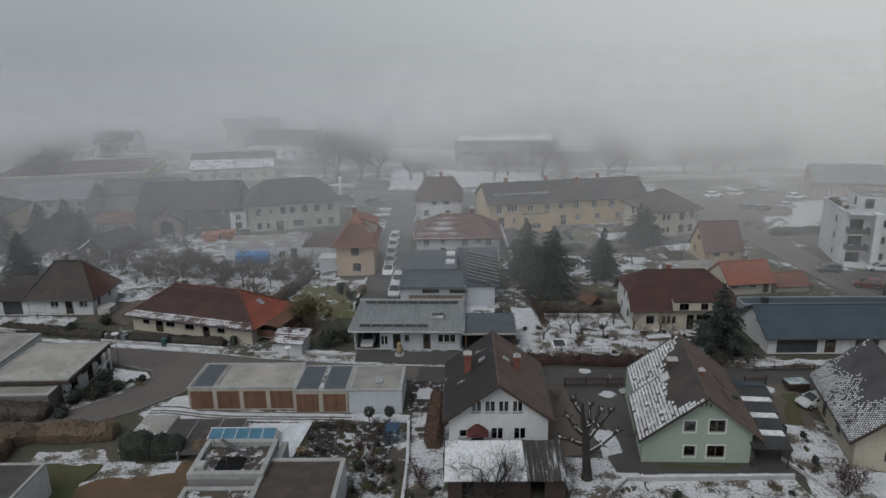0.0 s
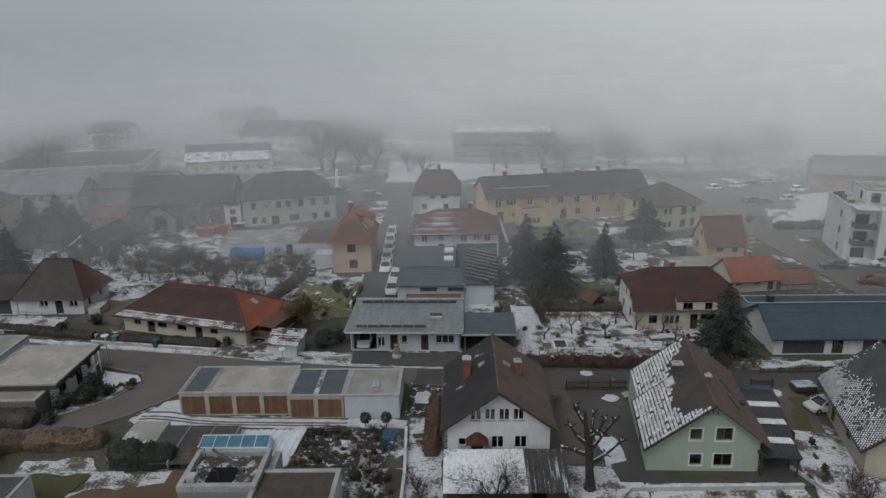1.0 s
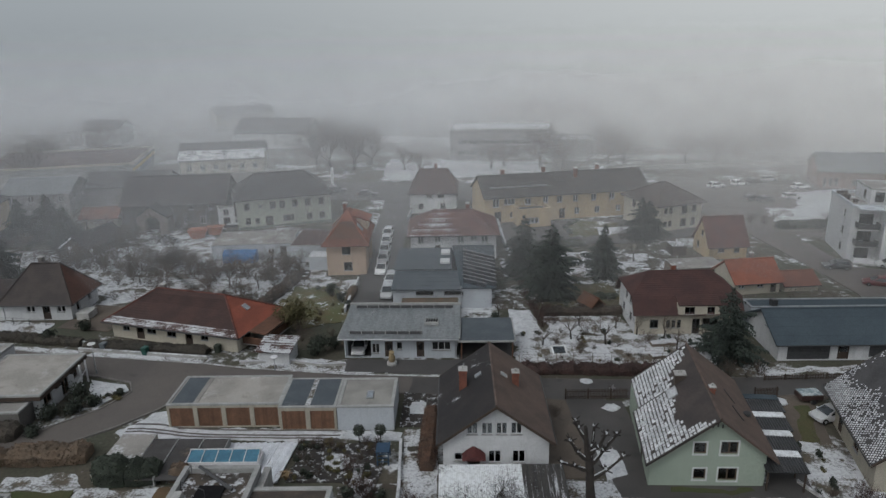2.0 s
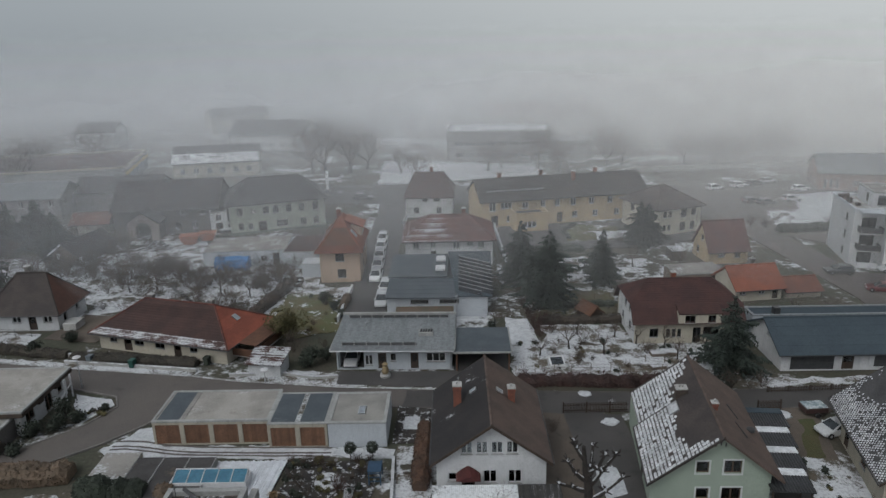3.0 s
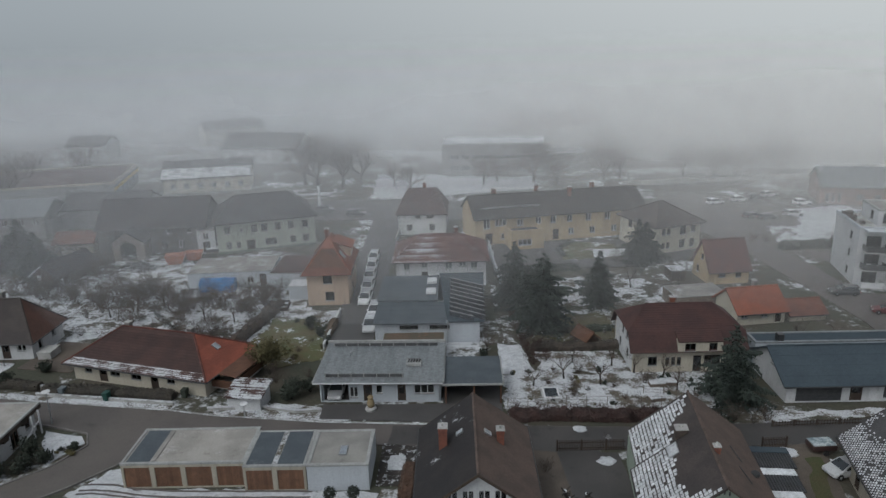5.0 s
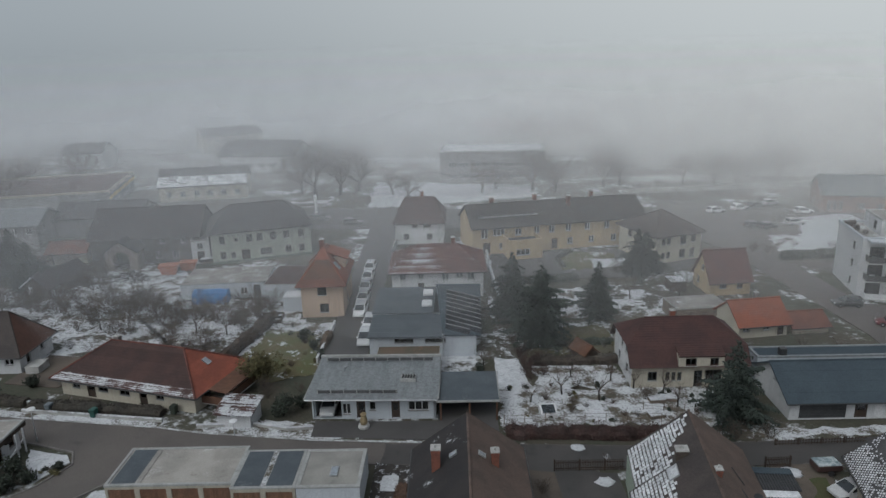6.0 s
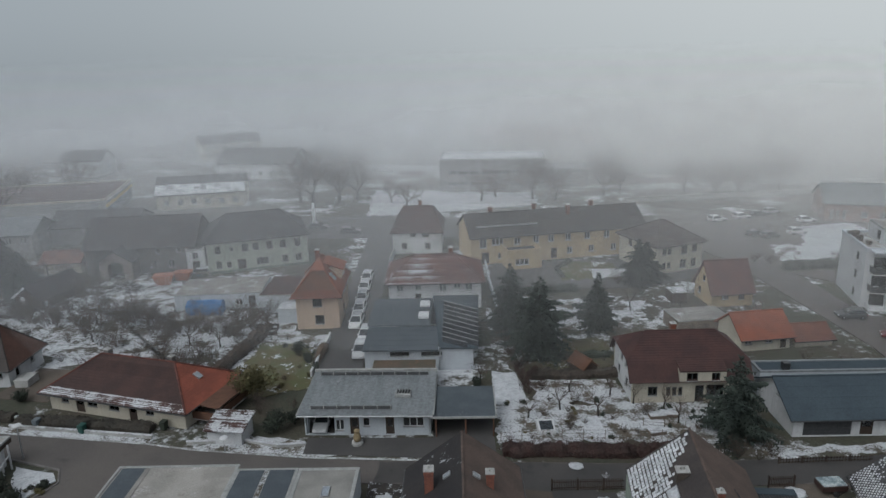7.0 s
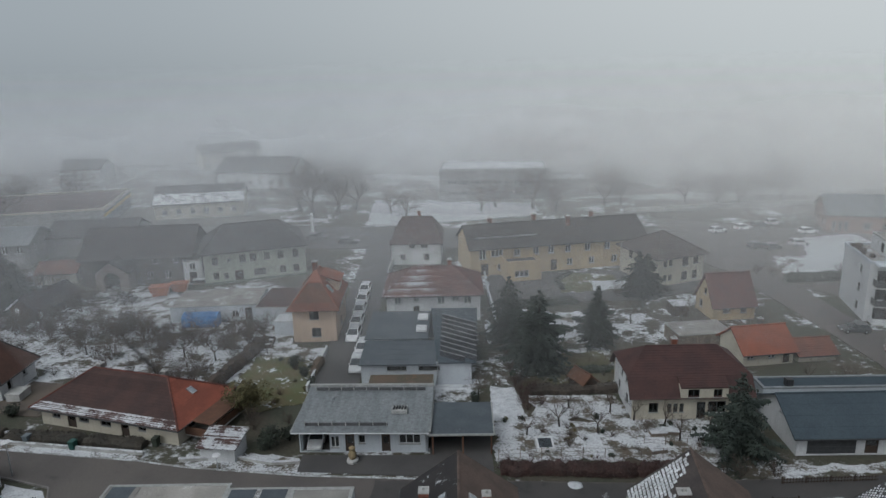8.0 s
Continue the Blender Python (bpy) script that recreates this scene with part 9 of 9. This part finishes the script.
wire_fence([(-24.5, 92.6), (-17.5, 92.4)], 0.8, METAL_DARK, "thin dark railing by the apricot house")
wire_fence([(14.6, 88.6), (26, 90.2)], 0.9, WOOD_GREY, "thin wooden rails across a meadow")
picket_fence([(11.0, 123.6), (15.2, 124.8)], 0.9, METAL_GREY, "pale balcony-like railing before the long building", 0.3)
wire_fence([(-64, 79.8), (-50, 78.0)], 0.9, METAL_DARK, "thin wire fence before the white house")


def trellis(m, label):
    t = thing("trellis", m, label, "trellis")
    for k in range(7):
        g = Geo()
        g.box(-0.6 + k * 0.2 - 0.012, -0.6 + k * 0.2 + 0.012, -0.012, 0.012, 0, 1.0)
        part("bar", g, METAL_DARK, t)
    for k in range(5):
        g = Geo()
        g.box(-0.62, 0.62, -0.016, 0.01, 0.1 + k * 0.2, 0.124 + k * 0.2)
        part("bar", g, METAL_DARK, t)


for x in (-2.5, -1.2):
    trellis(pose(x, 43.6, 0), "dark square-grid trellis in the snow")

# garden frame with blue panels, cold frame, stack of white boards
sw = thing("garden_swing", pose(-4.7, 51.9, 0), "blue wooden garden frame with open sides", "garden frame")
BLUE_WOOD = surf("blue_painted_wood", (0.032, 0.062, 0.105), (0.026, 0.052, 0.09), 1.5, 8, 0.7, 0.2)
for x in (-0.5, 0.5):
    for y in (-0.7, 0.7):
        g = Geo()
        g.box(x - 0.05, x + 0.05, y - 0.05, y + 0.05, 0, 1.5)
        part("post", g, BLUE_WOOD, sw)
for z in (0.4, 0.8, 1.2):
    g = Geo()
    g.box(-0.55, 0.55, -0.76, -0.7, z, z + 0.08)
    part("rail", g, BLUE_WOOD, sw)
part("roof", slope_geo([(-0.6, -0.8, 1.48), (0.6, -0.8, 1.48), (0.6, 0.5, 1.56), (-0.6, 0.5, 1.56)], 0, 0, 0.05), BLUE_WOOD, sw)
cf = thing("cold_frame", pose(14.6, 71.2, 0, 0, 0, 4), "white cold frame with a dark glass lid", "cold frame")
g = Geo()
g.rings([[(-0.9, -0.8, 0), (0.9, -0.8, 0), (0.9, 0.8, 0), (-0.9, 0.8, 0)], [(-0.9, -0.8, 0.5), (0.9, -0.8, 0.5), (0.9, 0.8, 0.9), (-0.9, 0.8, 0.9)]])
part("box", g, WHITE_PAINT, cf)
g = Geo()
g.face([(-0.7, -0.6, 0.56), (0.7, -0.6, 0.56), (0.7, 0.6, 0.86), (-0.7, 0.6, 0.86)])
part("lid", g, CAR_GLASS, cf)
for x, y, a in ((27.2, 73.6, 5), (28.6, 73.9, -6), (26.2, 70.6, 12)):
    t = thing("board_stack", pose(x, y, 0, 0, 0, a), "stack of boards under snow", "boards")
    for k in range(4):
        g = Geo()
        g.box(-0.9, 0.9, -0.45, 0.45, 0.1 + k * 0.12, 0.19 + k * 0.12)
        part("board", g, WOOD_GREY if k < 3 else SNOWY, t)
    g = Geo()
    g.box(-0.7, -0.6, -0.4, 0.4, 0, 0.1)
    g.box(0.6, 0.7, -0.4, 0.4, 0, 0.1)
    part("bearer", g, WOOD_GREY, t)
hut = house(pose(21.2, 83.7, 0, 0, 0, -62), 2.6, 2.0, 1.4, "small dark wooden garden hut", WOOD_DARK, "gable", "x", 2.3, 0.25, 0.2, roofs={"S": WOOD_BROWN, "N": WOOD_BROWN}, category="hut", name="garden_hut", gutters=False, th=0.1)

# vegetable beds and stepping stones of the near garden
for k, (x, y, w, d) in enumerate(((-8.9, 51.6, 1.1, 1.1), (-6.9, 49.6, 0.8, 2.4), (-5.8, 48.2, 0.7, 2.2), (-1.9, 53.2, 1.6, 1.2))):
    t = thing("garden_bed", pose(x, y, 0), "small round bed edged with snow" if k == 0 else "narrow planted bed with snow", "garden bed")
    g = Geo()
    if k == 0:
        g.lathe([(1.15, 0), (1.1, 0.14), (0.55, 0.16), (0.5, 0.05)], 18)
    else:
        g.box(-w / 2, w / 2, -d / 2, d / 2, -0.1, 0.14, bev=0.05)
    part("edging", g, SNOWY if k == 0 else SNOWY_PATCH, t)
# orange skips in the farmyard
for x, y, a, s in ((-43.8, 114.2, 12, 1.05), (-41.3, 116.2, 8, 0.95)):
    t = thing("skip_container", pose(x, y, 0, 0, 0, a), "orange steel skip in the snowy yard", "skip")
    ORANGE = paint("orange_steel_paint", (0.30, 0.095, 0.042))
    g = Geo()
    g.rings([[(-1.0 * s, -0.8 * s, 0.05), (1.0 * s, -0.8 * s, 0.05), (1.0 * s, 0.8 * s, 0.05), (-1.0 * s, 0.8 * s, 0.05)], [(-1.6 * s, -0.95 * s, 1.6 * s), (1.6 * s, -0.95 * s, 1.6 * s), (1.6 * s, 0.95 * s, 1.6 * s), (-1.6 * s, 0.95 * s, 1.6 * s)]])
    part("body", g, ORANGE, t)
    for k in range(4):
        q = Geo()
        q.box((-0.9 + k * 0.6) * s - 0.05, (-0.9 + k * 0.6) * s + 0.05, -1.02 * s, -0.86 * s, 0.1, 1.55 * s)
        part("rib", q, ORANGE, t)

# timber stack and snowy heap of brushwood in the farmyard
ts = thing("timber_stack", pose(-38.8, 119.7, 0, 0, 0, 15), "dark timber stack with snow and pale ends", "timber stack")
for k in range(3):
    for q in range(5):
        g = Geo()
        g.tube([(-1.6, -0.6 + q * 0.3, 0.17 + k * 0.29), (1.6, -0.6 + q * 0.3, 0.17 + k * 0.29)], 0.14, 7)
        part("log", g, BARK if (q + k) % 3 else WOOD_GREY, ts)
g = Geo()
g.box(-1.5, 1.4, -0.65, 0.7, 0.86, 0.96, bev=0.05)
part("snow_cover", g, SNOWY, ts)
for x, y, r in ((-50.4, 111.6, 1.9), (-47.6, 110.9, 1.6), (-49.2, 112.6, 1.3)):
    t = thing("brushwood_heap", pose(x, y, 0), "dark heap of brushwood with snow", "brushwood")
    g, q, rnd = Geo(), Geo(), random.Random(int(-x * 10))
    for _ in range(130):
        a, d = rnd.uniform(0, 6.28), rnd.uniform(0, r)
        b, ln = rnd.uniform(0, 6.28), rnd.uniform(0.5, 1.3)
        zz = (1 - d / r) * 0.9 + 0.1
        p = Vector((math.cos(a) * d, math.sin(a) * d, zz))
        w = Vector((math.cos(b), math.sin(b), rnd.uniform(-0.35, 0.1))) * ln
        (g if rnd.random() < 0.75 else q).tube([p - w * 0.5, p + w * 0.5], [0.05, 0.02], 4)
    part("sticks", g, BARK, t)["kind"] = "stuff"
    part("snowy_sticks", q, SNOWY, t)["kind"] = "stuff"

# glazed garden frames beside the apricot house
for x, y in ((-22.2, 95.2), (-20.6, 95.4)):
    t = thing("cold_frame", pose(x, y, 0, 0, 0, 3), "low dark garden frame with snowy glass lights", "cold frame", "garden frames")
    g = Geo()
    g.rings([[(-0.65, -1.2, 0), (0.65, -1.2, 0), (0.65, 1.2, 0), (-0.65, 1.2, 0)], [(-0.65, -1.2, 0.45), (0.65, -1.2, 0.45), (0.65, 1.2, 0.7), (-0.65, 1.2, 0.7)]])
    part("box", g, WOOD_DARK, t)
    for k in range(4):
        g = Geo()
        ya, yb = -1.1 + k * 0.56, -1.1 + k * 0.56 + 0.46
        g.face([(-0.55, ya, 0.49 + (ya + 1.2) * 0.104), (0.55, ya, 0.49 + (ya + 1.2) * 0.104), (0.55, yb, 0.49 + (yb + 1.2) * 0.104), (-0.55, yb, 0.49 + (yb + 1.2) * 0.104)])
        part("light", g, CAR_GLASS if k % 2 else SNOWY_THIN, t)

# ---- ground fog behind the village, and the open fog beyond ----
FOG = [(84, 0.035), (90, 0.045), (97, 0.05), (104, 0.05), (110.5, 0.05), (116.5, 0.055), (123, 0.05), (130, 0.05), (137, 0.052), (144, 0.056), (150, 0.06), (156, 0.07), (163, 0.10), (170, 0.13), (178, 0.15), (187, 0.19), (197, 0.22), (209, 0.29), (222, 0.34), (233, 0.38), (243, 0.42), (251, 0.46)]
for k, (yy, dens) in enumerate(FOG):
    g = Geo()
    cols = 48
    span = 260
    pts = []
    for i in range(cols + 1):
        x = -span + 2 * span * i / cols
        pts.append((x, yy - 0.0006 * x * x + 4 * noise.noise((x * 0.03, k * 3.1, 0.5))))
    for (xa, ya), (xb, yb) in zip(pts, pts[1:]):
        g.face([(xa, ya, -1.0), (xb, yb, -1.0), (xb, yb, 40), (xa, ya, 40)])
    tagged(new("fog_bank", g.mesh("fog_bank", mist_mat("mist", dens, west=2.7 if yy < 100 else 1.5 if yy < 118 else 1.0 if yy < 160 else 0.8))), "drifting bank of pale winter fog", "fog", kind="stuff")

# the open fog beyond: plain, faintly glowing, daylight painted in, lighter upwards and eastwards
m, n, l, b = node_mat("glowing_fog")
n.remove(b)
sep = n.new("ShaderNodeSeparateXYZ")
l.new(n.new("ShaderNodeNewGeometry").outputs["Position"], sep.inputs[0])
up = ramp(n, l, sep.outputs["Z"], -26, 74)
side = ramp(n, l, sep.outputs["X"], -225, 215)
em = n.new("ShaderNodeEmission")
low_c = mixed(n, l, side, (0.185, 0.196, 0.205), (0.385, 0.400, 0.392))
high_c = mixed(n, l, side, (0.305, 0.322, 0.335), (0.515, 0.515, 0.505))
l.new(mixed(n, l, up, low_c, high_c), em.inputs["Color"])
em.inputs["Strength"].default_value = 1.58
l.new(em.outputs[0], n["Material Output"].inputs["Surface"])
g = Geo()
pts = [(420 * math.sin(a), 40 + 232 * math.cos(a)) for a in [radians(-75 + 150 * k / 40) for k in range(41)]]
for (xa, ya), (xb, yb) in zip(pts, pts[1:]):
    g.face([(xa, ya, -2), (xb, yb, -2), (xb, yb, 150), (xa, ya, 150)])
tagged(new("backdrop", g.mesh("backdrop", m)), "glowing pale fog backdrop closing off the distance", "fog", kind="structure")

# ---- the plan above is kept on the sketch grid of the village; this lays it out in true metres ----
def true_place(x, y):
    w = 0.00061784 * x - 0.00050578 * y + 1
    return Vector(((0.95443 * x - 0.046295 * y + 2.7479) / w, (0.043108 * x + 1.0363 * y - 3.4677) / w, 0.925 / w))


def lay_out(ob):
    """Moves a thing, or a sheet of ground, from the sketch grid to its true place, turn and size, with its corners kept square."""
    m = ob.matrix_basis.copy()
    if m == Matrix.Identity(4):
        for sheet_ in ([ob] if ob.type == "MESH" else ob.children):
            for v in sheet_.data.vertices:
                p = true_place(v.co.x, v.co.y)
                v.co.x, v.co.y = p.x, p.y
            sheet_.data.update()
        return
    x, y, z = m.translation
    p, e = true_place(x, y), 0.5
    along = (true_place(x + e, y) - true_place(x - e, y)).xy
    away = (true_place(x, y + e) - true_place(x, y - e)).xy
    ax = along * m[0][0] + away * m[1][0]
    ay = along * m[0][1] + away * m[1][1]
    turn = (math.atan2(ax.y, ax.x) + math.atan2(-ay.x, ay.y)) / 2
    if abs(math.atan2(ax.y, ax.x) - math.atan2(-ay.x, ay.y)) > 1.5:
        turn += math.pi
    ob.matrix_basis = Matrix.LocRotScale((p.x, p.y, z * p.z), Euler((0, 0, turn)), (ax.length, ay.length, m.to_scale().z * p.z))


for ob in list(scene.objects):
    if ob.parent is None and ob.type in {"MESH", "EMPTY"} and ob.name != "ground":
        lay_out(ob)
